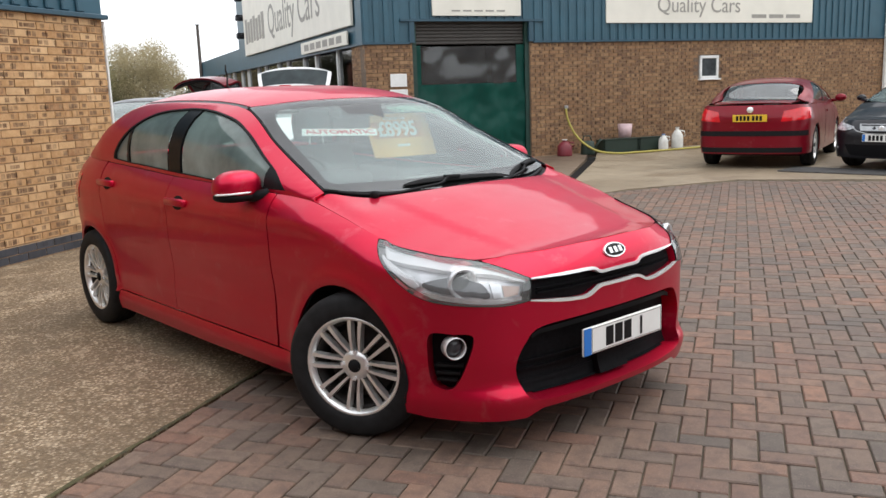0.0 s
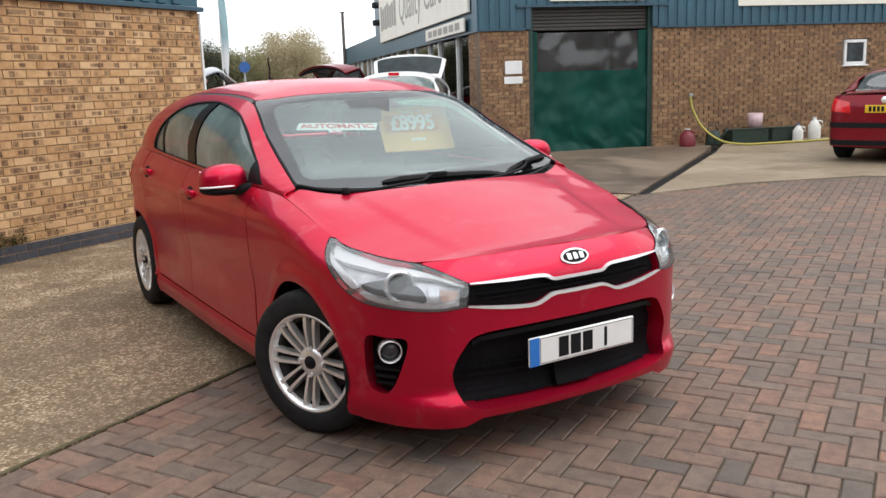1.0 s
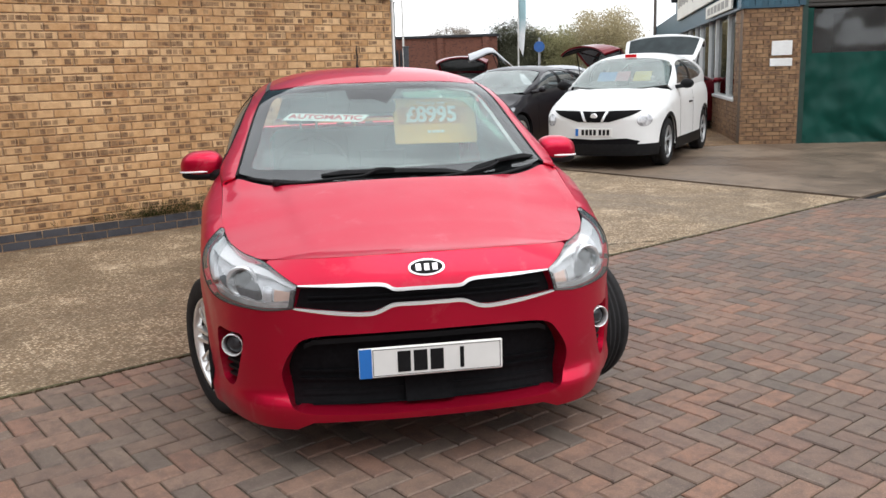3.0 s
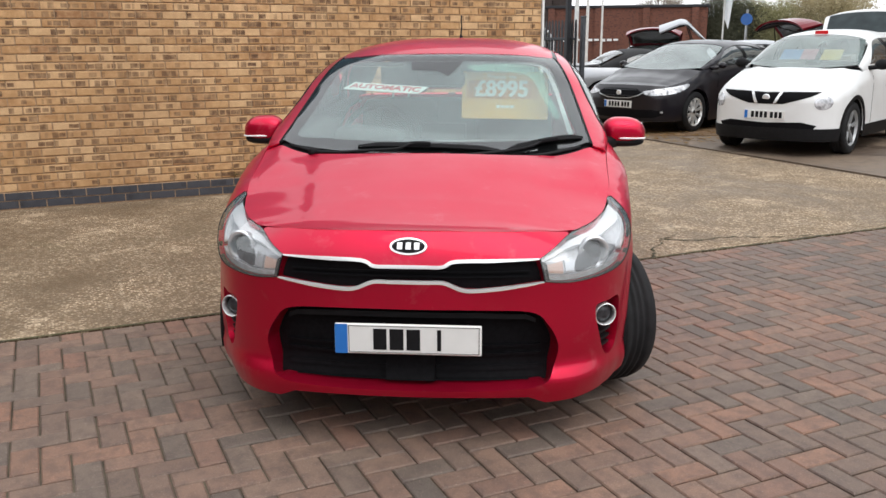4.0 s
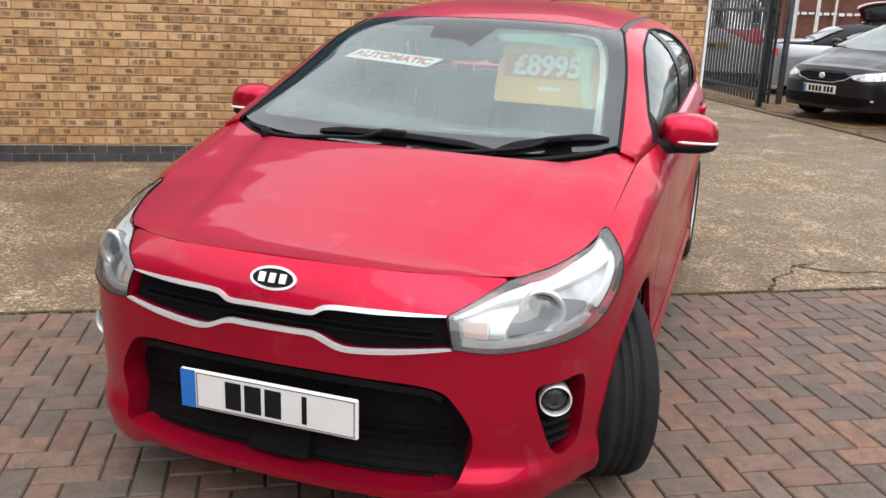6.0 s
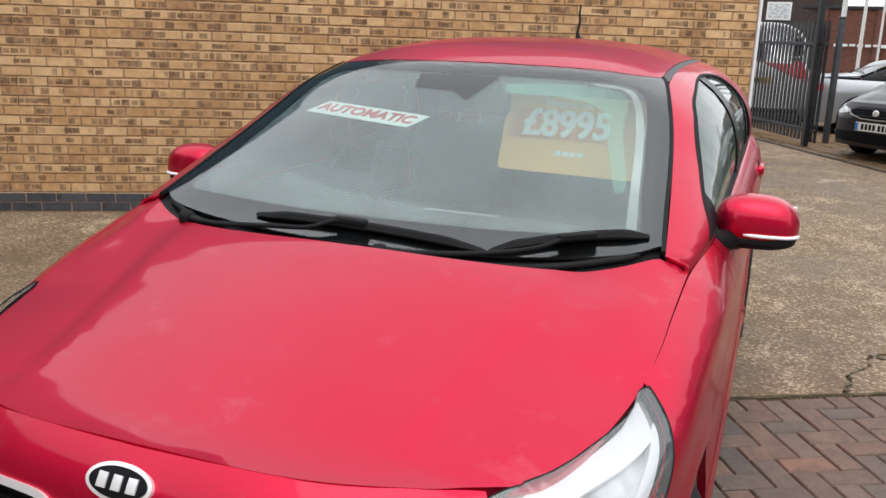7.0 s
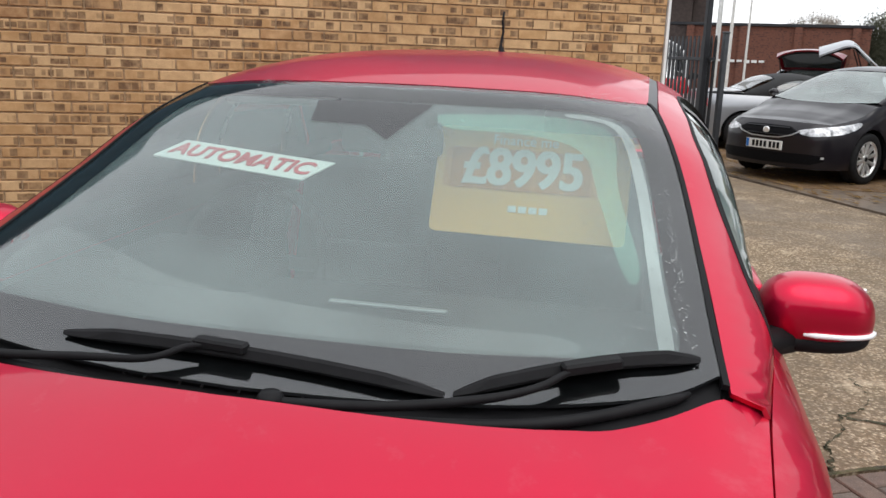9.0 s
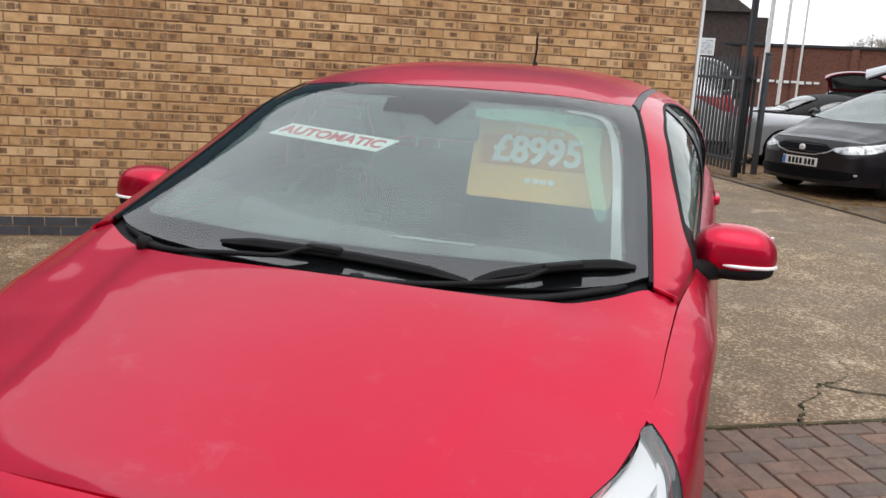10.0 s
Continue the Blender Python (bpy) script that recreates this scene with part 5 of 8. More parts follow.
            v.co = Vector((q(x, 0.8) * 0.108, q(y, 0.75) * (0.08 if y > 0 else 0.052) - 0.035 * (x + 1) / 2, q(z, 0.8) * 0.03 - 0.042))
        bm.transform(mp)
        bmesh.ops.recalc_face_normals(bm, faces=bm.faces)
        part("mirror_base", bm, M_BLACK, mir, smooth=True)
        ind = []
        for t in np.linspace(0, 1, 12):
            a = radians(8 + 92 * t)
            q = lambda w, e: math.copysign(abs(w) ** e, w)
            x, y = q(math.cos(a), 0.72), q(math.sin(a), 0.75)
            ind.append((x * 0.112, y * 0.086 - 0.035 * (math.cos(a) + 1) / 2, -0.026 + 0.006 * t))
        bm = path_tube(ind, [0.003] + [0.0055] * 10 + [0.003], 8)
        bm.transform(mp)
        bmesh.ops.recalc_face_normals(bm, faces=bm.faces)
        part("mirror_indicator", bm, M_LIGHTBAR, mir, smooth=True)
        bm = path_tube([(sd * 0.86, -0.73, 0.955), (sd * 0.80, -0.68, 0.955), (sd * 0.755, -0.64, 0.985)], [0.028, 0.03, 0.034], 10)
        part("mirror_arm", bm, M_BLACK, mir, smooth=True)
        part("mirror_glass", box((sd * 0.905 - 0.09, -0.812, 0.96), (sd * 0.905 + 0.085, -0.808, 1.04), 0.002), M_CHROME, mir)

        # folded gutter under the bonnet's side seam
        gut = [(sh.xb(y) - 0.002, y) for y in np.linspace(-0.36, 0.06, 12)]
        skin("bonnet_gutter", f(gut + [(x - 0.05, y) for x, y in gut[::-1]]), sh.can_xy, M_RED, car, step=0.03, off=-0.012, flange=0.0, centre=(0, -1.2, 0.2))
        # padded sill inside the door glass
        cap = [(sd * (sh.xb(y) - 0.05), y, tz(y) + 0.004) for y in np.linspace(-0.62, -2.55, 14)]
        part("door_cap", path_tube(cap, 0.034, 8), M_SEAT, car, smooth=True)

        # roof moulding
        rl = [(x - 0.024, y) for x, y in curve(rail[5:], 4)]
        rr = [(x - 0.001, y) for x, y in curve(rail[5:], 4)]
        skin("roof_moulding", f(rl + rr[::-1]), sh.can_xy, M_MOULD, car, step=0.03, off=-0.003, flange=0.012)
        # wheel housings
        for yc in (AF, AR):
            bm = bmesh.new()
            rows = []
            for a in np.linspace(-12, 192, 24):
                rows.append([bm.verts.new((sd * x, yc + (Rz + 0.012) * math.cos(radians(a)), 0.29 + (Rz + 0.012) * math.sin(radians(a)))) for x in (0.82, 0.5)])
            for a, b in zip(rows, rows[1:]):
                bm.faces.new((a[0], b[0], b[1], a[1]))
            bm.faces.new([q[1] for q in rows])
            part("wheel_housing", bm, M_SEAL, car)

    for sd in (1, -1):
        wheel(car, (0.765 if sd > 0 else -0.745, AF + 0.01, 0.302), 0.302, 0.19, 0.205, sd, steer=27.0, rim_mat=M_ALLOY)
        wheel(car, (sd * 0.78, AR, 0.302), 0.302, 0.19, 0.205, sd, rim_mat=M_ALLOY)

    # bonnet
    edge = [(s, sh.topz(*sh.lb(s, 0.7)[:2]) - 0.0) for s in np.linspace(0, sh.sy(-0.37, 0.93), 70)]
    rim3 = []
    for s, _ in edge:
        x, y = float(np.interp(s, sh.S, sh.X)), float(np.interp(s, sh.S, sh.Y))
        z = sh.topz(x, y)
        rim3.append(sh.lb(s, z))
    rim3 = np.array(rim3)
    order = np.argsort(rim3[:, 1])
    by, bx, bzz = rim3[order, 1], rim3[order, 0], rim3[order, 2]

    crown = Smooth([(-0.4, 0.99), (-0.15, 0.958), (0.0, 0.922), (0.12, 0.889), (0.3, 0.838), (0.45, 0.804), (0.53, 0.79), (0.61, 0.784)])

    def hood(x, y):
        xs, zs = max(0.02, float(np.interp(y, by, bx))), float(np.interp(y, by, bzz))
        zc = crown(y)
        t = min(1.0, abs(x) / xs)
        z = zs + max(0.0, zc - zs) * (1 - t ** 2.0)
        xr = 0.40 + 0.16 * (0.5 - y) / 0.9
        k = min(1.0, max(0.0, (xr + 0.03 - abs(x)) / 0.07))
        z += 0.008 * k * k * (3 - 2 * k) * min(1.0, max(0.0, (0.55 - y) / 0.25))
        w = min(1.0, max(0.0, (0.02 - y) / 0.2))
        e = min(1.0, max(0.0, (t - 0.55) / 0.4))
        d = min(1.0, max(0.0, (1.0 - t) / 0.12))
        w = w * w * (3 - 2 * w) * e * e * (3 - 2 * e) * d * d * (3 - 2 * d)
        return (x, y, z + (sh.can_xy(x, y)[2] - 0.001 - z) * w)

    side_edge = [(x - 0.003, y - 0.002) for x, y, z in rim3]
    back = curve([(0.706, -0.332), (0.61, -0.262), (0.45, -0.188), (0.24, -0.15), (0.0, -0.14)], 5)
    hl_ = [p for p in side_edge if p[1] > -0.35] + back
    hl_ = hl_ + [(-x, y) for x, y in hl_[::-1]][1:-1]
    skin("bonnet", hl_, hood, M_RED, car, step=0.03, flange=0.02, centre=(0, -0.3, -2))
    # scuttle under the screen
    glass_low = curve([(0.704, -0.372), (0.62, -0.305), (0.45, -0.25), (0.22, -0.215), (0.0, -0.205)], 5)
    cow = [(x, y + 0.05) for x, y in back] + [(-x, y + 0.05) for x, y in back[::-1]][1:] + [(-x, y - 0.02) for x, y in glass_low] + [(x, y - 0.02) for x, y in glass_low[::-1]][1:]
    sc = skin("scuttle_panel", cow, sh.can_xy, M_BLACK, car, step=0.03, off=-0.016, flange=0.02, centre=(0, -0.5, -2))
    # raised lip behind the bonnet, louvred well beside it
    lip = [Vector(sh.can_xy(x, y - 0.034)) + Vector((0, 0, -0.006)) for x, y in back[3:]]
    lip = lip + [Vector((-p.x, p.y, p.z)) for p in lip[-2::-1]]
    part("scuttle_lip", path_tube(lip, [0.004] + [0.009] * (len(lip) - 2) + [0.004], 10), M_BLACK, sc, smooth=True)
    for i in range(9):
        x = -0.20 + i * 0.05 + (0.012 if i % 2 else 0)
        yy = -0.213 - 0.09 * (x / 0.6) ** 2
        z0, z1 = sh.can_xy(x, yy)[2] - 0.014, sh.can_xy(x, yy - 0.042)[2] - 0.014
        part("vent_slot", path_tube([(x, yy, z0), (x + 0.004, yy - 0.042, z1)], 0.0022, 6), M_SLOT, sc)

    # windscreen
    glass_side = [(0.697, -0.50), (0.679, -0.66), (0.652, -0.86), (0.612, -1.05), (0.59, -1.15)]
    glass_top = curve([(0.572, -1.185), (0.47, -1.106), (0.24, -1.056), (0.0, -1.05)], 5)
    gs = [(x - 0.008, y) for x, y in glass_side]
    gl_half = glass_low[::-1] + gs + glass_top
    screen_line = gl_half[1:-1] + [(-x, y) for x, y in gl_half[::-1]]
    screen = skin("windscreen", screen_line, sh.can_xy, M_SCREEN, car, step=0.04, off=0.002, flange=0.0, centre=(0, -1.2, 0.2), label="wet windscreen with black border")
    screen.visible_shadow = False
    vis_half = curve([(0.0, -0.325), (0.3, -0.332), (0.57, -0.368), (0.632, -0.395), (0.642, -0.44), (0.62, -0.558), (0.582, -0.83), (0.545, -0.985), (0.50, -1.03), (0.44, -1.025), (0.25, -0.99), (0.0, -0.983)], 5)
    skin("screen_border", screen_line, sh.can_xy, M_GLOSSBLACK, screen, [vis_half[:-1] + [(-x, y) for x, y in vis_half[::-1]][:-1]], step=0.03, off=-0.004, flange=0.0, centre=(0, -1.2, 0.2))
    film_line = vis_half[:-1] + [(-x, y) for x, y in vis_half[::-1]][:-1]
    # film of mist that also carries the painted sky reflection
    film = skin("mist_film", film_line, sh.can_xy, M_MISTVEIL, screen, step=0.05, off=-0.008, flange=0.0, centre=(0, -1.2, 0.2))
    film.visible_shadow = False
    # passenger edge strip: sky sheen on wet glass, painted as a pale film
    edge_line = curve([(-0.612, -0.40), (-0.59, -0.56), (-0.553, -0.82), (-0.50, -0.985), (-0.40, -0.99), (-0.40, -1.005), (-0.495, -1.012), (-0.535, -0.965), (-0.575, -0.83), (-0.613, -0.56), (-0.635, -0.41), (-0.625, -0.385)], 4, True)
    me_ = skin("mist_edge", edge_line, sh.can_xy, M_SKYEDGE, screen, step=0.03, off=-0.006, flange=0.0, centre=(0, -1.2, 0.2))
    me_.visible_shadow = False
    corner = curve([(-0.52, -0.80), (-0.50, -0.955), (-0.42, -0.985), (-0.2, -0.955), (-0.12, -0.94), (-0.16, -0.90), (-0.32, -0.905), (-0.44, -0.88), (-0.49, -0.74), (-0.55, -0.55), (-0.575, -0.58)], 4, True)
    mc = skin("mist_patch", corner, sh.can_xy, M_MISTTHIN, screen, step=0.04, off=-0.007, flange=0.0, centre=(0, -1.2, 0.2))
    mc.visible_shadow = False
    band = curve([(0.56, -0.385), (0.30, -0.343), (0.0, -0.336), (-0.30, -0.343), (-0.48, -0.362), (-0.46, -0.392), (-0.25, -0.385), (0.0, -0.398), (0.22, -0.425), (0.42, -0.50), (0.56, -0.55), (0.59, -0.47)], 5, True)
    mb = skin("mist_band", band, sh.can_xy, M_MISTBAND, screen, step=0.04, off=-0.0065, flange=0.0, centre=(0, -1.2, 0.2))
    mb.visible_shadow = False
    # rain beads along the top and passenger edge
    rnd = random.Random(12)
    co, fa = [], []
    for _ in range(3200):
        if rnd.random() < 0.5:
            t = rnd.random()
            x, y = -0.60 + 0.085 * t + rnd.uniform(-0.075, 0.045), -0.36 - 0.80 * t
            x = -0.675 + 0.105 * t + rnd.random() ** 1.5 * 0.17
        else:
            x = rnd.uniform(-0.56, 0.35)
            y = -1.03 - 0.1 * (x / 0.5) ** 2 + rnd.random() ** 1.6 * (0.10 if x > -0.1 else 0.25)
        r = rnd.choice((0.0007, 0.001, 0.0013, 0.0016, 0.0022))
        c = Vector(sh.can_xy(x, y)) + Vector((0, 0.001, 0.0025))
        b = len(co)
        co += [tuple(c + Vector((0, 0.45, 0.9)) * r * 0.8)] + [tuple(c + Vector((math.cos(a) * r, math.sin(a) * r * 0.9, -math.sin(a) * r * 0.42))) for a in np.linspace(0, 2 * math.pi, 7)[:-1]]
        fa += [(b, b + 1 + k, b + 1 + (k + 1) % 6) for k in range(6)]
    bead = bpy.data.meshes.new("rain_spatter")
    bead.from_pydata(co, [], fa)
    bead.polygons.foreach_set("use_smooth", [True] * len(fa))
    bead.materials.append(M_BEAD)
    ob = new("rain_spatter", bead)
    ob.parent = screen
    tagged(ob, kind="stuff")
    seal_out = [(0.714, -0.35)] + [(x - 0.002, y) for x, y in glass_side] + [(0.57, -1.19)]
    for f in (lambda q: q, flip):
        skin("screen_seal", f(curve(seal_out, 4) + [(x - 0.010, y) for x, y in curve(seal_out, 4)[::-1]]), sh.can_xy, M_SEAL, screen, step=0.02, off=0.004, flange=0.01, centre=(0, -1.2, 0.2))

    # roof, rear screen, tailgate, rear bumper
    rf = [(0.57, -1.192)] + [(x - 0.025, y) for x, y in curve(rail[5:], 4)]
    front = [(x, y - 0.012) for x, y in curve([(0.0, -1.05), (0.24, -1.056), (0.47, -1.106), (0.572, -1.185)], 5)]
    half_roof = front[1:] + rf[1:] + [(0.3, -2.66), (0.0, -2.67)]
    skin("roof", half_roof[:-1] + [(-x, y) for x, y in half_roof[::-1]], sh.can_xy, M_RED, car, step=0.04, flange=0.02, centre=(0, -2, 0.2))
    rg = skin("rear_screen", [(0.5, -2.66), (0.6, -2.98), (-0.6, -2.98), (-0.5, -2.66)], sh.can_xy, M_SIDEGLASS, car, step=0.04, flange=0.0, centre=(0, -2, 0.6))
    rg.visible_shadow = False
    rear = float(sh.S[-1])
    for f in (lambda q: q, flip):
        skin("tailgate_half", f([(sh.sy(-3.13, 0.6), 0.55), (rear, 0.55), (rear, 1.055), (sh.sy(-2.94, 1.05), 1.05)]), sh.lb, M_RED, car, step=0.06)
        skin("rear_bumper_half", f([(sh.sy(-3.13, 0.3), 0.22), (rear, 0.22), (rear, 0.54), (sh.sy(-3.13, 0.54), 0.54)]), sh.lb, M_RED, car, step=0.06)
        skin("rear_lamp", f(sh.side([(-2.93, 0.80), (-3.05, 0.80), (-2.98, 0.96), (-2.86, 0.96)])), sh.lb, M_REDLENS, car, step=0.04, off=0.004)

    for f in (lambda q: q, flip):
        skin("roof_gutter", f([(0.50, -1.06), (0.64, -1.02), (0.60, -1.2), (0.598, -1.6), (0.54, -1.6)]), sh.can_xy, M_SEAL, car, step=0.04, off=-0.012, flange=0.0, centre=(0, -2, 0.2))
    # aerial
    part("aerial", path_tube([(0, -2.44, 1.42), (0, -2.45, 1.455), (0.004, -2.455, 1.48), (-0.002, -2.46, 1.53), (0.003, -2.465, 1.57), (0, -2.47, 1.605)], [0.022, 0.014, 0.006, 0.005, 0.005, 0.004], 8), M_BLACK, car, smooth=True)

    # wipers
    def blade(p0, p1, clip, arm):
        """A flat blade with its spoiler, the clip at its middle and the cranked arm to its spindle."""
        lay_on = lambda c, h: Vector(sh.can_xy(*c)) + Vector((0, 0.45, 0.89)) * h
        ends = [np.array(p0), np.array(p1)]
        ts = np.linspace(0, 1, 15)
        ctr = [ends[0] + (ends[1] - ends[0]) * t - np.array((0, 0.012)) * math.sin(math.pi * t) for t in ts]
        bm = bmesh.new()
        rings = []
        for t, c in zip(ts, ctr):
            w = 0.017 * min(1.0, 0.45 + 6 * t, 0.45 + 6 * (1 - t))
            h = 0.019 * min(1.0, 0.3 + 5 * t, 0.3 + 5 * (1 - t))
            rings.append([bm.verts.new(lay_on((c[0], c[1] + dy * w), 0.006 + dz * h)) for dy, dz in ((-0.6, 0.0), (0.6, 0.0), (0.75, 0.45), (0.15, 0.95), (-0.25, 1.0), (-0.75, 0.5))])
        for a, b in zip(rings, rings[1:]):
            for q in range(6):
                bm.faces.new((a[q], a[(q + 1) % 6], b[(q + 1) % 6], b[q]))
        bm.faces.new(rings[0][::-1])
        bm.faces.new(rings[-1])
        bmesh.ops.recalc_face_normals(bm, faces=bm.faces)
        w_ = part("wiper", bm, M_BLACK, car)
        pts = [lay_on(c[:2], c[2]) for c in curve(arm, 4)]
        n = len(pts)
        part("wiper_arm", path_tube(pts, [0.0045 + 0.004 * (i / (n - 1)) for i in range(n)], 8), M_BLACK, w_, smooth=True)
        part("wiper_spindle", lathe([(0.0, -0.02), (0.02, -0.02), (0.02, 0.008), (0.014, 0.016), (0.0, 0.018)], 16, "Z"), M_BLACK, w_, smooth=True).matrix_basis = Matrix.Translation(pts[-1])
        c = lay_on(clip, 0.024)
        d = Vector(sh.can_xy(*p1)) - Vector(sh.can_xy(*p0))
        bm = cuboid(bmesh.new(), (-0.045, -0.013, -0.008), (0.045, 0.013, 0.009), 0.004)
        bm.transform(Matrix.Translation(c) @ d.to_track_quat("X", "Z").to_matrix().to_4x4())
        part("wiper_clip", bm, M_BLACK, w_)

    blade((0.335, -0.272), (-0.312, -0.238), (0.05, -0.268), [(0.06, -0.265, 0.026), (0.10, -0.255, 0.026), (0.155, -0.225, 0.02), (0.26, -0.215, 0.018), (0.42, -0.205, 0.012), (0.53, -0.232, 0.006)])
    blade((-0.325, -0.243), (-0.672, -0.385), (-0.515, -0.32), [(-0.515, -0.318, 0.026), (-0.485, -0.30, 0.026), (-0.44, -0.262, 0.022), (-0.36, -0.225, 0.02), (-0.22, -0.188, 0.016), (-0.07, -0.176, 0.008)])

    # cabin
    part("floor_pan", box((-0.72, -3.2, 0.2), (0.72, -0.25, 0.26), 0.02), M_DARK, car)
    part("bulkhead", box((-0.70, -0.30, 0.25), (0.70, -0.24, 0.86), 0.01), M_DARK, car)
    part("engine_cover", box((-0.5, -0.2, 0.25), (0.5, 0.45, 0.70), 0.03), M_DARK, car)
    bm = bmesh.new()
    n = 20
    rows = []
    for i in range(n + 1):
        x = -0.70 + 1.4 * i / n
        fy = -0.25 - 0.14 * (abs(x) / 0.7) ** 2
        rows.append([bm.verts.new(p) for p in ((x, fy, 0.9), (x, fy - 0.2, 0.945), (x, -0.80, 0.955), (x, -0.92, 0.91), (x, -0.90, 0.75), (x, -0.80, 0.5))])
    for a, b in zip(rows, rows[1:]):
        for k in range(5):
            bm.faces.new((a[k], a[k + 1], b[k + 1], b[k]))
    bmesh.ops.recalc_face_normals(bm, faces=bm.faces)
    dash = part("dashboard", bm, M_TRIMGREY, car, smooth=True)
    part("dash_screen", box((-0.12, -0.90, 0.93), (0.12, -0.88, 1.03), 0.008), M_GLOSSBLACK, dash)
    # added pale bar in place of the dash's bright reflection in the screen
    part("dash_vent", box((-0.22, -0.66, 0.955), (0.02, -0.645, 0.962), 0.002), M_GALV, dash)
    part("instrument_cowl", cuboid(bmesh.new(), (0.19, -0.88, 0.93), (0.53, -0.66, 1.02), 0.04, 3), M_TRIMGREY, dash, smooth=True)
    # steering wheel
    T = Matrix.Translation((0.36, -1.02, 0.93)) @ Matrix.Rotation(radians(-65), 4, "X")
    ringp = [T @ Vector((0.185 * math.cos(a), 0.185 * math.sin(a), 0)) for a in np.linspace(0, 2 * math.pi, 33)]
    sw = part("steering_wheel", path_tube(ringp, 0.016, 10), M_BLACK, car, smooth=True)
    bm = cuboid(bmesh.new(), (-0.06, -0.05, -0.02), (0.06, 0.05, 0.02), 0.02, 2)
    cuboid(bm, (-0.18, -0.018, -0.01), (0.18, 0.018, 0.01), 0.006)
    cuboid(bm, (-0.018, -0.18, -0.01), (0.018, 0, 0.01), 0.006)
    bm.transform(T)
    part("wheel_boss", bm, M_BLACK, sw)
    # seats
    for x in (0.36, -0.36):
        st = part("front_seat", cuboid(bmesh.new(), (x - 0.25, -1.85, 0.36), (x + 0.25, -1.30, 0.55), 0.06, 3), M_SEAT, car, smooth=True)
        bm = cuboid(bmesh.new(), (x - 0.24, -0.06, 0.0), (x + 0.24, 0.07, 0.62), 0.055, 3)
        bm.transform(Matrix.Translation((0, -1.82, 0.48)) @ Matrix.Rotation(radians(16), 4, "X"))
        part("seat_back", bm, M_SEAT, st, smooth=True)
        bm = cuboid(bmesh.new(), (x - 0.125, -2.06, 1.13), (x + 0.125, -1.96, 1.31), 0.04, 3)
        part("headrest", bm, M_SEAT, st, smooth=True)
        for dx in (-0.05, 0.05):
            bm = bmesh.new()
            tube(bm, (x + dx, -2.0, 1.05), (x + dx, -2.01, 1.15), 0.007, n=8)
            part("headrest_post", bm, M_CHROME, st)
    rs = part("rear_bench", cuboid(bmesh.new(), (-0.62, -2.75, 0.4), (0.62, -2.2, 0.56), 0.06, 3), M_SEAT, car, smooth=True)
    bm = cuboid(bmesh.new(), (-0.62, -0.06, 0.0), (0.62, 0.07, 0.55), 0.05, 3)
    bm.transform(Matrix.Translation((0, -2.78, 0.5)) @ Matrix.Rotation(radians(18), 4, "X"))
    part("bench_back", bm, M_SEAT, rs, smooth=True)
    for x in (0.4, -0.4):
        part("headrest", cuboid(bmesh.new(), (x - 0.12, -3.02, 1.06), (x + 0.12, -2.93, 1.2), 0.035, 2), M_SEAT, rs, smooth=True)
    patch_line = [(0.17, -0.975), (0.16, -0.90), (0.03, -0.895), (-0.03, -0.85), (-0.075, -0.93), (-0.1, -0.975)]
    skin("sensor_patch", patch_line, sh.can_xy, M_GLOSSBLACK, screen, step=0.04, off=-0.004, flange=0.0, centre=(0, -1.2, 0.2))
    # interior mirror and rain sensor block
    part("sensor_block", cuboid(bmesh.new(), (-0.08, -1.12, 1.27), (0.14, -1.0, 1.31), 0.012, 2), M_BLACK, car)
    bm = cuboid(bmesh.new(), (-0.10, -1.10, 1.205), (0.15, -1.065, 1.275), 0.012, 2)
    part("inner_mirror", bm, M_BLACK, car, smooth=True)
    skin("headlining", half_roof[:-1] + [(-x, y) for x, y in half_roof[::-1]], sh.can_xy, M_LINER, car, step=0.12, off=-0.035, flange=0.0, centre=(0, -2, 0.2))
    for x in (0.42, -0.42):
        bm = cuboid(bmesh.new(), (x - 0.16, -1.36, 1.30), (x + 0.10, -1.20, 1.318), 0.008, 2)
        part("sun_visor", bm, M_LINER, car)
    return car, sh


hatch, hatch_shell = red_hatchback(Matrix.Translation((-1.0244, 3.7583, 0)) @ Matrix.Rotation(radians(-29.4 - 90), 4, "Z"))


# ---- the other parked cars ----
M_PAINTWHITE = paint("white_paint", (0.74, 0.75, 0.75), 0.3, 0.0, dirt=0.6)
M_PAINTBLACK = paint("dark_grey_paint", (0.012, 0.010, 0.013), 0.3, 0.0, dirt=0.03, coat=0.4)
M_PAINTRED = paint("dark_red_paint", (0.19, 0.005, 0.014), 0.28, 0.3, dirt=0.15)
M_PAINTSILVER = paint("silver_paint", (0.42, 0.43, 0.45), 0.3, 0.6)
M_PAINTNAVY = paint("black_paint", (0.008, 0.008, 0.011), 0.3, 0.0, dirt=0.1, coat=0.45)
M_CARDBLUE = plain("blue_sheet", (0.12, 0.30, 0.62), 0.5)
M_CARDYELLOW = plain("yellow_sheet", (0.75, 0.62, 0.2), 0.5)
M_CARDPINK = plain("pink_sheet", (0.6, 0.25, 0.3), 0.5)
M_SOFTTOP = plain("black_fabric_roof", (0.016, 0.016, 0.017), 0.85, vary=0.2, scale=40, bump=0.2)
M_CARSCREEN = glass("parked_car_windscreen", (0.6, 0.68, 0.66), 0.03, haze=0.3, base_gloss=0.08, mist=(0.6, 0.74, 0.7))
M_LAMPMIX = plain("clear_lamp_unit", (0.5, 0.51, 0.53), 0.2, 0.3, vary=0.7, scale=16, coat=0.5)
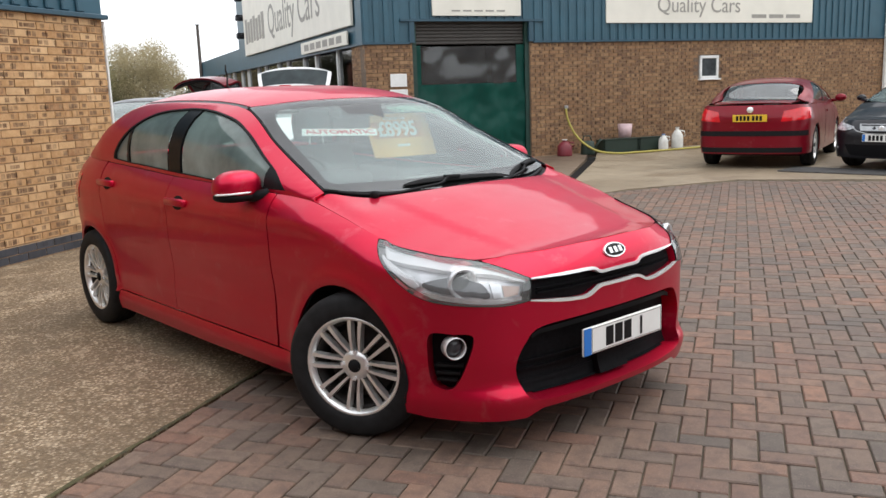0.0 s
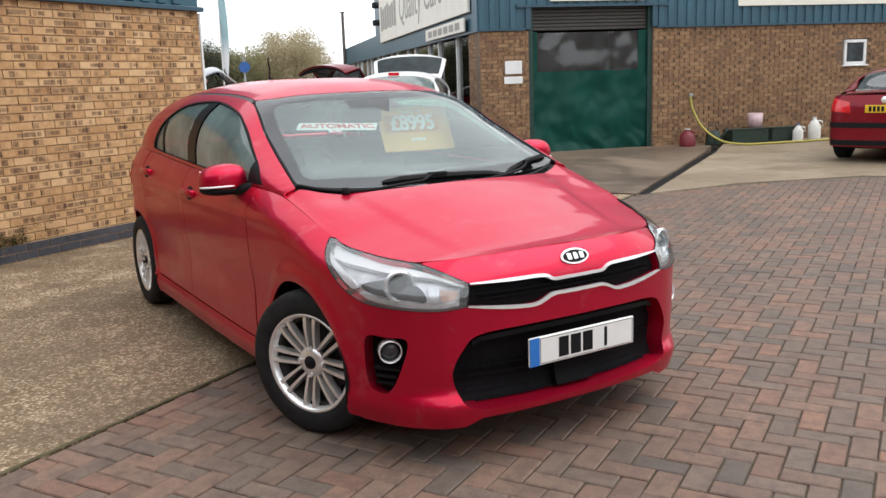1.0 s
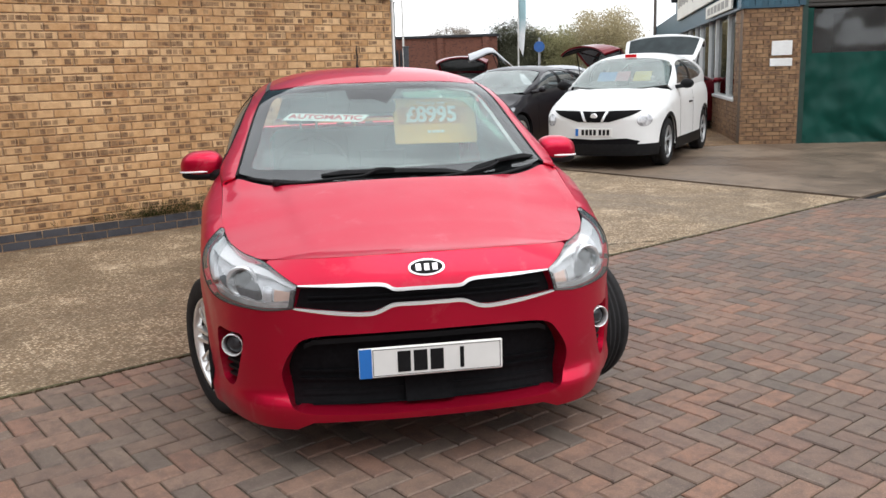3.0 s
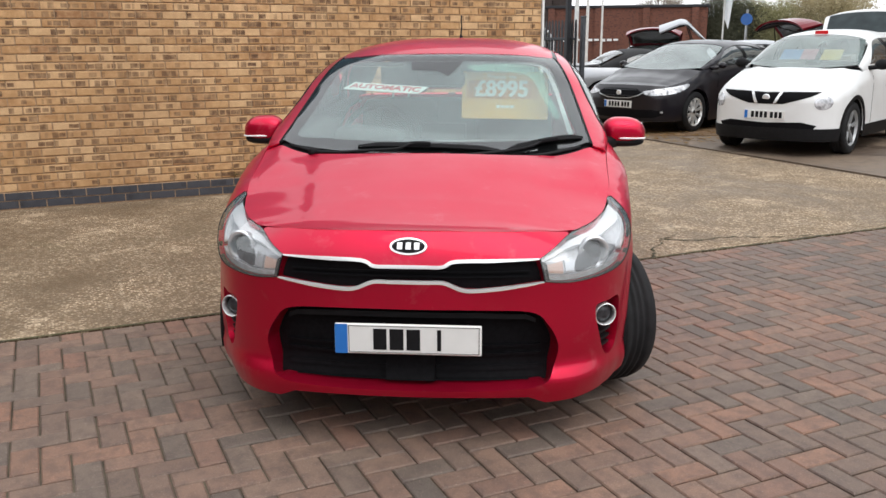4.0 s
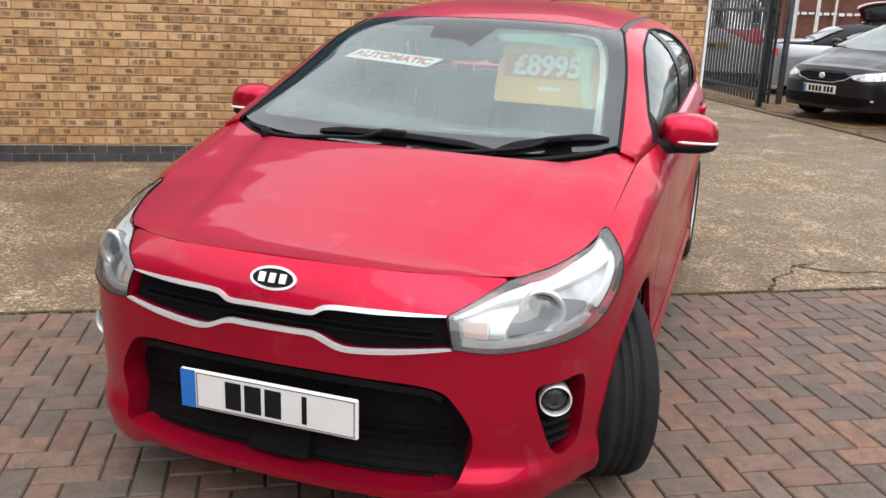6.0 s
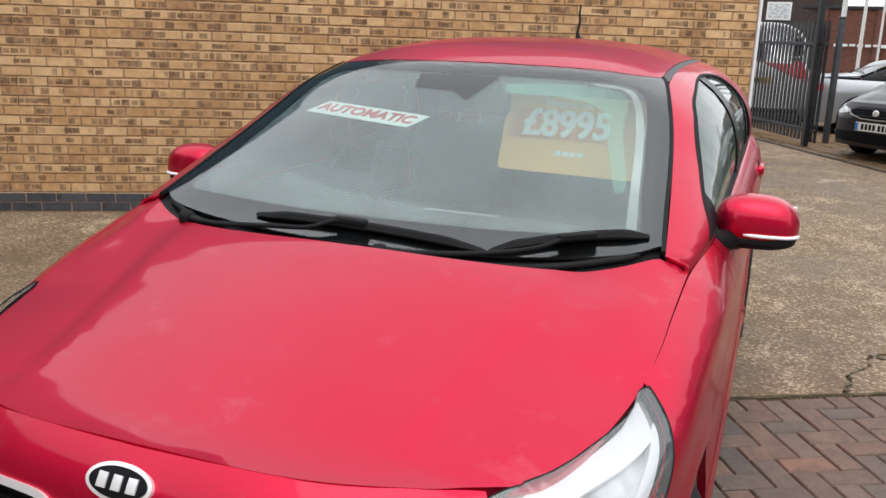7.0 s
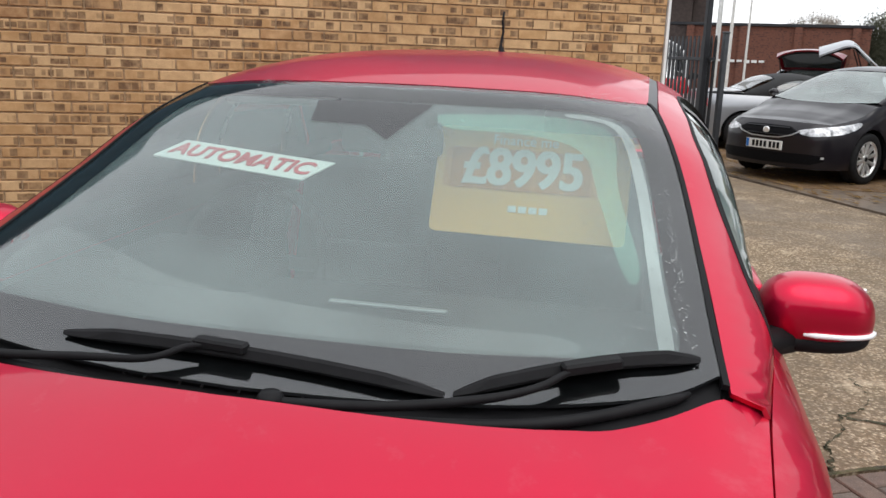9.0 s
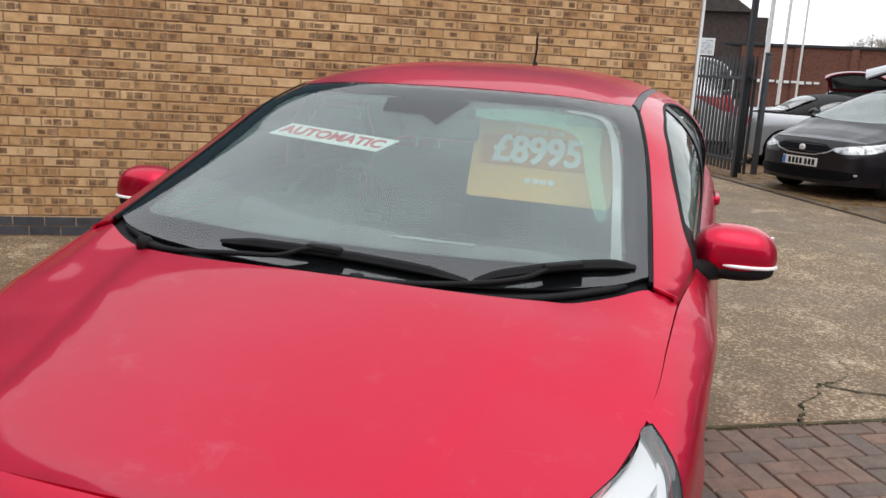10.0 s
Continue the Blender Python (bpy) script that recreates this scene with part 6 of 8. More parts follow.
M_GATEGLASS = plain("dark_gate_glass", (0.04, 0.05, 0.053), 0.35, vary=0.3, scale=4, spec=0.12)
M_CARGLASS = glass("parked_car_glass", (0.22, 0.27, 0.27), 0.03, haze=0.12, base_gloss=0.12)


def simple_car(name, label, m, coat, sp):
    """A parked car from its main sizes."""
    car = thing(name, label, "car", m)
    W, nose, wb, tail = sp["W"], sp["nose"], sp["wb"], -(sp["wb"] + sp["over"])
    zn, zc, zb, r = sp["zn"], sp["zc"], sp["zb"], sp["r"]
    yb = sp["yws"]
    sh = Shell(
        [(0, nose), (0.3 * W, nose - 0.01), (0.55 * W, nose - 0.05), (0.75 * W, nose - 0.14), (0.88 * W, nose - 0.29), (0.955 * W, nose - 0.5), (W, nose - 0.95), (W, tail + 1.1), (0.98 * W, tail + 0.5), (0.91 * W, tail + 0.2), (0.76 * W, tail + 0.07), (0.5 * W, tail + 0.02), (0, tail)],
        [(tail, zb), (-1.3, zb - 0.03), (yb - 0.3, zc + 0.01), (yb - 0.15, zc - 0.01), (0.1, zn + 0.45 * (zc - zn)), (nose - 0.3, zn)],
        {"y": nose - 0.25, "z": [(0, zn + 0.02), (0.5 * W, zn + 0.015), (W, zn)]},
        [(tail, 0.06, 0.25), (-0.7, 0.05, 0.2), (0, 0.09, 0.14), (nose - 0.1, 0.12, 0.2)],
        [(0.1, 0.06), (0.22, 0.012), (0.35, 0.0), (0.6, 0.0), (1.2, 0.012)],
        sp["roof"], sp.get("m", 2.8),
    )
    AR = -wb
    Rz = r + 0.045
    rear = float(sh.S[-1])
    tops = []
    for s in np.linspace(0, rear, 60):
        x, y = float(np.interp(s, sh.S, sh.X)), float(np.interp(s, sh.S, sh.Y))
        tops.append((s, sh.topz(x, y) - 0.001))
    lowz = sp.get("low", 0.22)
    bottom = [(0, lowz), (sh.sy(Rz - 0.02, lowz), lowz)] + sh.side(arc(0, r, Rz, -8, 188, 20)) + [(sh.sy(-Rz - 0.02, lowz), lowz - 0.02), (sh.sy(AR + Rz + 0.02, lowz), lowz - 0.02)] + sh.side(arc(AR, r, Rz, -8, 188, 20)) + [(sh.sy(AR - Rz - 0.01, lowz), lowz), (rear, lowz)]
    half = bottom + tops[::-1]
    for f in (lambda q: q, flip):
        skin("body_side", f(half), sh.lb, coat, car, step=0.06, flange=0.02)
    if "cladding" in sp:
        for f in (lambda q: q, flip):
            skin("black_skirt", f([(0, 0.2), (sh.sy(0.4, 0.2), 0.2), (sh.sy(0.4, 0.36), 0.36), (0, 0.36)]), sh.lb, M_BLACK, car, step=0.06, off=0.006)
            skin("black_skirt", f(sh.side([(-Rz, 0.2), (-Rz, 0.36), (AR + Rz, 0.36), (AR + Rz, 0.2)])), sh.lb, M_BLACK, car, step=0.08, off=0.006)
            for yc in (0, AR):
                skin("arch_trim", f(sh.side(arc(yc, r, Rz + 0.045, -5, 185, 18) + arc(yc, r, Rz - 0.005, 185, -5, 18))), sh.lb, M_BLACK, car, step=0.05, off=0.006)

    # bonnet and upper body
    rim3 = np.array([sh.lb(s, sh.topz(float(np.interp(s, sh.S, sh.X)), float(np.interp(s, sh.S, sh.Y)))) for s in np.linspace(0, sh.sy(yb - 0.2, zc), 50)])
    o = np.argsort(rim3[:, 1])
    by, bx, bz = rim3[o, 1], rim3[o, 0], rim3[o, 2]
    yfront = float(by[-1])

    def hood(x, y):
        xs, zs = max(0.02, float(np.interp(y, by, bx))), float(np.interp(y, by, bz))
        t = min(1.0, abs(x) / xs)
        lift = 0.075 * min(1.0, max(0.0, (yfront - y) / 0.5))
        ridge = 0.02 * math.exp(-((t - 0.72) / 0.13) ** 2) * min(1.0, max(0.0, (yfront - y) / 0.4))
        return (x, y, zs + lift * (1 - t * t) + ridge * sp.get("ridge", 0.5))

    back = curve([(0.86 * W, yb - 0.2), (0.7 * W, yb - 0.11), (0.4 * W, yb - 0.03), (0, yb)], 5)
    hl = [(x - 0.003, y) for x, y, z in rim3 if y > yb - 0.19] + back
    skin("bonnet", hl + [(-x, y) for x, y in hl[::-1]][1:-1], hood, coat, car, step=0.06, centre=(0, -0.3, -2))
    yt, ye = sp["ywt"], sp["yend"]
    xr = 0.70 * W
    gl = [(x, y - 0.02) for x, y in back[::-1]] + [(0.80 * W, yb - 0.2 + (yt - yb) * 0.35), (0.74 * W, yb - 0.2 + (yt - yb) * 0.7), (xr * 0.97, yt - 0.05), (0.4 * W, yt - 0.02), (0, yt)]
    scr = skin("windscreen", gl[:-1] + [(-x, y) for x, y in gl[::-1]][:-1], sh.can_xy, M_CARSCREEN, car, step=0.08, off=-0.004, flange=0.0, centre=(0, -1.2, 0.2))
    scr.visible_shadow = False
    rail = [(0.85 * W, yb - 0.2), (0.82 * W, yb - 0.2 + (yt - yb) * 0.35), (0.765 * W, yb - 0.2 + (yt - yb) * 0.7), (xr, yt - 0.06), (xr, (yt + ye) / 2), (xr * 0.96, ye)]
    roofmat = sp.get("top", coat)
    rf = [(0, yt - 0.01), (0.4 * W, yt - 0.03), (xr * 0.97, yt - 0.06)] + [(x + 0.002, y) for x, y in curve(rail[3:], 4)] + [(0, ye)]
    skin("roof", rf[1:-1] + [(-x, y) for x, y in rf[::-1]][:-1], sh.can_xy, roofmat, car, step=0.08, centre=(0, -2, 0.2))
    rg = [(xr * 0.9, ye - 0.02), (0.66 * W, sp["yglass"]), (-0.66 * W, sp["yglass"]), (-xr * 0.9, ye - 0.02)]
    b = skin("rear_screen", rg, sh.can_xy, M_CARGLASS, car, step=0.08, flange=0.0, centre=(0, -2, 0.6), off=-0.003)
    yl = sp["yglass"] - 0.02
    skin("tail_panel", [(0.72 * W, yl), (0.66 * W, tail + 0.12), (-0.66 * W, tail + 0.12), (-0.72 * W, yl)], sh.can_xy, coat, car, step=0.08, centre=(0, -2, 0.2)) if sp.get("boot") else None
    tz = lambda y: sh.topz(1, y)
    for sd in (1, -1):
        f = (lambda q: q) if sd > 0 else flip
        can = sh.can_yz(sd)
        top = [(q[1], q[2]) for q in (sh.can_xy(x, y) for x, y in curve(rail, 4))]
        ylast = sp.get("yframe", tail + 0.2)
        fl = [(yb - 0.22, tz(yb - 0.22) + 0.002)] + top + [(ylast, tz(ylast) + 0.004), (-1.4, tz(-1.4) + 0.002)]
        dlo = sp["dlo"]
        skin("side_frame", fl, can, roofmat, car, [dlo], step=0.07, flange=0.02)
        xs = [p[0] for p in dlo]
        mid = sp["pillar"]
        for a, bb in ((mid + 0.05, max(xs)), (min(xs), mid - 0.05)):
            q = [p for p in thin(dlo, 0.03) if a <= p[0] <= bb]
            if len(q) > 3:
                g = skin("side_window", q, can, M_CARGLASS, car, step=0.1, off=-0.008, flange=0.0)
                g.visible_shadow = False
        q = [p for p in thin(dlo, 0.02) if mid - 0.06 <= p[0] <= mid + 0.06]
        if len(q) > 3:
            skin("pillar_cover", q, can, M_GLOSSBLACK, car, step=0.1, off=-0.004)
        for yc in (0, AR):
            bm = bmesh.new()
            rows = [[bm.verts.new((sd * x, yc + (Rz + 0.01) * math.cos(radians(a)), r + (Rz + 0.01) * math.sin(radians(a)))) for x in (W - 0.04, W - 0.36)] for a in np.linspace(-15, 195, 16)]
            for a, bb in zip(rows, rows[1:]):
                bm.faces.new((a[0], bb[0], bb[1], a[1]))
            bm.faces.new([q[1] for q in rows])
            part("wheel_housing", bm, M_SEAL, car)
            wheel(car, (sd * (W - 0.115), yc, r), r, 0.2, r * 0.68, sd, rim_mat=sp.get("rim", M_ALLOY), spokes=sp.get("spokes", 5), twin=sp.get("twin", True), detail=False)
        bm = bmesh.new()
        bmesh.ops.create_uvsphere(bm, u_segments=16, v_segments=10, radius=1.0, matrix=Matrix.Translation((sd * (W + 0.06 + 0.03 * sp.get("mirror_k", 1)), yb - 0.62 + 0.15 * sp.get("mirror_k", 1), zc + 0.08)) @ Matrix.Diagonal((0.1 * sp.get("mirror_k", 1), 0.06, 0.07 * sp.get("mirror_k", 1), 1)))
        tube(bm, (sd * (W - 0.08), yb - 0.42, zc + 0.03), (sd * (W + 0.05), yb - 0.46, zc + 0.05), 0.03)
        part("door_mirror", bm, sp.get("mirror", coat), car, smooth=True)
        for key, mat, off in (("lamp", M_LAMPMIX, 0.004), ("fog", M_REFLECT, 0.006)):
            if key in sp:
                skin("headlamp" if key == "lamp" else "fog_lamp", f(curve(sh.line(sp[key]), 4, True)), sh.lb, mat, car, step=0.04, off=off)
        if "tail" in sp:
            skin("tail_lamp", f([(rear - x, z) if k == "x" else (sh.sy(x, z), z) for k, x, z in sp["tail"]]), sh.lb, M_REDLENS, car, step=0.05, off=0.006)
        if "doorline" in sp:
            for y in sp["doorline"]:
                skin("shut_line", f(sh.side([(y, 0.3), (y - 0.006, 0.3), (y - 0.006, tz(y) - 0.01), (y, tz(y) - 0.01)])), sh.lb, M_SEAL, car, step=0.1, off=0.002, flange=0.003)
            skin("door_handle", f(sh.side([(y + 0.12, 0.83), (y + 0.30, 0.83), (y + 0.30, 0.855), (y + 0.12, 0.855)])), sh.lb, sp.get("mirror", coat), car, step=0.1, off=0.02, flange=0.02)

    def front(nm, pts, mat, off=0.004):
        q = sh.line([("x", max(0.0, x), z) for x, z in pts])
        return skin(nm, q + flip(q)[::-1], sh.lb, mat, car, step=0.06, off=off)

    for nm, pts, mat in sp.get("front", ()):
        front(nm, pts, mat)
    for nm, pts, mat in sp.get("back", ()):
        q = [(rear - x, z) for x, z in pts]
        for f in (lambda q: q, flip):
            skin(nm, f(q + [(rear, pts[-1][1]), (rear, pts[0][1])]), sh.lb, mat, car, step=0.08, off=0.006)
    if "plate" in sp:
        z = sp["plate"]
        pl = part("number_plate", box((-0.26, nose - 0.005, z - 0.055), (0.26, nose + 0.01, z + 0.055), 0.003), M_PLATEWHITE, car)
        part("plate_band", box((0.215, nose + 0.01, z - 0.05), (0.255, nose + 0.012, z + 0.05)), M_PLATEBLUE, pl)
        for i in range(7):
            x = 0.16 - i * 0.056 - (0.02 if i > 3 else 0)
            part("plate_bar", box((x - 0.03, nose + 0.01, z - 0.038), (x + 0.008, nose + 0.012, z + 0.038)), M_BLACK, pl)
    if "rear_plate" in sp:
        z = sp["rear_plate"]
        pl = part("number_plate", box((-0.26, tail - 0.012, z - 0.055), (0.26, tail + 0.004, z + 0.055), 0.003), M_PLATEYELLOW, car)
        for i in range(7):
            x = -0.2 + i * 0.056 + (0.02 if i > 3 else 0)
            part("plate_bar", box((x - 0.008, tail - 0.014, z - 0.038), (x + 0.03, tail - 0.012, z + 0.038)), M_BLACK, pl)
    if "emblem" in sp:
        e, z, at = sp["emblem"]
        bm = lathe([(0.0, 0.0), (e, 0.0), (e, 0.012), (e * 0.7, 0.016), (0.0, 0.016)], 20, "Y")
        ob = part("emblem", bm, M_CHROME, car, smooth=True)
        ob.matrix_basis = Matrix.Translation((0, nose - 0.02 if at > 0 else tail - 0.005, z))
    if sp.get("roof_card"):
        zt_ = lerp(yt - 0.02, sp["roof"])
        part("roof_card", box((-0.09, yt - 0.06, zt_ - 0.01), (0.09, yt - 0.05, zt_ + 0.055), 0.003), M_REDLENS, car, "small red card on the roof edge")
    if sp.get("vee"):
        for f in (lambda q: q, flip):
            q = sh.line([("x", 0.165, 0.80), ("x", 0.20, 0.80), ("x", 0.135, 0.665), ("x", 0.10, 0.665)])
            skin("grille_bar", f(q), sh.lb, M_CHROME, car, step=0.04, off=0.016, flange=0.014)
    # pale strip painting the highlight on the body crease below the grille
    if "trim" in sp:
        q = sh.line([("x", x, z) for x, z in sp["trim"]])
        q = flip(q)[::-1][:-1] + q
        skin("chrome_trim", [(s, z + 0.008) for s, z in q] + [(s, z - 0.006) for s, z in q[::-1]], sh.lb, M_GALV, car, step=0.05, off=0.012, flange=0.012)
        for z in sp.get("slats", ()):
            q = sh.line([("x", x, z) for x in (0.0, 0.17, 0.3)])
            q = flip(q)[::-1][:-1] + q
            skin("grille_slat", [(s, w + 0.005) for s, w in q] + [(s, w - 0.005) for s, w in q[::-1]], sh.lb, M_DARKSTEEL, car, step=0.06, off=0.014, flange=0.01)
    if sp.get("cards"):
        for x, w, mat in ((0.25, 0.3, M_CARDBLUE), (-0.28, 0.26, M_CARDYELLOW), (0.02, 0.2, M_CARDPINK)):
            c = Vector(sh.can_xy(x, yb - 0.5)) - Vector((0, 0.02, 0.10))
            bm = box((-w / 2, -0.11, -0.002), (w / 2, 0.11, 0.002))
            bm.transform(Matrix.Translation(c) @ Matrix.Rotation(radians(-38), 4, "X"))
            part("price_sheet", bm, mat, car)
    # cabin in the dark
    part("floor_pan", box((-W + 0.12, tail + 0.25, 0.2), (W - 0.12, nose - 0.3, 0.3)), M_DARK, car)
    part("dashboard", box((-W + 0.14, yb - 0.75, 0.5), (W - 0.14, yb - 0.3, zc - 0.01), 0.05), M_TRIMGREY, car)
    for x in (-0.36, 0.36) if sp.get("seats", True) else ():
        st = part("front_seat", cuboid(bmesh.new(), (x - 0.23, yb - 1.75, 0.4), (x + 0.23, yb - 1.58, 1.05), 0.06, 2), M_SEAT, car)
        part("headrest", cuboid(bmesh.new(), (x - 0.12, yb - 1.77, 1.08), (x + 0.12, yb - 1.68, 1.24), 0.04, 2), M_SEAT, st)
    if "gate" in sp:
        # raised tailgate, hinged at the end of the roof
        ang, length, gm = sp["gate"]
        hz = lerp(ye, sp["roof"])
        n = 14

        up, over = radians(ang), radians(sp.get("over_ang", -6))
        spine = [(0.0, 0.0, up)]
        for j in range(40):
            v = (j + 0.5) / 40
            a = up + (over - up) * min(1.0, max(0.0, (v - 0.5) / 0.2))
            spine.append((spine[-1][0] - length / 40 * math.cos(a), spine[-1][1] + length / 40 * math.sin(a), a))

        def leaf(u, v, lift=0.0):
            k = min(39, int(v * 40))
            t = v * 40 - k
            y, z, a = (spine[k][q] + (spine[k + 1][q] - spine[k][q]) * t for q in range(3))
            w = xr * (1.0 + 0.12 * math.sin(v * 2.6))
            crown = (0.02 + 0.10 * v) * u * u + 0.05 * v * u ** 6
            off = lift - crown
            return Vector((u * w, ye + y + off * math.sin(a) * 0.4, hz + z + off * max(0.6, math.cos(a))))

        def grid(u0, u1, v0, v1, lift=0.0):
            bm = bmesh.new()
            g = [[bm.verts.new(leaf(u0 + (u1 - u0) * i / n, v0 + (v1 - v0) * j / n, lift)) for i in range(n + 1)] for j in range(n + 1)]
            for j in range(n):
                for i in range(n):
                    bm.faces.new((g[j][i], g[j][i + 1], g[j + 1][i + 1], g[j + 1][i]))
            bmesh.ops.recalc_face_normals(bm, faces=bm.faces)
            ex = bmesh.ops.extrude_face_region(bm, geom=bm.faces[:])
            for v in ex["geom"]:
                if isinstance(v, bmesh.types.BMVert):
                    v.co += Vector((0, 0.012, -0.03))
            bmesh.ops.recalc_face_normals(bm, faces=bm.faces)
            return bm

        gt = part("tailgate", grid(-1, 1, 0.0, 0.08), gm, car, "raised tailgate", smooth=False)
        part("gate_side", grid(-1, -0.9, 0.08, 0.56), gm, gt)
        part("gate_side", grid(0.9, 1, 0.08, 0.56), gm, gt)
        part("gate_panel", grid(-1, 1, 0.56, 1.0), gm, gt)
        part("gate_lining", grid(-0.96, 0.96, 0.58, 0.98, -0.045), M_BLACK, gt)
        g = part("gate_glass", grid(-0.9, 0.9, 0.08, 0.56, -0.008), sp.get("gate_glass", M_CARGLASS), gt)
        for sx in (-0.95, 0.95):
            q = leaf(sx, 0.5, -0.05)
            part("gas_strut", path_tube([q, (sx * xr, tail + 0.35, zb)], 0.012, 6), M_BLACK, gt)
    return car


def at(x, y, heading, z=0.0):
    return Matrix.Translation((x, y, z)) @ Matrix.Rotation(radians(heading - 90), 4, "Z")


crossover = dict(
    W=0.86, nose=0.84, wb=2.53, over=0.74, zn=0.86, zc=1.05, zb=1.12, r=0.335, yws=-0.16, ywt=-0.98, yend=-2.9, yglass=-3.2, low=0.3, ridge=1.0, cladding=True,
    roof=[(-3.4, 1.1), (-3.2, 1.2), (-2.95, 1.5), (-2.5, 1.57), (-1.8, 1.6), (-1.3, 1.575), (-1.0, 1.52), (-0.6, 1.32), (-0.2, 1.09), (0, 1.02)],
    dlo=curve([(-0.62, 1.13), (-0.85, 1.30), (-1.05, 1.41), (-1.3, 1.46), (-1.7, 1.48), (-2.1, 1.46), (-2.35, 1.38), (-2.5, 1.26)], 4) + [(-2.3, 1.21), (-1.5, 1.15)],
    pillar=-1.5, doorline=(-0.65, -1.55), spokes=5, twin=False, mirror=M_BLACK, cards=True,
    lamp=[("x", 0.66 + 0.085 * math.cos(a), 0.68 + 0.085 * math.sin(a)) for a in np.linspace(0, 2 * math.pi, 10, endpoint=False)],
    front=(("upper_grille", [(0.0, 0.80), (0.3, 0.81), (0.62, 0.815), (0.5, 0.745), (0.22, 0.66), (0.0, 0.655)], M_MESHBLACK), ("lower_intake", [(0.0, 0.42), (0.45, 0.44), (0.62, 0.40), (0.55, 0.32), (0.0, 0.30)], M_MESHBLACK)),
    plate=0.52, emblem=(0.05, 0.73, 1), gate=(50, 0.92, M_PAINTWHITE), roof_card=True, vee=True, gate_glass=M_GATEGLASS, rim=M_GALV,
)
white_crossover = simple_car("crossover", "white crossover with raised tailgate and round lamps", at(-6.45, 11.48, -66), M_PAINTWHITE, crossover)
hatch2 = dict(
    W=0.885, nose=0.9, wb=2.6, over=0.75, zn=0.74, zc=0.97, zb=1.08, r=0.325, yws=-0.05, ywt=-1.12, yend=-2.7, yglass=-3.2, low=0.2,
    roof=[(-3.4, 1.05), (-3.2, 1.12), (-2.7, 1.36), (-2.2, 1.44), (-1.7, 1.46), (-1.35, 1.44), (-1.1, 1.38), (-0.6, 1.19), (-0.1, 0.99), (0.1, 0.93)],
    dlo=curve([(-0.62, 1.04), (-0.9, 1.20), (-1.2, 1.32), (-1.5, 1.365), (-1.9, 1.36), (-2.3, 1.28), (-2.55, 1.17)], 4) + [(-2.3, 1.11), (-1.5, 1.05)],
    pillar=-1.55, doorline=(-0.6, -1.6), spokes=10, twin=False,
    lamp=[("x", 0.42, 0.66), ("x", 0.6, 0.70), ("y", 0.45, 0.735), ("y", 0.2, 0.775), ("y", 0.25, 0.72), ("y", 0.5, 0.64), ("x", 0.6, 0.60), ("x", 0.46, 0.62)],
    front=(("upper_grille", [(0.0, 0.705), (0.3, 0.70), (0.40, 0.65), (0.3, 0.57), (0.0, 0.56)], M_MESHBLACK), ("lower_intake", [(0.0, 0.38), (0.56, 0.385), (0.70, 0.37), (0.72, 0.31), (0.6, 0.26), (0.0, 0.245)], M_MESHBLACK)),
    # the trim points trace the crease highlight, drawn as a pale line
    fog=[("x", 0.69, 0.335), ("x", 0.715, 0.335), ("x", 0.715, 0.358), ("x", 0.69, 0.358)], plate=0.46, emblem=(0.045, 0.635, 1), trim=[(0.0, 0.555), (0.2, 0.56), (0.36, 0.60), (0.44, 0.65)], slats=(0.595, 0.68), mirror_k=0.75,
)
grey_hatch = simple_car("hatchback", "dark grey hatchback with silver alloy wheels on gravel", at(-9.55, 11.6, -72), M_PAINTBLACK, hatch2)
coupe = dict(
    W=0.88, nose=0.95, wb=2.6, over=0.86, zn=0.72, zc=0.95, zb=1.0, r=0.32, yws=0.0, ywt=-1.05, yend=-2.35, yglass=-2.86, low=0.24, boot=True, yframe=-2.95,
    roof=[(-3.6, 0.95), (-3.42, 1.03), (-2.9, 1.06), (-2.35, 1.34), (-2.0, 1.40), (-1.5, 1.42), (-1.05, 1.36), (-0.6, 1.18), (-0.05, 0.98), (0.1, 0.93)],
    dlo=curve([(-0.6, 1.01), (-0.85, 1.15), (-1.1, 1.27), (-1.5, 1.33), (-1.9, 1.31), (-2.3, 1.2), (-2.6, 1.06)], 4) + [(-2.2, 1.03), (-1.4, 1.0)],
    pillar=-1.6, doorline=(-0.5, -1.65), rear_plate=0.80, emblem=(0.05, 0.93, -1), tail=[("x", 0.46, 0.74), ("x", 0.50, 0.90), ("y", -3.3, 0.955), ("y", -3.0, 0.94), ("y", -3.1, 0.78)],
    back=(("bumper_band", [(0.95, 0.52), (0.95, 0.60)], M_BLACK), ("valance", [(0.8, 0.26), (0.8, 0.34)], M_BLACK)), spokes=6, twin=False,
)
red_coupe = simple_car("coupe", "red coupe with black bumper band parked by the workshop wall", at(0.88, 17.9, 78), M_PAINTRED, coupe)
saloon = dict(hatch2)
saloon.update(dlo=hatch2["dlo"], W=0.9, front=(("upper_grille", [(0.0, 0.70), (0.34, 0.70), (0.30, 0.60), (0.0, 0.59)], M_GALV), ("lower_intake", [(0.0, 0.40), (0.55, 0.40), (0.45, 0.24), (0.0, 0.22)], M_MESHBLACK)), plate=0.50)
black_hatch = simple_car("hatchback", "black hatchback with chrome grille facing the yard", at(2.42, 14.65, -122), M_PAINTNAVY, saloon)
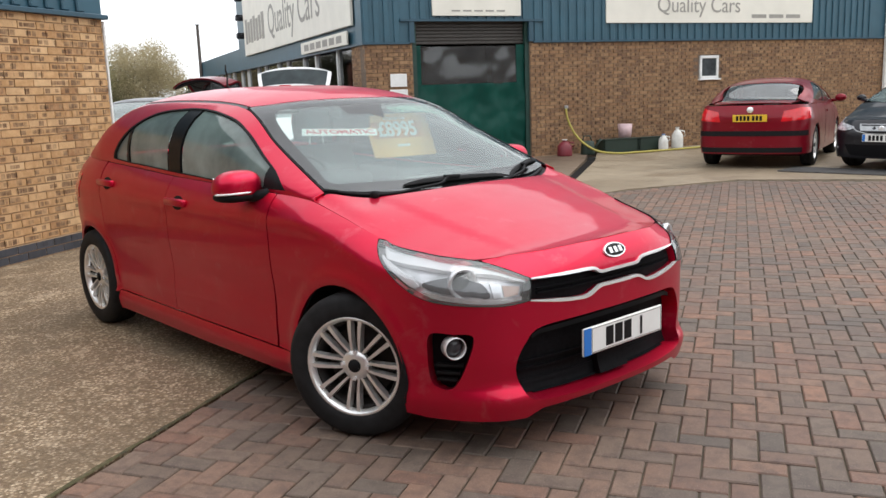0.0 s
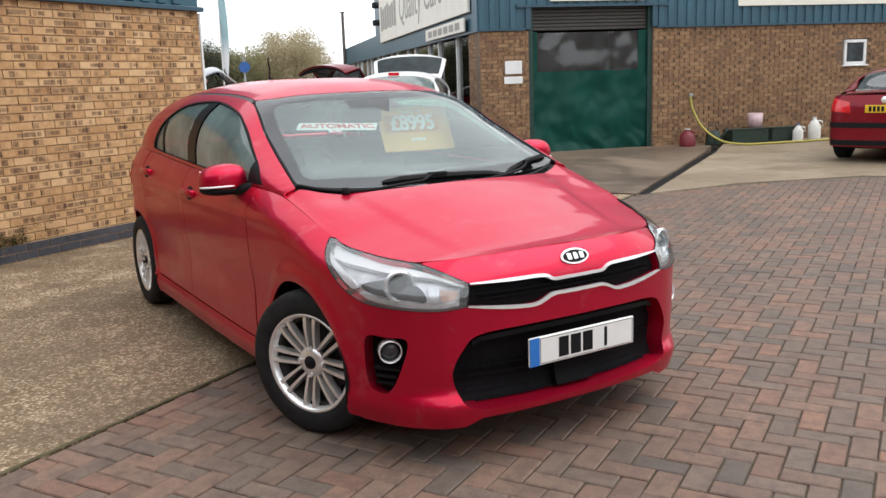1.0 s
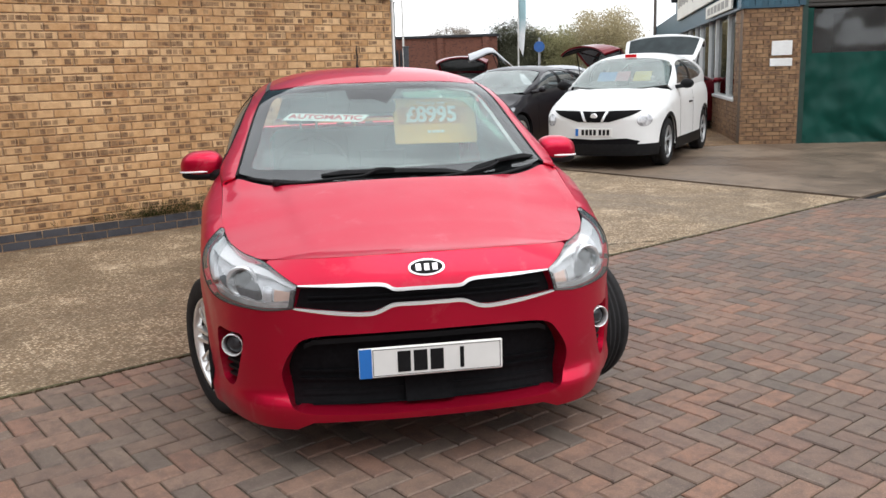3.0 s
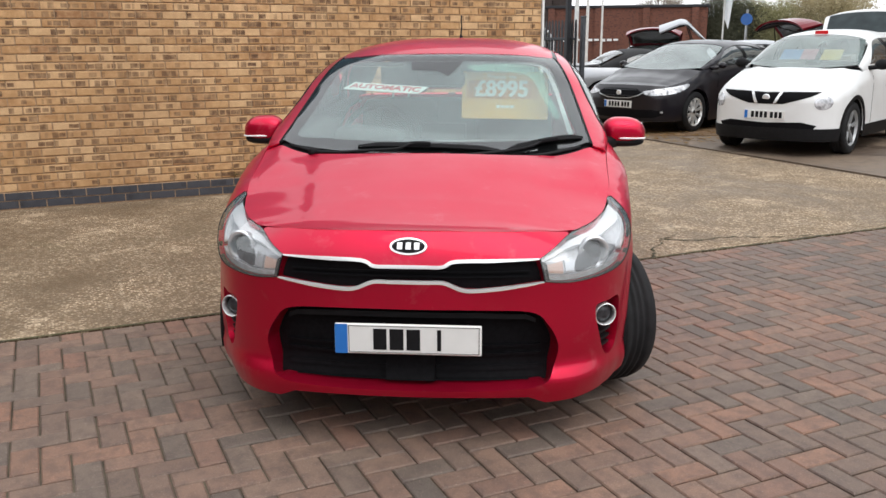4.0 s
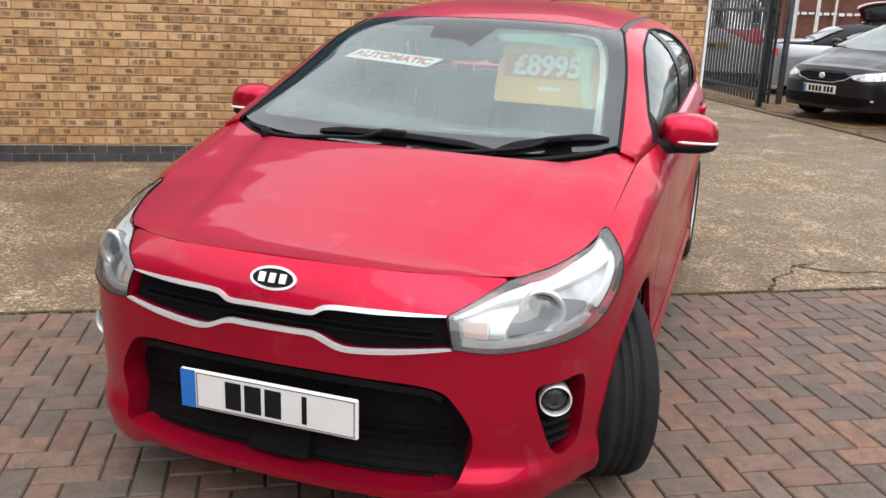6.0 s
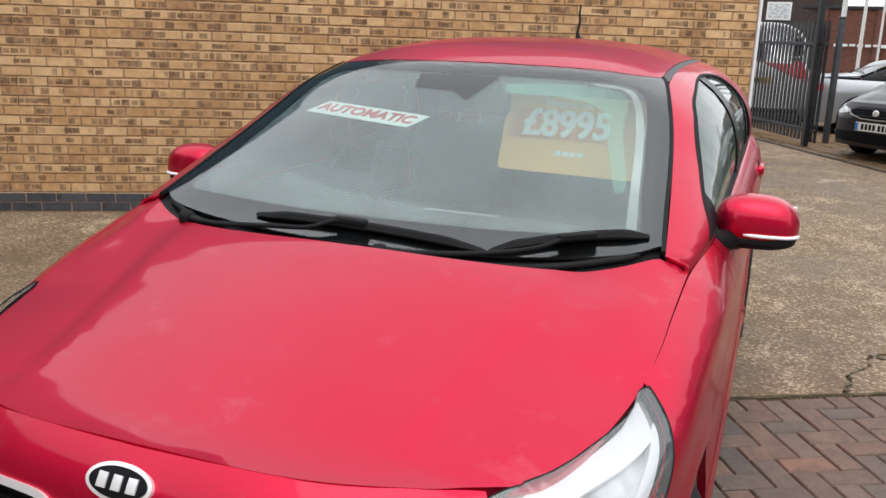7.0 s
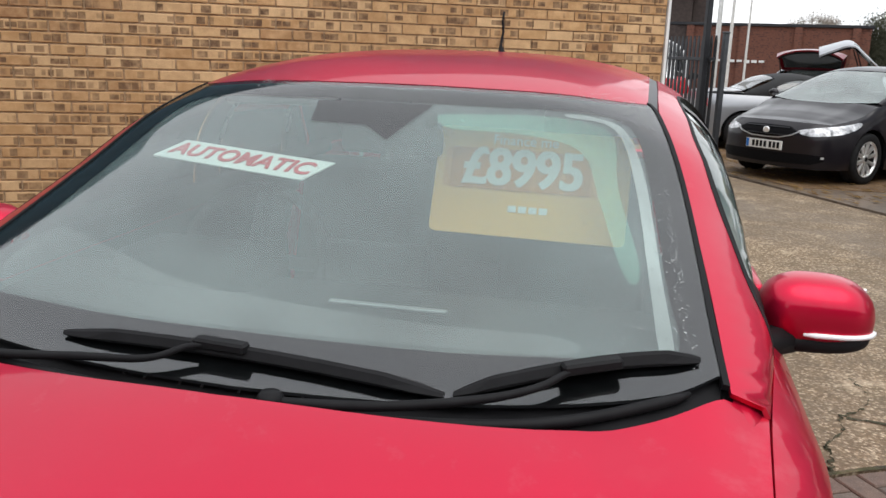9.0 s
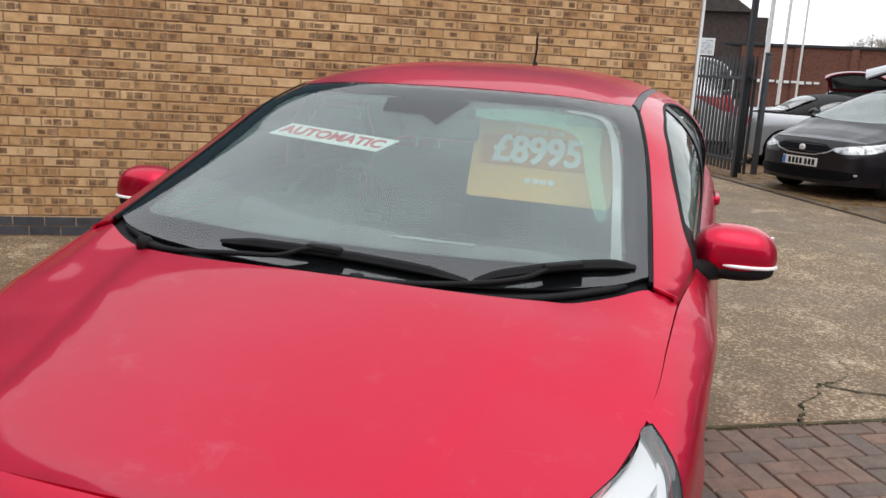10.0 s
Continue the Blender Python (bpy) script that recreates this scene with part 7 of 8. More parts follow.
roadster = dict(
    W=0.86, nose=0.75, wb=2.4, over=0.75, zn=0.68, zc=0.88, zb=0.93, r=0.315, yws=-0.35, ywt=-1.05, yend=-1.9, yglass=-2.4, low=0.2, boot=True, yframe=-2.5, top=M_SOFTTOP, seats=False,
    roof=[(-3.2, 0.9), (-2.9, 0.97), (-2.45, 1.0), (-1.95, 1.24), (-1.5, 1.29), (-1.1, 1.24), (-0.7, 1.06), (-0.4, 0.92), (0.1, 0.86)],
    dlo=curve([(-0.75, 0.94), (-1.0, 1.1), (-1.25, 1.19), (-1.6, 1.19), (-1.9, 1.08), (-1.95, 0.97)], 4) + [(-1.4, 0.94)],
    pillar=-1.95, doorline=(-0.55, -1.7), spokes=5, twin=False, rim=M_BLACK, tail=[("x", 0.5, 0.72), ("x", 0.5, 0.82), ("y", -3.0, 0.84), ("y", -3.0, 0.72)],
)
silver = simple_car("roadster", "silver roadster with black fabric roof behind the fence", at(-12.4, 15.2, 70), M_PAINTSILVER, roadster)
red_gate = dict(hatch2)
red_gate.update(gate=(52, 1.05, M_PAINTRED), tail=[("y", -3.1, 0.8), ("y", -3.25, 0.8), ("y", -3.25, 1.0), ("y", -3.1, 1.0)], rear_plate=0.75)
redcar = simple_car("hatchback", "red hatchback with raised tailgate, rear to the drive", at(-9.95, 18.6, 84), M_PAINTRED, red_gate)
dark_gate = dict(hatch2)
dark_gate.update(gate=(48, 0.95, M_PAINTRED), rear_plate=0.75)
darkcar = simple_car("hatchback", "black hatchback with raised red-edged tailgate", at(-18.2, 18.9, 135), M_PAINTNAVY, dark_gate)
silver_gate = dict(hatch2)
silver_gate.update(gate=(44, 1.45, M_PAINTSILVER), over_ang=-18)
silvercar = simple_car("hatchback", "silver hatchback with raised tailgate seen edge-on", at(-12.2, 18.8, 51), M_PAINTSILVER, silver_gate)
van = dict(crossover)
van.update(zn=0.95, W=0.92, roof=[(-3.5, 1.3), (-3.3, 1.75), (-2.5, 1.85), (-1.5, 1.85), (-1.0, 1.72), (-0.5, 1.4), (-0.1, 1.1), (0, 1.05)], rear_plate=0.8, tail=[("y", -3.0, 0.85), ("y", -3.2, 0.85), ("y", -3.2, 1.15), ("y", -3.0, 1.15)])
van.pop("gate"), van.pop("cladding")
whitevan = simple_car("van", "white van with red tail lamps behind the fence", at(-17.2, 13.4, 150), M_PAINTWHITE, van)


# ---- fence, poles, far things ----
fence = thing("palisade_fence", "dark grey steel palisade fence beside the brick corner", "fence", Matrix.Translation((-10.9, 10.85, 0)) @ Matrix.Rotation(radians(176), 4, "Z"))
for z in (0.22, 1.45):
    part("rail", box((-0.2, -0.02, z), (7.0, 0.02, z + 0.05), 0.004), M_DARKSTEEL, fence)
pale = prism([(-0.032, 0.0), (0.032, 0.0), (0.032, 1.62), (0.012, 1.72), (-0.012, 1.72), (-0.032, 1.62)], (-0.008, 0.008), "Y")
pale_me = bpy.data.meshes.new("pale")
pale.to_mesh(pale_me)
pale.free()
pale_me.materials.append(M_DARKSTEEL)
for i in range(58):
    ob = new("pale", pale_me)
    ob.parent = fence
    ob.matrix_basis = Matrix.Translation((-0.15 + i * 0.122, -0.03, 0.08))
M_POSTGREY = plain("dull_grey_steel", (0.075, 0.08, 0.088), 0.55, 0.4, vary=0.2, scale=10)
gate_post = thing("gate_post", "dull grey steel gate post", "post", Matrix.Translation((-11.33, 11.41, 0)))
part("post", box((-0.038, -0.038, 0), (0.038, 0.038, 1.85), 0.006), M_POSTGREY, gate_post)
part("post_cap", box((-0.045, -0.045, 1.85), (0.045, 0.045, 1.88), 0.008), M_POSTGREY, gate_post)
gate_post2 = thing("gate_post", "dark steel gate post", "post", Matrix.Translation((-10.9, 10.81, 0)))
part("post", box((-0.04, -0.04, 0), (0.04, 0.04, 2.6), 0.006), M_DARKSTEEL, gate_post2)
part("post_cap", box((-0.05, -0.05, 2.6), (0.05, 0.05, 2.63), 0.008), M_DARKSTEEL, gate_post2)

M_POLE = plain("white_pole", (0.62, 0.62, 0.6), 0.5)
for x, y, h, rad in ((-16.7, 14.8, 7.5, 0.06), (-24.8, 20.6, 8.5, 0.06), (-24.6, 21.1, 8.5, 0.04)):
    pl = thing("lamp_post", "tall pale metal lamp post", "lamp post", Matrix.Translation((x, y, 0)), "lamp posts behind the fence")
    bm = bmesh.new()
    tube(bm, (0, 0, 0), (0, 0, h), rad, rad * 0.6, 12)
    part("pole", bm, M_POLE, pl)
    part("lantern", cuboid(bmesh.new(), (-0.1, -0.1, h), (0.5, 0.1, h + 0.14), 0.05, 2), M_GALV, pl)
tele = thing("telegraph_pole", "brown wooden telegraph pole among the trees", "pole", Matrix.Translation((-22.4, 33.1, 0)))
bm = bmesh.new()
tube(bm, (0, 0, 0), (0, 0, 4.6), 0.09, 0.065, 10)
part("pole", bm, plain("weathered_pole", (0.10, 0.085, 0.075), 0.9, bump=0.4), tele)
part("pole_cap", box((-0.08, -0.08, 4.58), (0.08, 0.08, 4.62), 0.01), M_DARKSTEEL, tele)

flag = thing("feather_flag", "pale blue and white feather flag on a thin pole", "flag", Matrix.Translation((-19.67, 22.28, 0)) @ Matrix.Rotation(radians(40), 4, "Z") @ Matrix.Scale(1.2, 4))
part("pole", path_tube([(0, 0, 0), (0, 0, 2.5), (0.02, 0, 3.6), (0.16, 0, 4.3)], [0.025, 0.02, 0.014, 0.008], 8), M_POLE, flag)
k = Mat("teal_white_flag")
sep = k.n.new("ShaderNodeSeparateXYZ")
k.l.new(k.tc.outputs["Object"], sep.inputs[0])
k.put("Base Color", k.ramp(k.math("ADD", k.math("MULTIPLY", sep.outputs["Z"], 0.22), k.math("MULTIPLY", k.noise(3.0), 0.1)), (0.50, (0.74, 0.77, 0.79)), (0.60, (0.30, 0.46, 0.50)))).put("Roughness", 0.7)
bm = bmesh.new()
g = []
for j in range(21):
    v = j / 20
    g.append([])
    for i in range(7):
        u = i / 6
        wdt = 0.2 * math.sin(math.pi * (0.12 + 0.80 * v)) ** 0.6
        g[-1].append(bm.verts.new((0.02 + u * wdt, 0.05 * math.sin(u * 4 + v * 6), 1.75 + 2.4 * v - 0.25 * u * (1 - v))))
for j in range(20):
    for i in range(6):
        bm.faces.new((g[j][i], g[j][i + 1], g[j + 1][i + 1], g[j + 1][i]))
part("banner", bm, k.m, flag, smooth=True)

road_sign = thing("road_sign", "round blue road sign on a grey pole", "road sign", Matrix.Translation((-19.2, 22.8, 0)) @ Matrix.Rotation(radians(40), 4, "Z"))
bm = bmesh.new()
tube(bm, (0, 0, 0), (0, 0, 2.4), 0.04, n=10)
part("pole", bm, M_GALV, road_sign)
part("disc", lathe([(0, -0.06), (0.18, -0.06), (0.18, -0.05), (0, -0.05)], 28, "Y"), plain("sign_blue", (0.03, 0.12, 0.38), 0.4), road_sign).matrix_basis = Matrix.Translation((0, 0, 2.1))

# far brick building and dark gabled house
FB = Matrix.Translation((-34, 25.2, 0)) @ Matrix.Rotation(radians(51), 4, "Z")
far = thing("brick_building", "long low dark red brick building with white lettering", "building", FB)
part("wall", box((-1.2, 0, 0), (6.8, 6, 2.95)), M_REDBRICK, far)
part("coping", box((-1.3, -0.1, 2.95), (6.9, 6.1, 3.08), 0.02), M_DARKSTEEL, far)
for i in range(4):
    part("pier", box((-0.5 + i * 2.2, -0.12, 0), (-0.2 + i * 2.2, 0, 2.95)), M_REDBRICK, far)
for i in range(9):
    part("sign_bar", box((0.2 + i * 0.3, -0.16, 1.42 + 0.02 * (i % 3)), (0.42 + i * 0.3, -0.13, 1.55)), M_WHITE, far)
HS = Matrix.Translation((-35.2, 23.4, 0)) @ Matrix.Rotation(radians(58), 4, "Z")
house = thing("house", "dark gabled house with a white window", "house", HS)
M_DARKBRICK = plain("sooty_brick", (0.05, 0.036, 0.032), 0.9, vary=0.3, scale=6)
part("wall", box((-5, 0, 0), (1.8, 6, 4.45)), M_DARKBRICK, house)
part("wing", box((1.8, 0.5, 0), (2.6, 5, 4.2), 0.03), M_DARKBRICK, house)
part("roof", prism([(-5.4, 4.35), (2.0, 4.35), (-1.8, 7.0)], (-0.3, 6.3), "Y"), plain("dark_roof_tile", (0.05, 0.042, 0.038), 0.85, vary=0.25, scale=5), house)
w_ = part("window", box((-0.5, -0.06, 2.45), (0.5, 0.0, 3.2), 0.01), M_WHITE, house)
part("pane", box((-0.42, -0.065, 2.52), (0.42, -0.055, 3.12)), M_LAMPDARK, w_)


# unseen plain walls added behind, so that the car sides reflect something dark
for nm, lo, hi in (("wall_south", (-6.05, -4.3, 0), (6.0, -4.0, 4.6)), ("wall_east", (14.1, -9.0, 0), (14.4, 24, 3.4))):
    w_ = part(nm, box(lo, hi), M_REDBRICK)
    tagged(w_, "unseen dark red brick wall added to darken reflections", "wall", kind="structure")


# ---- trees ----
M_BARK = plain("grey_bark", (0.09, 0.075, 0.06), 0.9, vary=0.3, scale=12, bump=0.5)


def leaf_material(name, a, b):
    """Thin leaves and twigs that let some light through."""
    q = Mat(name)
    col = q.ramp(q.island(), (0.0, a), (1.0, b))
    df, tl, mx = q.n.new("ShaderNodeBsdfDiffuse"), q.n.new("ShaderNodeBsdfTranslucent"), q.n.new("ShaderNodeMixShader")
    for s in (df, tl):
        q.l.new(col, s.inputs["Color"])
    mx.inputs[0].default_value = 0.45
    q.l.new(df.outputs[0], mx.inputs[1])
    q.l.new(tl.outputs[0], mx.inputs[2])
    q.l.new(mx.outputs[0], q.n["Material Output"].inputs["Surface"])
    return q.m


def leaf_cloud(rnd, centres, leaves, size, scatter):
    """Many thin leaves strewn round centres."""
    n = len(centres)
    gen = np.random.default_rng(rnd.randrange(10 ** 6))
    c = np.array([tuple(q) for q in centres])[gen.integers(0, n, leaves)] + gen.normal(0, 1, (leaves, 3)) * (scatter, scatter, scatter * 0.8)
    a, b = gen.normal(0, 1, (leaves, 3)), gen.normal(0, 1, (leaves, 3))
    a /= np.linalg.norm(a, axis=1)[:, None]
    b /= np.linalg.norm(b, axis=1)[:, None]
    s = size * gen.uniform(0.6, 1.4, (leaves, 1))
    co = np.stack([c - a * s, c + b * s * 0.4, c + a * s, c - b * s * 0.4], 1).reshape(-1, 3)
    return co.tolist(), np.arange(4 * leaves).reshape(-1, 4).tolist()


def tree(name, label, place, height, spread, leaf, seed, leaves=2600, size=0.13, bare=False):
    rnd = random.Random(seed)
    tr = thing(name, label, "tree", Matrix.Translation(place), "trees beyond the cars")
    bm = bmesh.new()
    tips = []

    def limb(p, d, length, rad, depth):
        q = p + d * length
        tube(bm, p, q, rad, rad * 0.62, 6 if depth < 2 else 4, False)
        tips.append((q, depth))
        if depth >= (5 if bare else 4):
            return
        for _ in range(rnd.choice((2, 3, 3))):
            nd = (d + Vector((rnd.uniform(-1, 1) * spread, rnd.uniform(-1, 1) * spread, rnd.uniform(-0.25, 0.75)))).normalized()
            limb(p + d * length * rnd.uniform(0.7, 1.0), nd, length * rnd.uniform(0.6, 0.82), rad * 0.58, depth + 1)

    limb(Vector((0, 0, 0)), Vector((0, 0, 1)), height * 0.34, height * 0.03, 0)
    part("trunk", bm, M_BARK, tr)
    out = [t for t, dpt in tips if dpt >= 1]
    cen = sum(out, Vector()) / len(out)
    clump = []
    while len(clump) < 90:
        v = Vector((rnd.uniform(-1, 1), rnd.uniform(-1, 1), rnd.uniform(-1, 1)))
        if 0.45 < v.length < 1:
            clump.append(cen + Vector((v.x * 0.46, v.y * 0.46, v.z * 0.40 - 0.03)) * height)
    co, fa = leaf_cloud(rnd, out if bare else out + clump * 2, leaves, size, height * (0.05 if bare else 0.075))
    me = bpy.data.meshes.new("crown")
    me.from_pydata([tuple(c) for c in co], [], fa)
    me.materials.append(leaf)
    cr = new("crown", me)
    cr.parent = tr
    tagged(cr, kind="stuff")
    return tr


M_LEAFPALE = leaf_material("pale_willow_twigs", (0.34, 0.29, 0.17), (0.54, 0.47, 0.31))
M_LEAFOLIVE = leaf_material("olive_buds", (0.24, 0.23, 0.12), (0.40, 0.38, 0.22))
M_LEAFDARK = leaf_material("dark_evergreen", (0.07, 0.075, 0.05), (0.14, 0.14, 0.10))
M_LEAFBROWN = leaf_material("brown_twigs", (0.26, 0.225, 0.19), (0.40, 0.35, 0.30))
tree("tree", "broad pale willow with budding twigs", (-27.0, 36.2, -0.5), 4.3, 0.8, M_LEAFPALE, 3, 42000, 0.05)
tree("tree", "olive budding tree beyond the cars", (-29.1, 34.1, -0.5), 3.7, 0.8, M_LEAFOLIVE, 5, 34000, 0.05)
tree("tree", "dark evergreen tree beyond the cars", (-30.8, 32.5, -0.8), 4.0, 0.7, M_LEAFDARK, 8, 90000, 0.05)
tree("tree", "bare grey-brown winter tree", (-39.6, 35.6, 0), 4.4, 0.8, M_LEAFBROWN, 11, 5000, 0.05, True)
tree("tree", "bare grey-brown winter tree", (-37.6, 34.6, 0), 3.9, 0.8, M_LEAFBROWN, 14, 5000, 0.05, True)
tree("tree", "bare grey-brown winter tree", (-42.0, 37.5, 0), 4.6, 0.8, M_LEAFBROWN, 17, 5000, 0.05, True)
# hedge: a long bank of twigs with an uneven top
rnd = random.Random(31)
cen = []
for _ in range(900):
    x = rnd.uniform(-45, 45)
    cen.append((x, rnd.uniform(0, 1.5), rnd.uniform(0.1, 1.9 + 0.5 * math.sin(x * 0.7) * math.sin(x * 0.23 + 1))))
co, fa = leaf_cloud(rnd, cen, 60000, 0.14, 0.3)
me = bpy.data.meshes.new("far_hedge")
me.from_pydata(co, [], fa)
me.materials.append(M_LEAFDARK)
hedge = new("far_hedge", me)
hedge.matrix_world = Matrix.Translation((-34, 42, 0)) @ Matrix.Rotation(radians(40), 4, "Z")
tagged(hedge, "dark uneven hedge in the distance", "hedge", kind="stuff")
# fallen leaves on the gravel
rnd = random.Random(33)
cen = []
while len(cen) < 700:
    x, y = rnd.uniform(-13, -7.4), rnd.uniform(10.55, 13.5)
    if rnd.random() < math.exp(-(y - 10.5) * 0.6):
        cen.append((x, y, 0.02))
co, fa = leaf_cloud(rnd, cen, 1500, 0.03, 0.0)
co = [(x + rnd.uniform(-0.1, 0.1), y, 0.02 + abs(z - 0.02) * 0.4) for x, y, z in co]
me = bpy.data.meshes.new("fallen_leaves")
me.from_pydata(co, [], fa)
me.materials.append(leaf_material("fallen_leaf", (0.20, 0.11, 0.04), (0.48, 0.34, 0.16)))
tagged(new("fallen_leaves", me), "brown fallen leaves strewn on the gravel", "leaves", kind="stuff")


# ---- yard clutter by the workshop wall ----
def on_ws(x, y=-0.3):
    p = WS @ Vector((x, y, 0))
    return p


def jug(name, label, x, y, colour, h, r):
    o = thing(name, label, "container", Matrix.Translation(on_ws(x, y)))
    part("body", lathe([(0, 0), (r, 0), (r * 1.02, h * 0.1), (r, h * 0.62), (r * 0.5, h * 0.85), (r * 0.3, h * 0.87), (r * 0.3, h * 0.96), (0, h * 0.96)], 20, "Z"), colour, o, smooth=True)
    part("cap", lathe([(0, h * 0.95), (r * 0.36, h * 0.95), (r * 0.36, h), (0, h)], 16, "Z"), M_PLATEBLUE if "blue" in label else M_WHITE, o)
    part("grip", path_tube([(r * 0.9, 0, h * 0.55), (r * 1.35, 0, h * 0.62), (r * 1.2, 0, h * 0.8), (r * 0.4, 0, h * 0.86)], 0.014, 8), colour, o, smooth=True)
    return o


M_JUG = plain("white_plastic_jug", (0.66, 0.66, 0.62), 0.5)
M_REDCAN = plain("dull_red_plastic", (0.16, 0.015, 0.025), 0.5)
M_TROUGH = plain("dark_green_plastic", (0.018, 0.035, 0.026), 0.55)
M_HOSE = plain("yellow_hose", (0.40, 0.34, 0.07), 0.5)
jug("red_can", "dull red plastic watering can on the ground", 4.05, -0.35, M_REDCAN, 0.34, 0.15)
jug("plastic_jug", "white plastic jug with blue cap", 6.35, -0.55, M_JUG, 0.34, 0.10)
jug("plastic_jug", "tall white plastic spray bottle", 6.75, -0.5, M_JUG, 0.46, 0.12)
for i, (x, w) in enumerate(((4.95, 0.9), (5.75, 0.6))):
    o = thing("trough", "low dark green plastic trough against the wall", "trough", WS @ Matrix.Translation((x, -0.45, 0)), "troughs against the wall")
    bm = bmesh.new()
    for lo, hi in (((0, 0, 0), (w, 0.32, 0.03)), ((0, 0, 0), (w, 0.03, 0.28)), ((0, 0.29, 0), (w, 0.32, 0.28)), ((0, 0, 0), (0.03, 0.32, 0.28)), ((w - 0.03, 0, 0), (w, 0.32, 0.28))):
        cuboid(bm, lo, hi, 0.005)
    part("tub", bm, M_TROUGH, o)
    part("rim", box((-0.015, -0.015, 0.27), (w + 0.015, 0.015, 0.30), 0.005), M_TROUGH, o)
bucket = thing("plastic_tub", "pale pink plastic tub standing on a trough", "tub", WS @ Matrix.Translation((5.55, -0.3, 0.30)))
part("tub", lathe([(0, 0), (0.13, 0), (0.15, 0.28), (0.14, 0.28), (0.12, 0.02), (0, 0.02)], 20, "Z"), plain("pale_pink_plastic", (0.55, 0.40, 0.42), 0.5), bucket, smooth=True)
can_ = thing("watering_can", "green plastic watering can against the wall", "watering can", WS @ Matrix.Translation((4.6, -0.35, 0)))
part("body", lathe([(0, 0), (0.14, 0), (0.15, 0.02), (0.13, 0.26), (0.11, 0.28), (0, 0.28)], 20, "Z"), M_TROUGH, can_, smooth=True)
part("handle", path_tube([(0.1, 0, 0.26), (0.05, 0, 0.38), (-0.1, 0, 0.38), (-0.14, 0, 0.2)], 0.014, 8), M_TROUGH, can_, smooth=True)
part("spout", path_tube([(0.12, 0, 0.08), (0.28, 0, 0.25), (0.32, 0, 0.3)], [0.03, 0.02, 0.03], 8), M_TROUGH, can_, smooth=True)
hose = thing("hose", "yellow garden hose hanging from the wall and lying on concrete", "hose")
pts = [WS @ Vector(p) for p in ((4.25, -0.08, 0.95), (4.28, -0.12, 0.7), (4.4, -0.3, 0.35), (4.62, -0.6, 0.1), (4.95, -0.85, 0.03), (5.5, -0.95, 0.03), (6.3, -0.9, 0.03), (7.2, -0.8, 0.03), (8.2, -0.75, 0.03))]
pts = [Vector(p) for p in curve([tuple(p) for p in pts], 6)]
part("tube", path_tube(pts, 0.022, 8), M_HOSE, hose, smooth=True)
part("tap", box(tuple(pts[0] - Vector((0.03, 0.03, 0.0))), tuple(pts[0] + Vector((0.03, 0.1, 0.06))), 0.008), M_GALV, hose)
kerb = thing("drain_cover", "dark flat stone slab by the parked hatchback", "slab", Matrix.Translation((1.35, 14.1, 0)) @ Matrix.Rotation(radians(-25), 4, "Z"))
part("slab", box((-0.7, -0.35, 0.002), (1.8, 0.35, 0.022), 0.008), M_ASPHALT, kerb)

# flood lamps on the showroom edge
for z in (3.35, 3.9, 4.5):
    fl = thing("flood_lamp", "small black flood lamp on the sign edge", "lamp", SD @ Matrix.Translation((12.3, 0.1, z)), "flood lamps on the sign edge")
    part("arm", box((0, 0, 0), (0.35, 0.04, 0.04)), M_DARKSTEEL, fl)
    part("head", cuboid(bmesh.new(), (0.3, -0.1, -0.1), (0.55, 0.15, 0.08), 0.03, 2), M_DARKSTEEL, fl)

# price board, sticker in the hatchback
PB = hatch.matrix_world
M_ORANGE = plain("orange_price_card", (1.0, 0.56, 0.15), 0.5, vary=0.06, scale=3)
M_CARDDARK = plain("brown_price_strip", (0.85, 0.40, 0.11), 0.5, vary=0.08)
M_DIGITBACK = plain("brown_digit_card", (0.72, 0.30, 0.07), 0.5, vary=0.08)
M_DIGIT = plain("pale_digit_card", (0.86, 0.92, 0.89), 0.5, vary=0.05)


def card_pose(centre, along, up):
    """A card's pose from its middle, its reading direction and its upward direction."""
    u = Vector(along).normalized()
    n = u.cross(Vector(up)).normalized()
    v = n.cross(u)
    return Matrix.Translation(centre) @ Matrix((u, v, n)).transposed().to_4x4()


pb_m = PB @ card_pose((-0.313, -1.072, 1.156), (-0.45, -0.008, -0.007), (0.006, -0.095, 0.235))
price = thing("price_board", "orange card with the price hung behind the windscreen", "sign", pb_m)
rc = [(sx * (0.212 + 0.014 * math.cos(radians(a))), sy * (0.114 + 0.014 * math.sin(radians(a)))) for sx, sy, seq in ((1, 1, (0, 30, 60, 90)), (-1, 1, (90, 60, 30, 0)), (-1, -1, (0, 30, 60, 90)), (1, -1, (90, 60, 30, 0))) for a in seq]
part("card", prism(rc, (-0.004, 0.0), "Z"), M_ORANGE, price)
part("digit_strip", box((-0.205, -0.018, 0.001), (0.175, 0.075, 0.002)), M_CARDDARK, price)
for i in range(5):
    part("digit_card", box((-0.19 + i * 0.0675, -0.02, 0.002), (-0.13 + i * 0.0675, 0.078, 0.0032), 0.001), M_DIGITBACK, price)
for dx in (-0.0022, 0.0, 0.0022):
    lettering("price", "£8995", 0.122, M_DIGIT, price, Matrix.Translation((-0.02 + dx, 0.03, 0.005 + dx * 0.1)), 0.001, 0.92, 0.0026)
lettering("heading", "Finance me", 0.034, M_DIGIT, price, Matrix.Translation((-0.02, 0.10, 0.002)), 0.001)
for i in range(4):
    part("line_bar", box((-0.045 + i * 0.024, -0.07, 0.0005), (-0.026 + i * 0.024, -0.055, 0.002)), M_DIGIT, price)
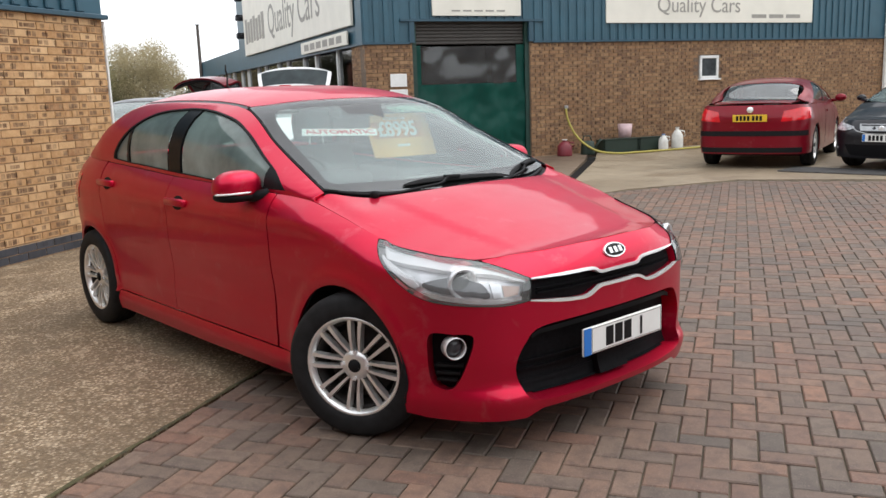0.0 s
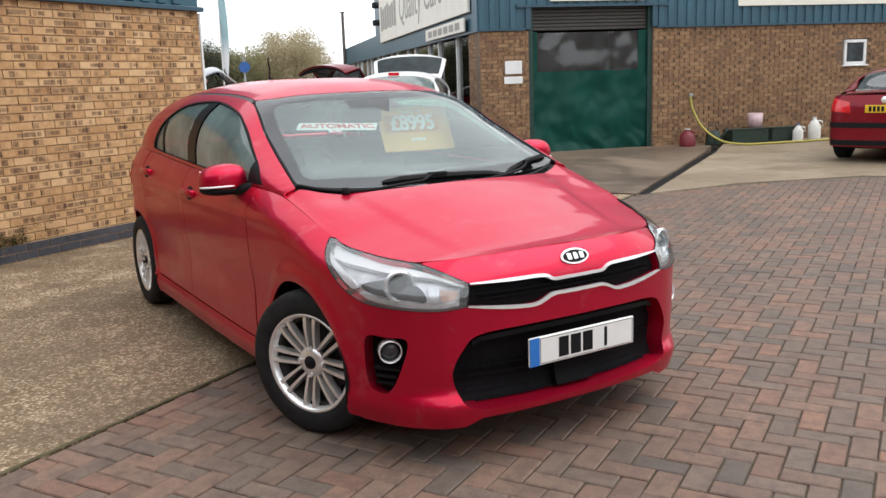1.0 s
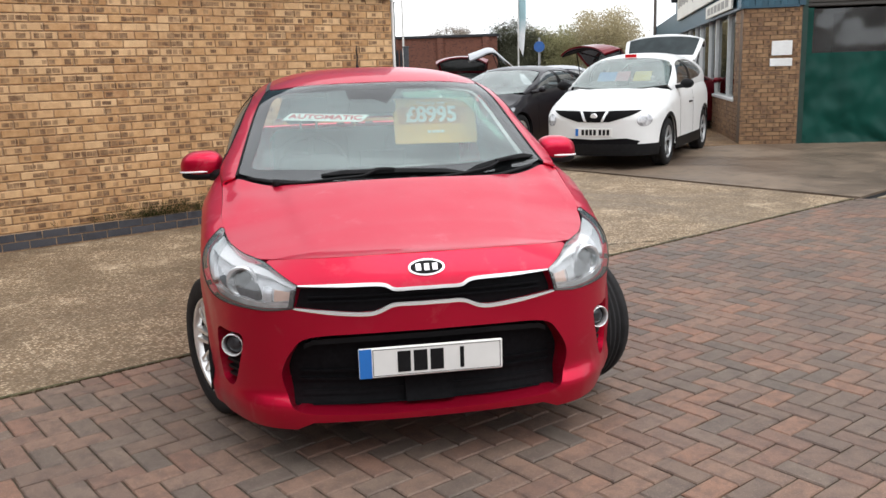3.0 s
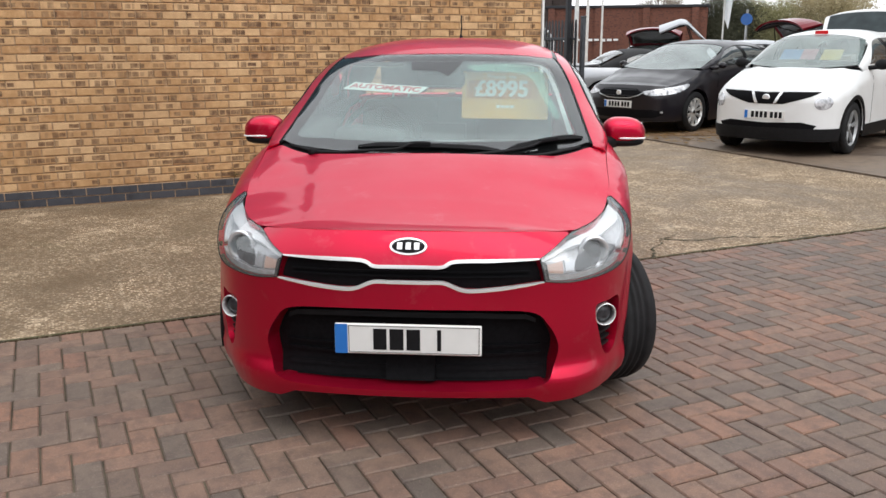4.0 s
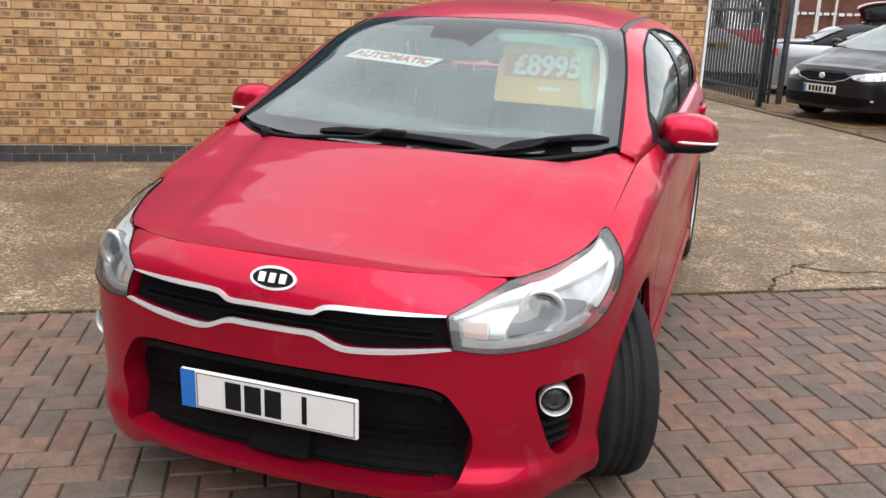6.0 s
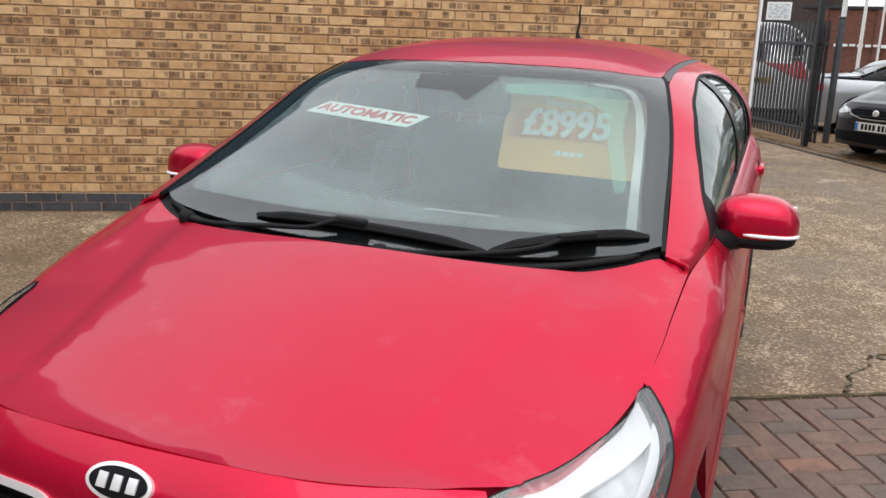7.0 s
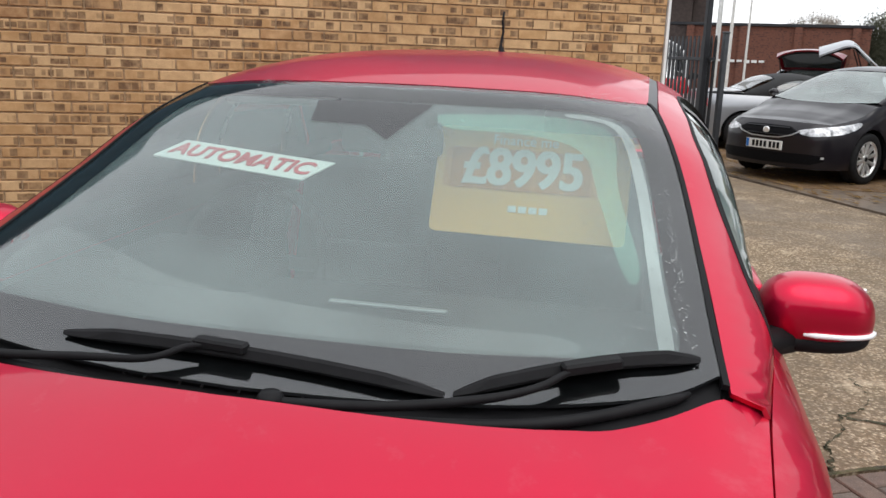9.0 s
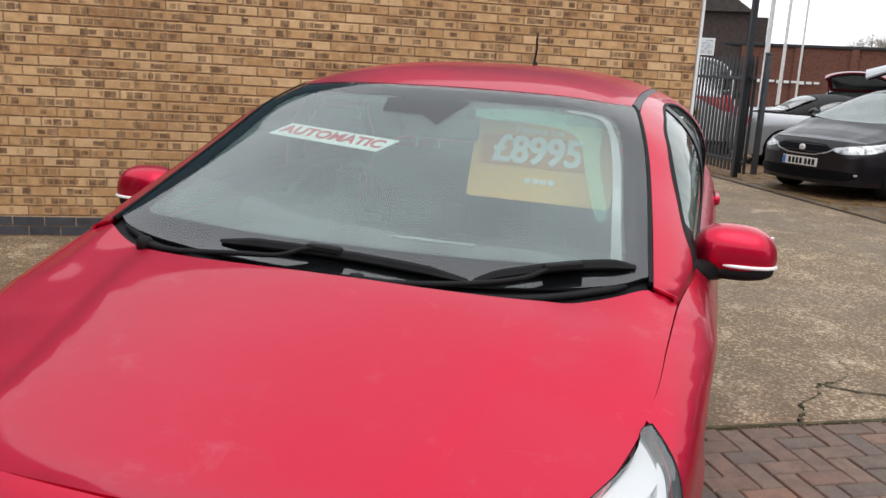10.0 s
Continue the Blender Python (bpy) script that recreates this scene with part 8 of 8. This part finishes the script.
st_m = PB @ card_pose((0.284, -0.812, 1.207), (-0.3975, 0.088, -0.019), (-0.002, -0.082, 0.033))
stick = thing("sticker", "white sticker with red capitals behind the windscreen", "sticker", st_m)
part("strip", prism([(-0.215, -0.042), (0.185, -0.042), (0.215, 0.042), (-0.185, 0.042)], (-0.002, 0.0), "Z"), M_DIGIT, stick)
lettering("lettering", "AUTOMATIC", 0.068, plain("red_lettering", (0.62, 0.03, 0.04), 0.5), stick, Matrix.Translation((0, -0.002, 0.002)), 0.0008, 0.94, 0.0015)


# ---- bricks and paving blocks ----
def lay(x_is_face, y0, y1, z0, courses, face, seed, pick, parent, single, joined, matrix=None):
    """Stretcher bond on a wall face: some bricks as objects, the rest joined."""
    rnd = random.Random(seed)
    me = brick_mesh(0.021, BRICK - 0.011, COURSE - 0.011)
    me.materials.append(single)
    rest = []
    n = 0
    for c in range(courses):
        z = z0 + (c + 0.5) * COURSE
        y = y0 - (BRICK / 2 if c % 2 else 0)
        while y < y1:
            a, b = max(y, y0), min(y + BRICK, y1)
            mid, ln = (a + b) / 2, b - a - 0.011
            y += BRICK
            if ln < 0.03:
                continue
            out = rnd.uniform(-0.002, 0.002)
            if pick(mid, z) and ln > BRICK - 0.02 and n < 300:
                ob = new("brick", me)
                ob.parent = parent
                ob.location = (face - 0.0105 + out, mid, z)
                n += 1
            else:
                rest.append(((face - 0.0105 + out, mid, z), (0.0105, ln / 2, (COURSE - 0.011) / 2), 0.0))
    return rest


rest = lay(True, -3.0, WALL_END, 0.16, 28, WALL_X, 1, lambda y, z: 2.2 < y < 4.65, wall, M_BRICK[0], M_BRICK[1])
tagged(join_boxes("bricks", rest, M_BRICK[1], wall), kind="stuff")
plinth = []
rnd = random.Random(4)
for c in range(2):
    y = -3.0 - (0.11 if c else 0)
    while y < WALL_END - 0.05:
        b = min(y + BRICK, WALL_END)
        plinth.append(((WALL_X + 0.012, (y + b) / 2, 0.01 + (c + 0.5) * COURSE + rnd.uniform(-0.001, 0.001)), (0.014, (b - y) / 2 - 0.005, COURSE / 2 - 0.005), 0.0))
        y += BRICK
tagged(join_boxes("plinth_bricks", plinth, M_BLUEBRICK, wall), kind="stuff")
part("plinth_core", box((WALL_X - 0.012, -3, -0.1), (WALL_X + 0.018, WALL_END - 0.01, 0.155)), M_MORTAR, wall)


def lay_ws(x0, x1, z0, courses, seed):
    rnd = random.Random(seed)
    out = []
    for c in range(courses):
        z = z0 + (c + 0.5) * COURSE
        x = x0 - (BRICK / 2 if c % 2 else 0)
        while x < x1:
            a, b = max(x, x0), min(x + BRICK, x1)
            x += BRICK
            if b - a < 0.04 or (c * COURSE + z0 > WZ - 0.05 and c * COURSE + z0 < WZ + 0.47 and a < WX + 0.24 and b > WX - 0.24):
                continue
            out.append((((a + b) / 2, 0.0105 + rnd.uniform(-0.002, 0.002), z), ((b - a) / 2 - 0.0055, 0.0105, COURSE / 2 - 0.0055), 0.0))
    return out


tagged(join_boxes("bricks", lay_ws(0, D0 - 0.06, 0.0, 31, 2) + lay_ws(D1 + 0.06, 14.0, 0.0, 31, 3), M_BRICK2, ws), kind="stuff")
pier = [((x, y - 0.0205, z), h, a) for (x, y, z), h, a in lay_ws(0, 0.9, 0.0, 31, 5)]
pier += [((x, y - 0.0205, z), h, a) for (x, y, z), h, a in lay_ws(0.9, 12, 0.0, 10, 6)]
tagged(join_boxes("bricks", pier, M_BRICK2, side), kind="stuff")

# block paving in herringbone
U = 0.1
gap = 0.0065
bed = bpy.data.objects["pavement_bed"]


def block_mesh(w, h):
    me = bpy.data.meshes.new("block")
    k = 0.005
    co = [(sx * w / 2, sy * h / 2, -0.05) for sx, sy in ((-1, -1), (1, -1), (1, 1), (-1, 1))]
    co += [(sx * w / 2, sy * h / 2, -k) for sx, sy in ((-1, -1), (1, -1), (1, 1), (-1, 1))]
    co += [(sx * (w / 2 - k), sy * (h / 2 - k), 0) for sx, sy in ((-1, -1), (1, -1), (1, 1), (-1, 1))]
    fa = [(8, 9, 10, 11)]
    for b in (0, 4):
        fa += [(b + i, b + (i + 1) % 4, b + 4 + (i + 1) % 4, b + 4 + i) for i in range(4)]
    me.from_pydata(co, [], fa)
    return me


bm_h, bm_v = block_mesh(2 * U - gap, U - gap), block_mesh(U - gap, 2 * U - gap)
for q in (bm_h, bm_v):
    q.materials.append(M_PAVER[0])


def far_edge(x):
    return float(np.interp(x, [-2.31, -2.2, -1.4, 0.0, 14], [10.35, 10.5, 11.68, 12.88, 12.9]))


rnd = random.Random(9)
co, fa = [], []
tmpl = {True: np.array([v.co for v in bm_h.vertices]), False: np.array([v.co for v in bm_v.vertices])}
polys = [tuple(p.vertices) for p in bm_h.polygons]
made = 0
for i in range(-40, 166):
    for j in range(-40, 140):
        kk = (i - j) % 4
        if kk == 0:
            cx, cy, hor = EDGE_X + (i + 1) * U + 0.012, (j + 0.5) * U, True
        elif kk == 2:
            cx, cy, hor = EDGE_X + (i + 0.5) * U + 0.012, j * U, False
        else:
            continue
        hw, hh = (U, U / 2) if hor else (U / 2, U)
        if cx + hw < EDGE_X + 0.03 or cy < -3.9 or cx > 14 or cy + hh > far_edge(cx):
            continue
        lo = max(cx - hw, EDGE_X + 0.006)
        dz = -0.001 + rnd.uniform(-0.002, 0.002) - 0.006 * max(0.0, noise.noise(Vector((cx * 0.6, cy * 0.6, 0))))
        cutoff = cx - hw < EDGE_X + 0.006
        if made < 300 and -1.7 < cx < 0.9 and 0.95 < cy < 3.4 and not cutoff:
            ob = new("block", bm_h if hor else bm_v)
            ob.parent = bed
            ob.location = (cx, cy, dz)
            ob.rotation_euler = (rnd.uniform(-0.006, 0.006), rnd.uniform(-0.006, 0.006), rnd.uniform(-0.006, 0.006))
            made += 1
        else:
            V = tmpl[hor].copy()
            V[:, 2] += V[:, 0] * rnd.uniform(-0.006, 0.006) * (V[:, 2] > -0.04) + V[:, 1] * rnd.uniform(-0.006, 0.006) * (V[:, 2] > -0.04)
            V += (cx, cy, dz)
            V[:, 0] = np.maximum(V[:, 0], lo)
            b = len(co)
            co += V.tolist()
            fa += [tuple(b + q for q in p) for p in polys]
me = bpy.data.meshes.new("blocks")
me.from_pydata(co, [], fa)
me.materials.append(M_PAVER[1])
blocks = new("blocks", me)
blocks.parent = bed
tagged(blocks, kind="stuff")

# cracks in the slab
for pts in ([(-2.33, 6.02), (-2.45, 6.12), (-2.52, 6.16), (-2.62, 6.32), (-2.73, 6.40), (-2.78, 6.55), (-2.90, 6.70), (-3.1, 6.78)], [(-2.73, 6.42), (-2.6, 6.62), (-2.58, 6.9), (-2.45, 7.2), (-2.34, 7.6)]):
    bm = bmesh.new()
    rows = []
    for i, (x, y) in enumerate(curve(pts, 6)):
        w = 0.006 * (1.3 + math.sin(i * 2.1)) * (1 - 0.5 * i / (len(pts) * 6))
        jx, jy = 0.012 * math.sin(i * 3.7), 0.012 * math.cos(i * 2.9)
        rows.append([bm.verts.new((x + jx - w, y + jy + w * 0.6, 0.004)), bm.verts.new((x + jx + w, y + jy - w * 0.6, 0.004))])
    for a, b in zip(rows, rows[1:]):
        bm.faces.new((a[0], a[1], b[1], b[0]))
    cr = part("crack", bm, plain("mossy_crack", (0.045, 0.042, 0.02), 0.95, vary=0.4, scale=40))
    tagged(cr, "dark mossy crack across the gravel concrete", "crack", kind="structure")

# moss grown over the foot of the wall
rnd = random.Random(61)
cen = [(WALL_X + 0.03, 4.66 + rnd.gauss(0, 0.30), 0.16 + abs(rnd.gauss(0, 0.055))) for _ in range(160)]
co, fa = leaf_cloud(rnd, cen, 5200, 0.008, 0.022)
co = [(WALL_X + 0.028 + 0.35 * (x - WALL_X - 0.03), y, max(0.158, z)) for x, y, z in co]
me = bpy.data.meshes.new("wall_moss")
me.from_pydata(co, [], fa)
me.materials.append(leaf_material("dark_wall_moss", (0.022, 0.028, 0.012), (0.075, 0.075, 0.03)))
moss = new("wall_moss", me)
moss.parent = wall
tagged(moss, "dark green moss on the wall foot", kind="stuff")

# mossy joint between the slab and the paving
k = Mat("mossy_joint")
k.put("Base Color", k.ramp(k.noise(7.0, 5, 0.7, vec=k.world_pos()), (0.38, (0.035, 0.03, 0.02)), (0.55, (0.07, 0.065, 0.025)), (0.7, (0.15, 0.11, 0.07)))).put("Roughness", 0.95)
k.bump(k.noise(60.0, 4), 0.8, 0.01)
bm = bmesh.new()
rnd = random.Random(51)
rows = []
for i in range(0, 290):
    y = -3.9 + i * 0.05
    if y > 10.4:
        break
    a, b = 0.012 + 0.02 * max(0.0, noise.noise(Vector((y * 2.2, 0, 0)))) + rnd.uniform(0, 0.006), 0.006 + rnd.uniform(0, 0.004)
    rows.append([bm.verts.new((EDGE_X - a, y, 0.0035)), bm.verts.new((EDGE_X, y, 0.006)), bm.verts.new((EDGE_X + b, y, 0.0035))])
for a, b in zip(rows, rows[1:]):
    for q in range(2):
        bm.faces.new((a[q], a[q + 1], b[q + 1], b[q]))
tagged(part("joint_moss", bm, k.m), "dark mossy joint between slab and block paving", "joint", kind="structure")
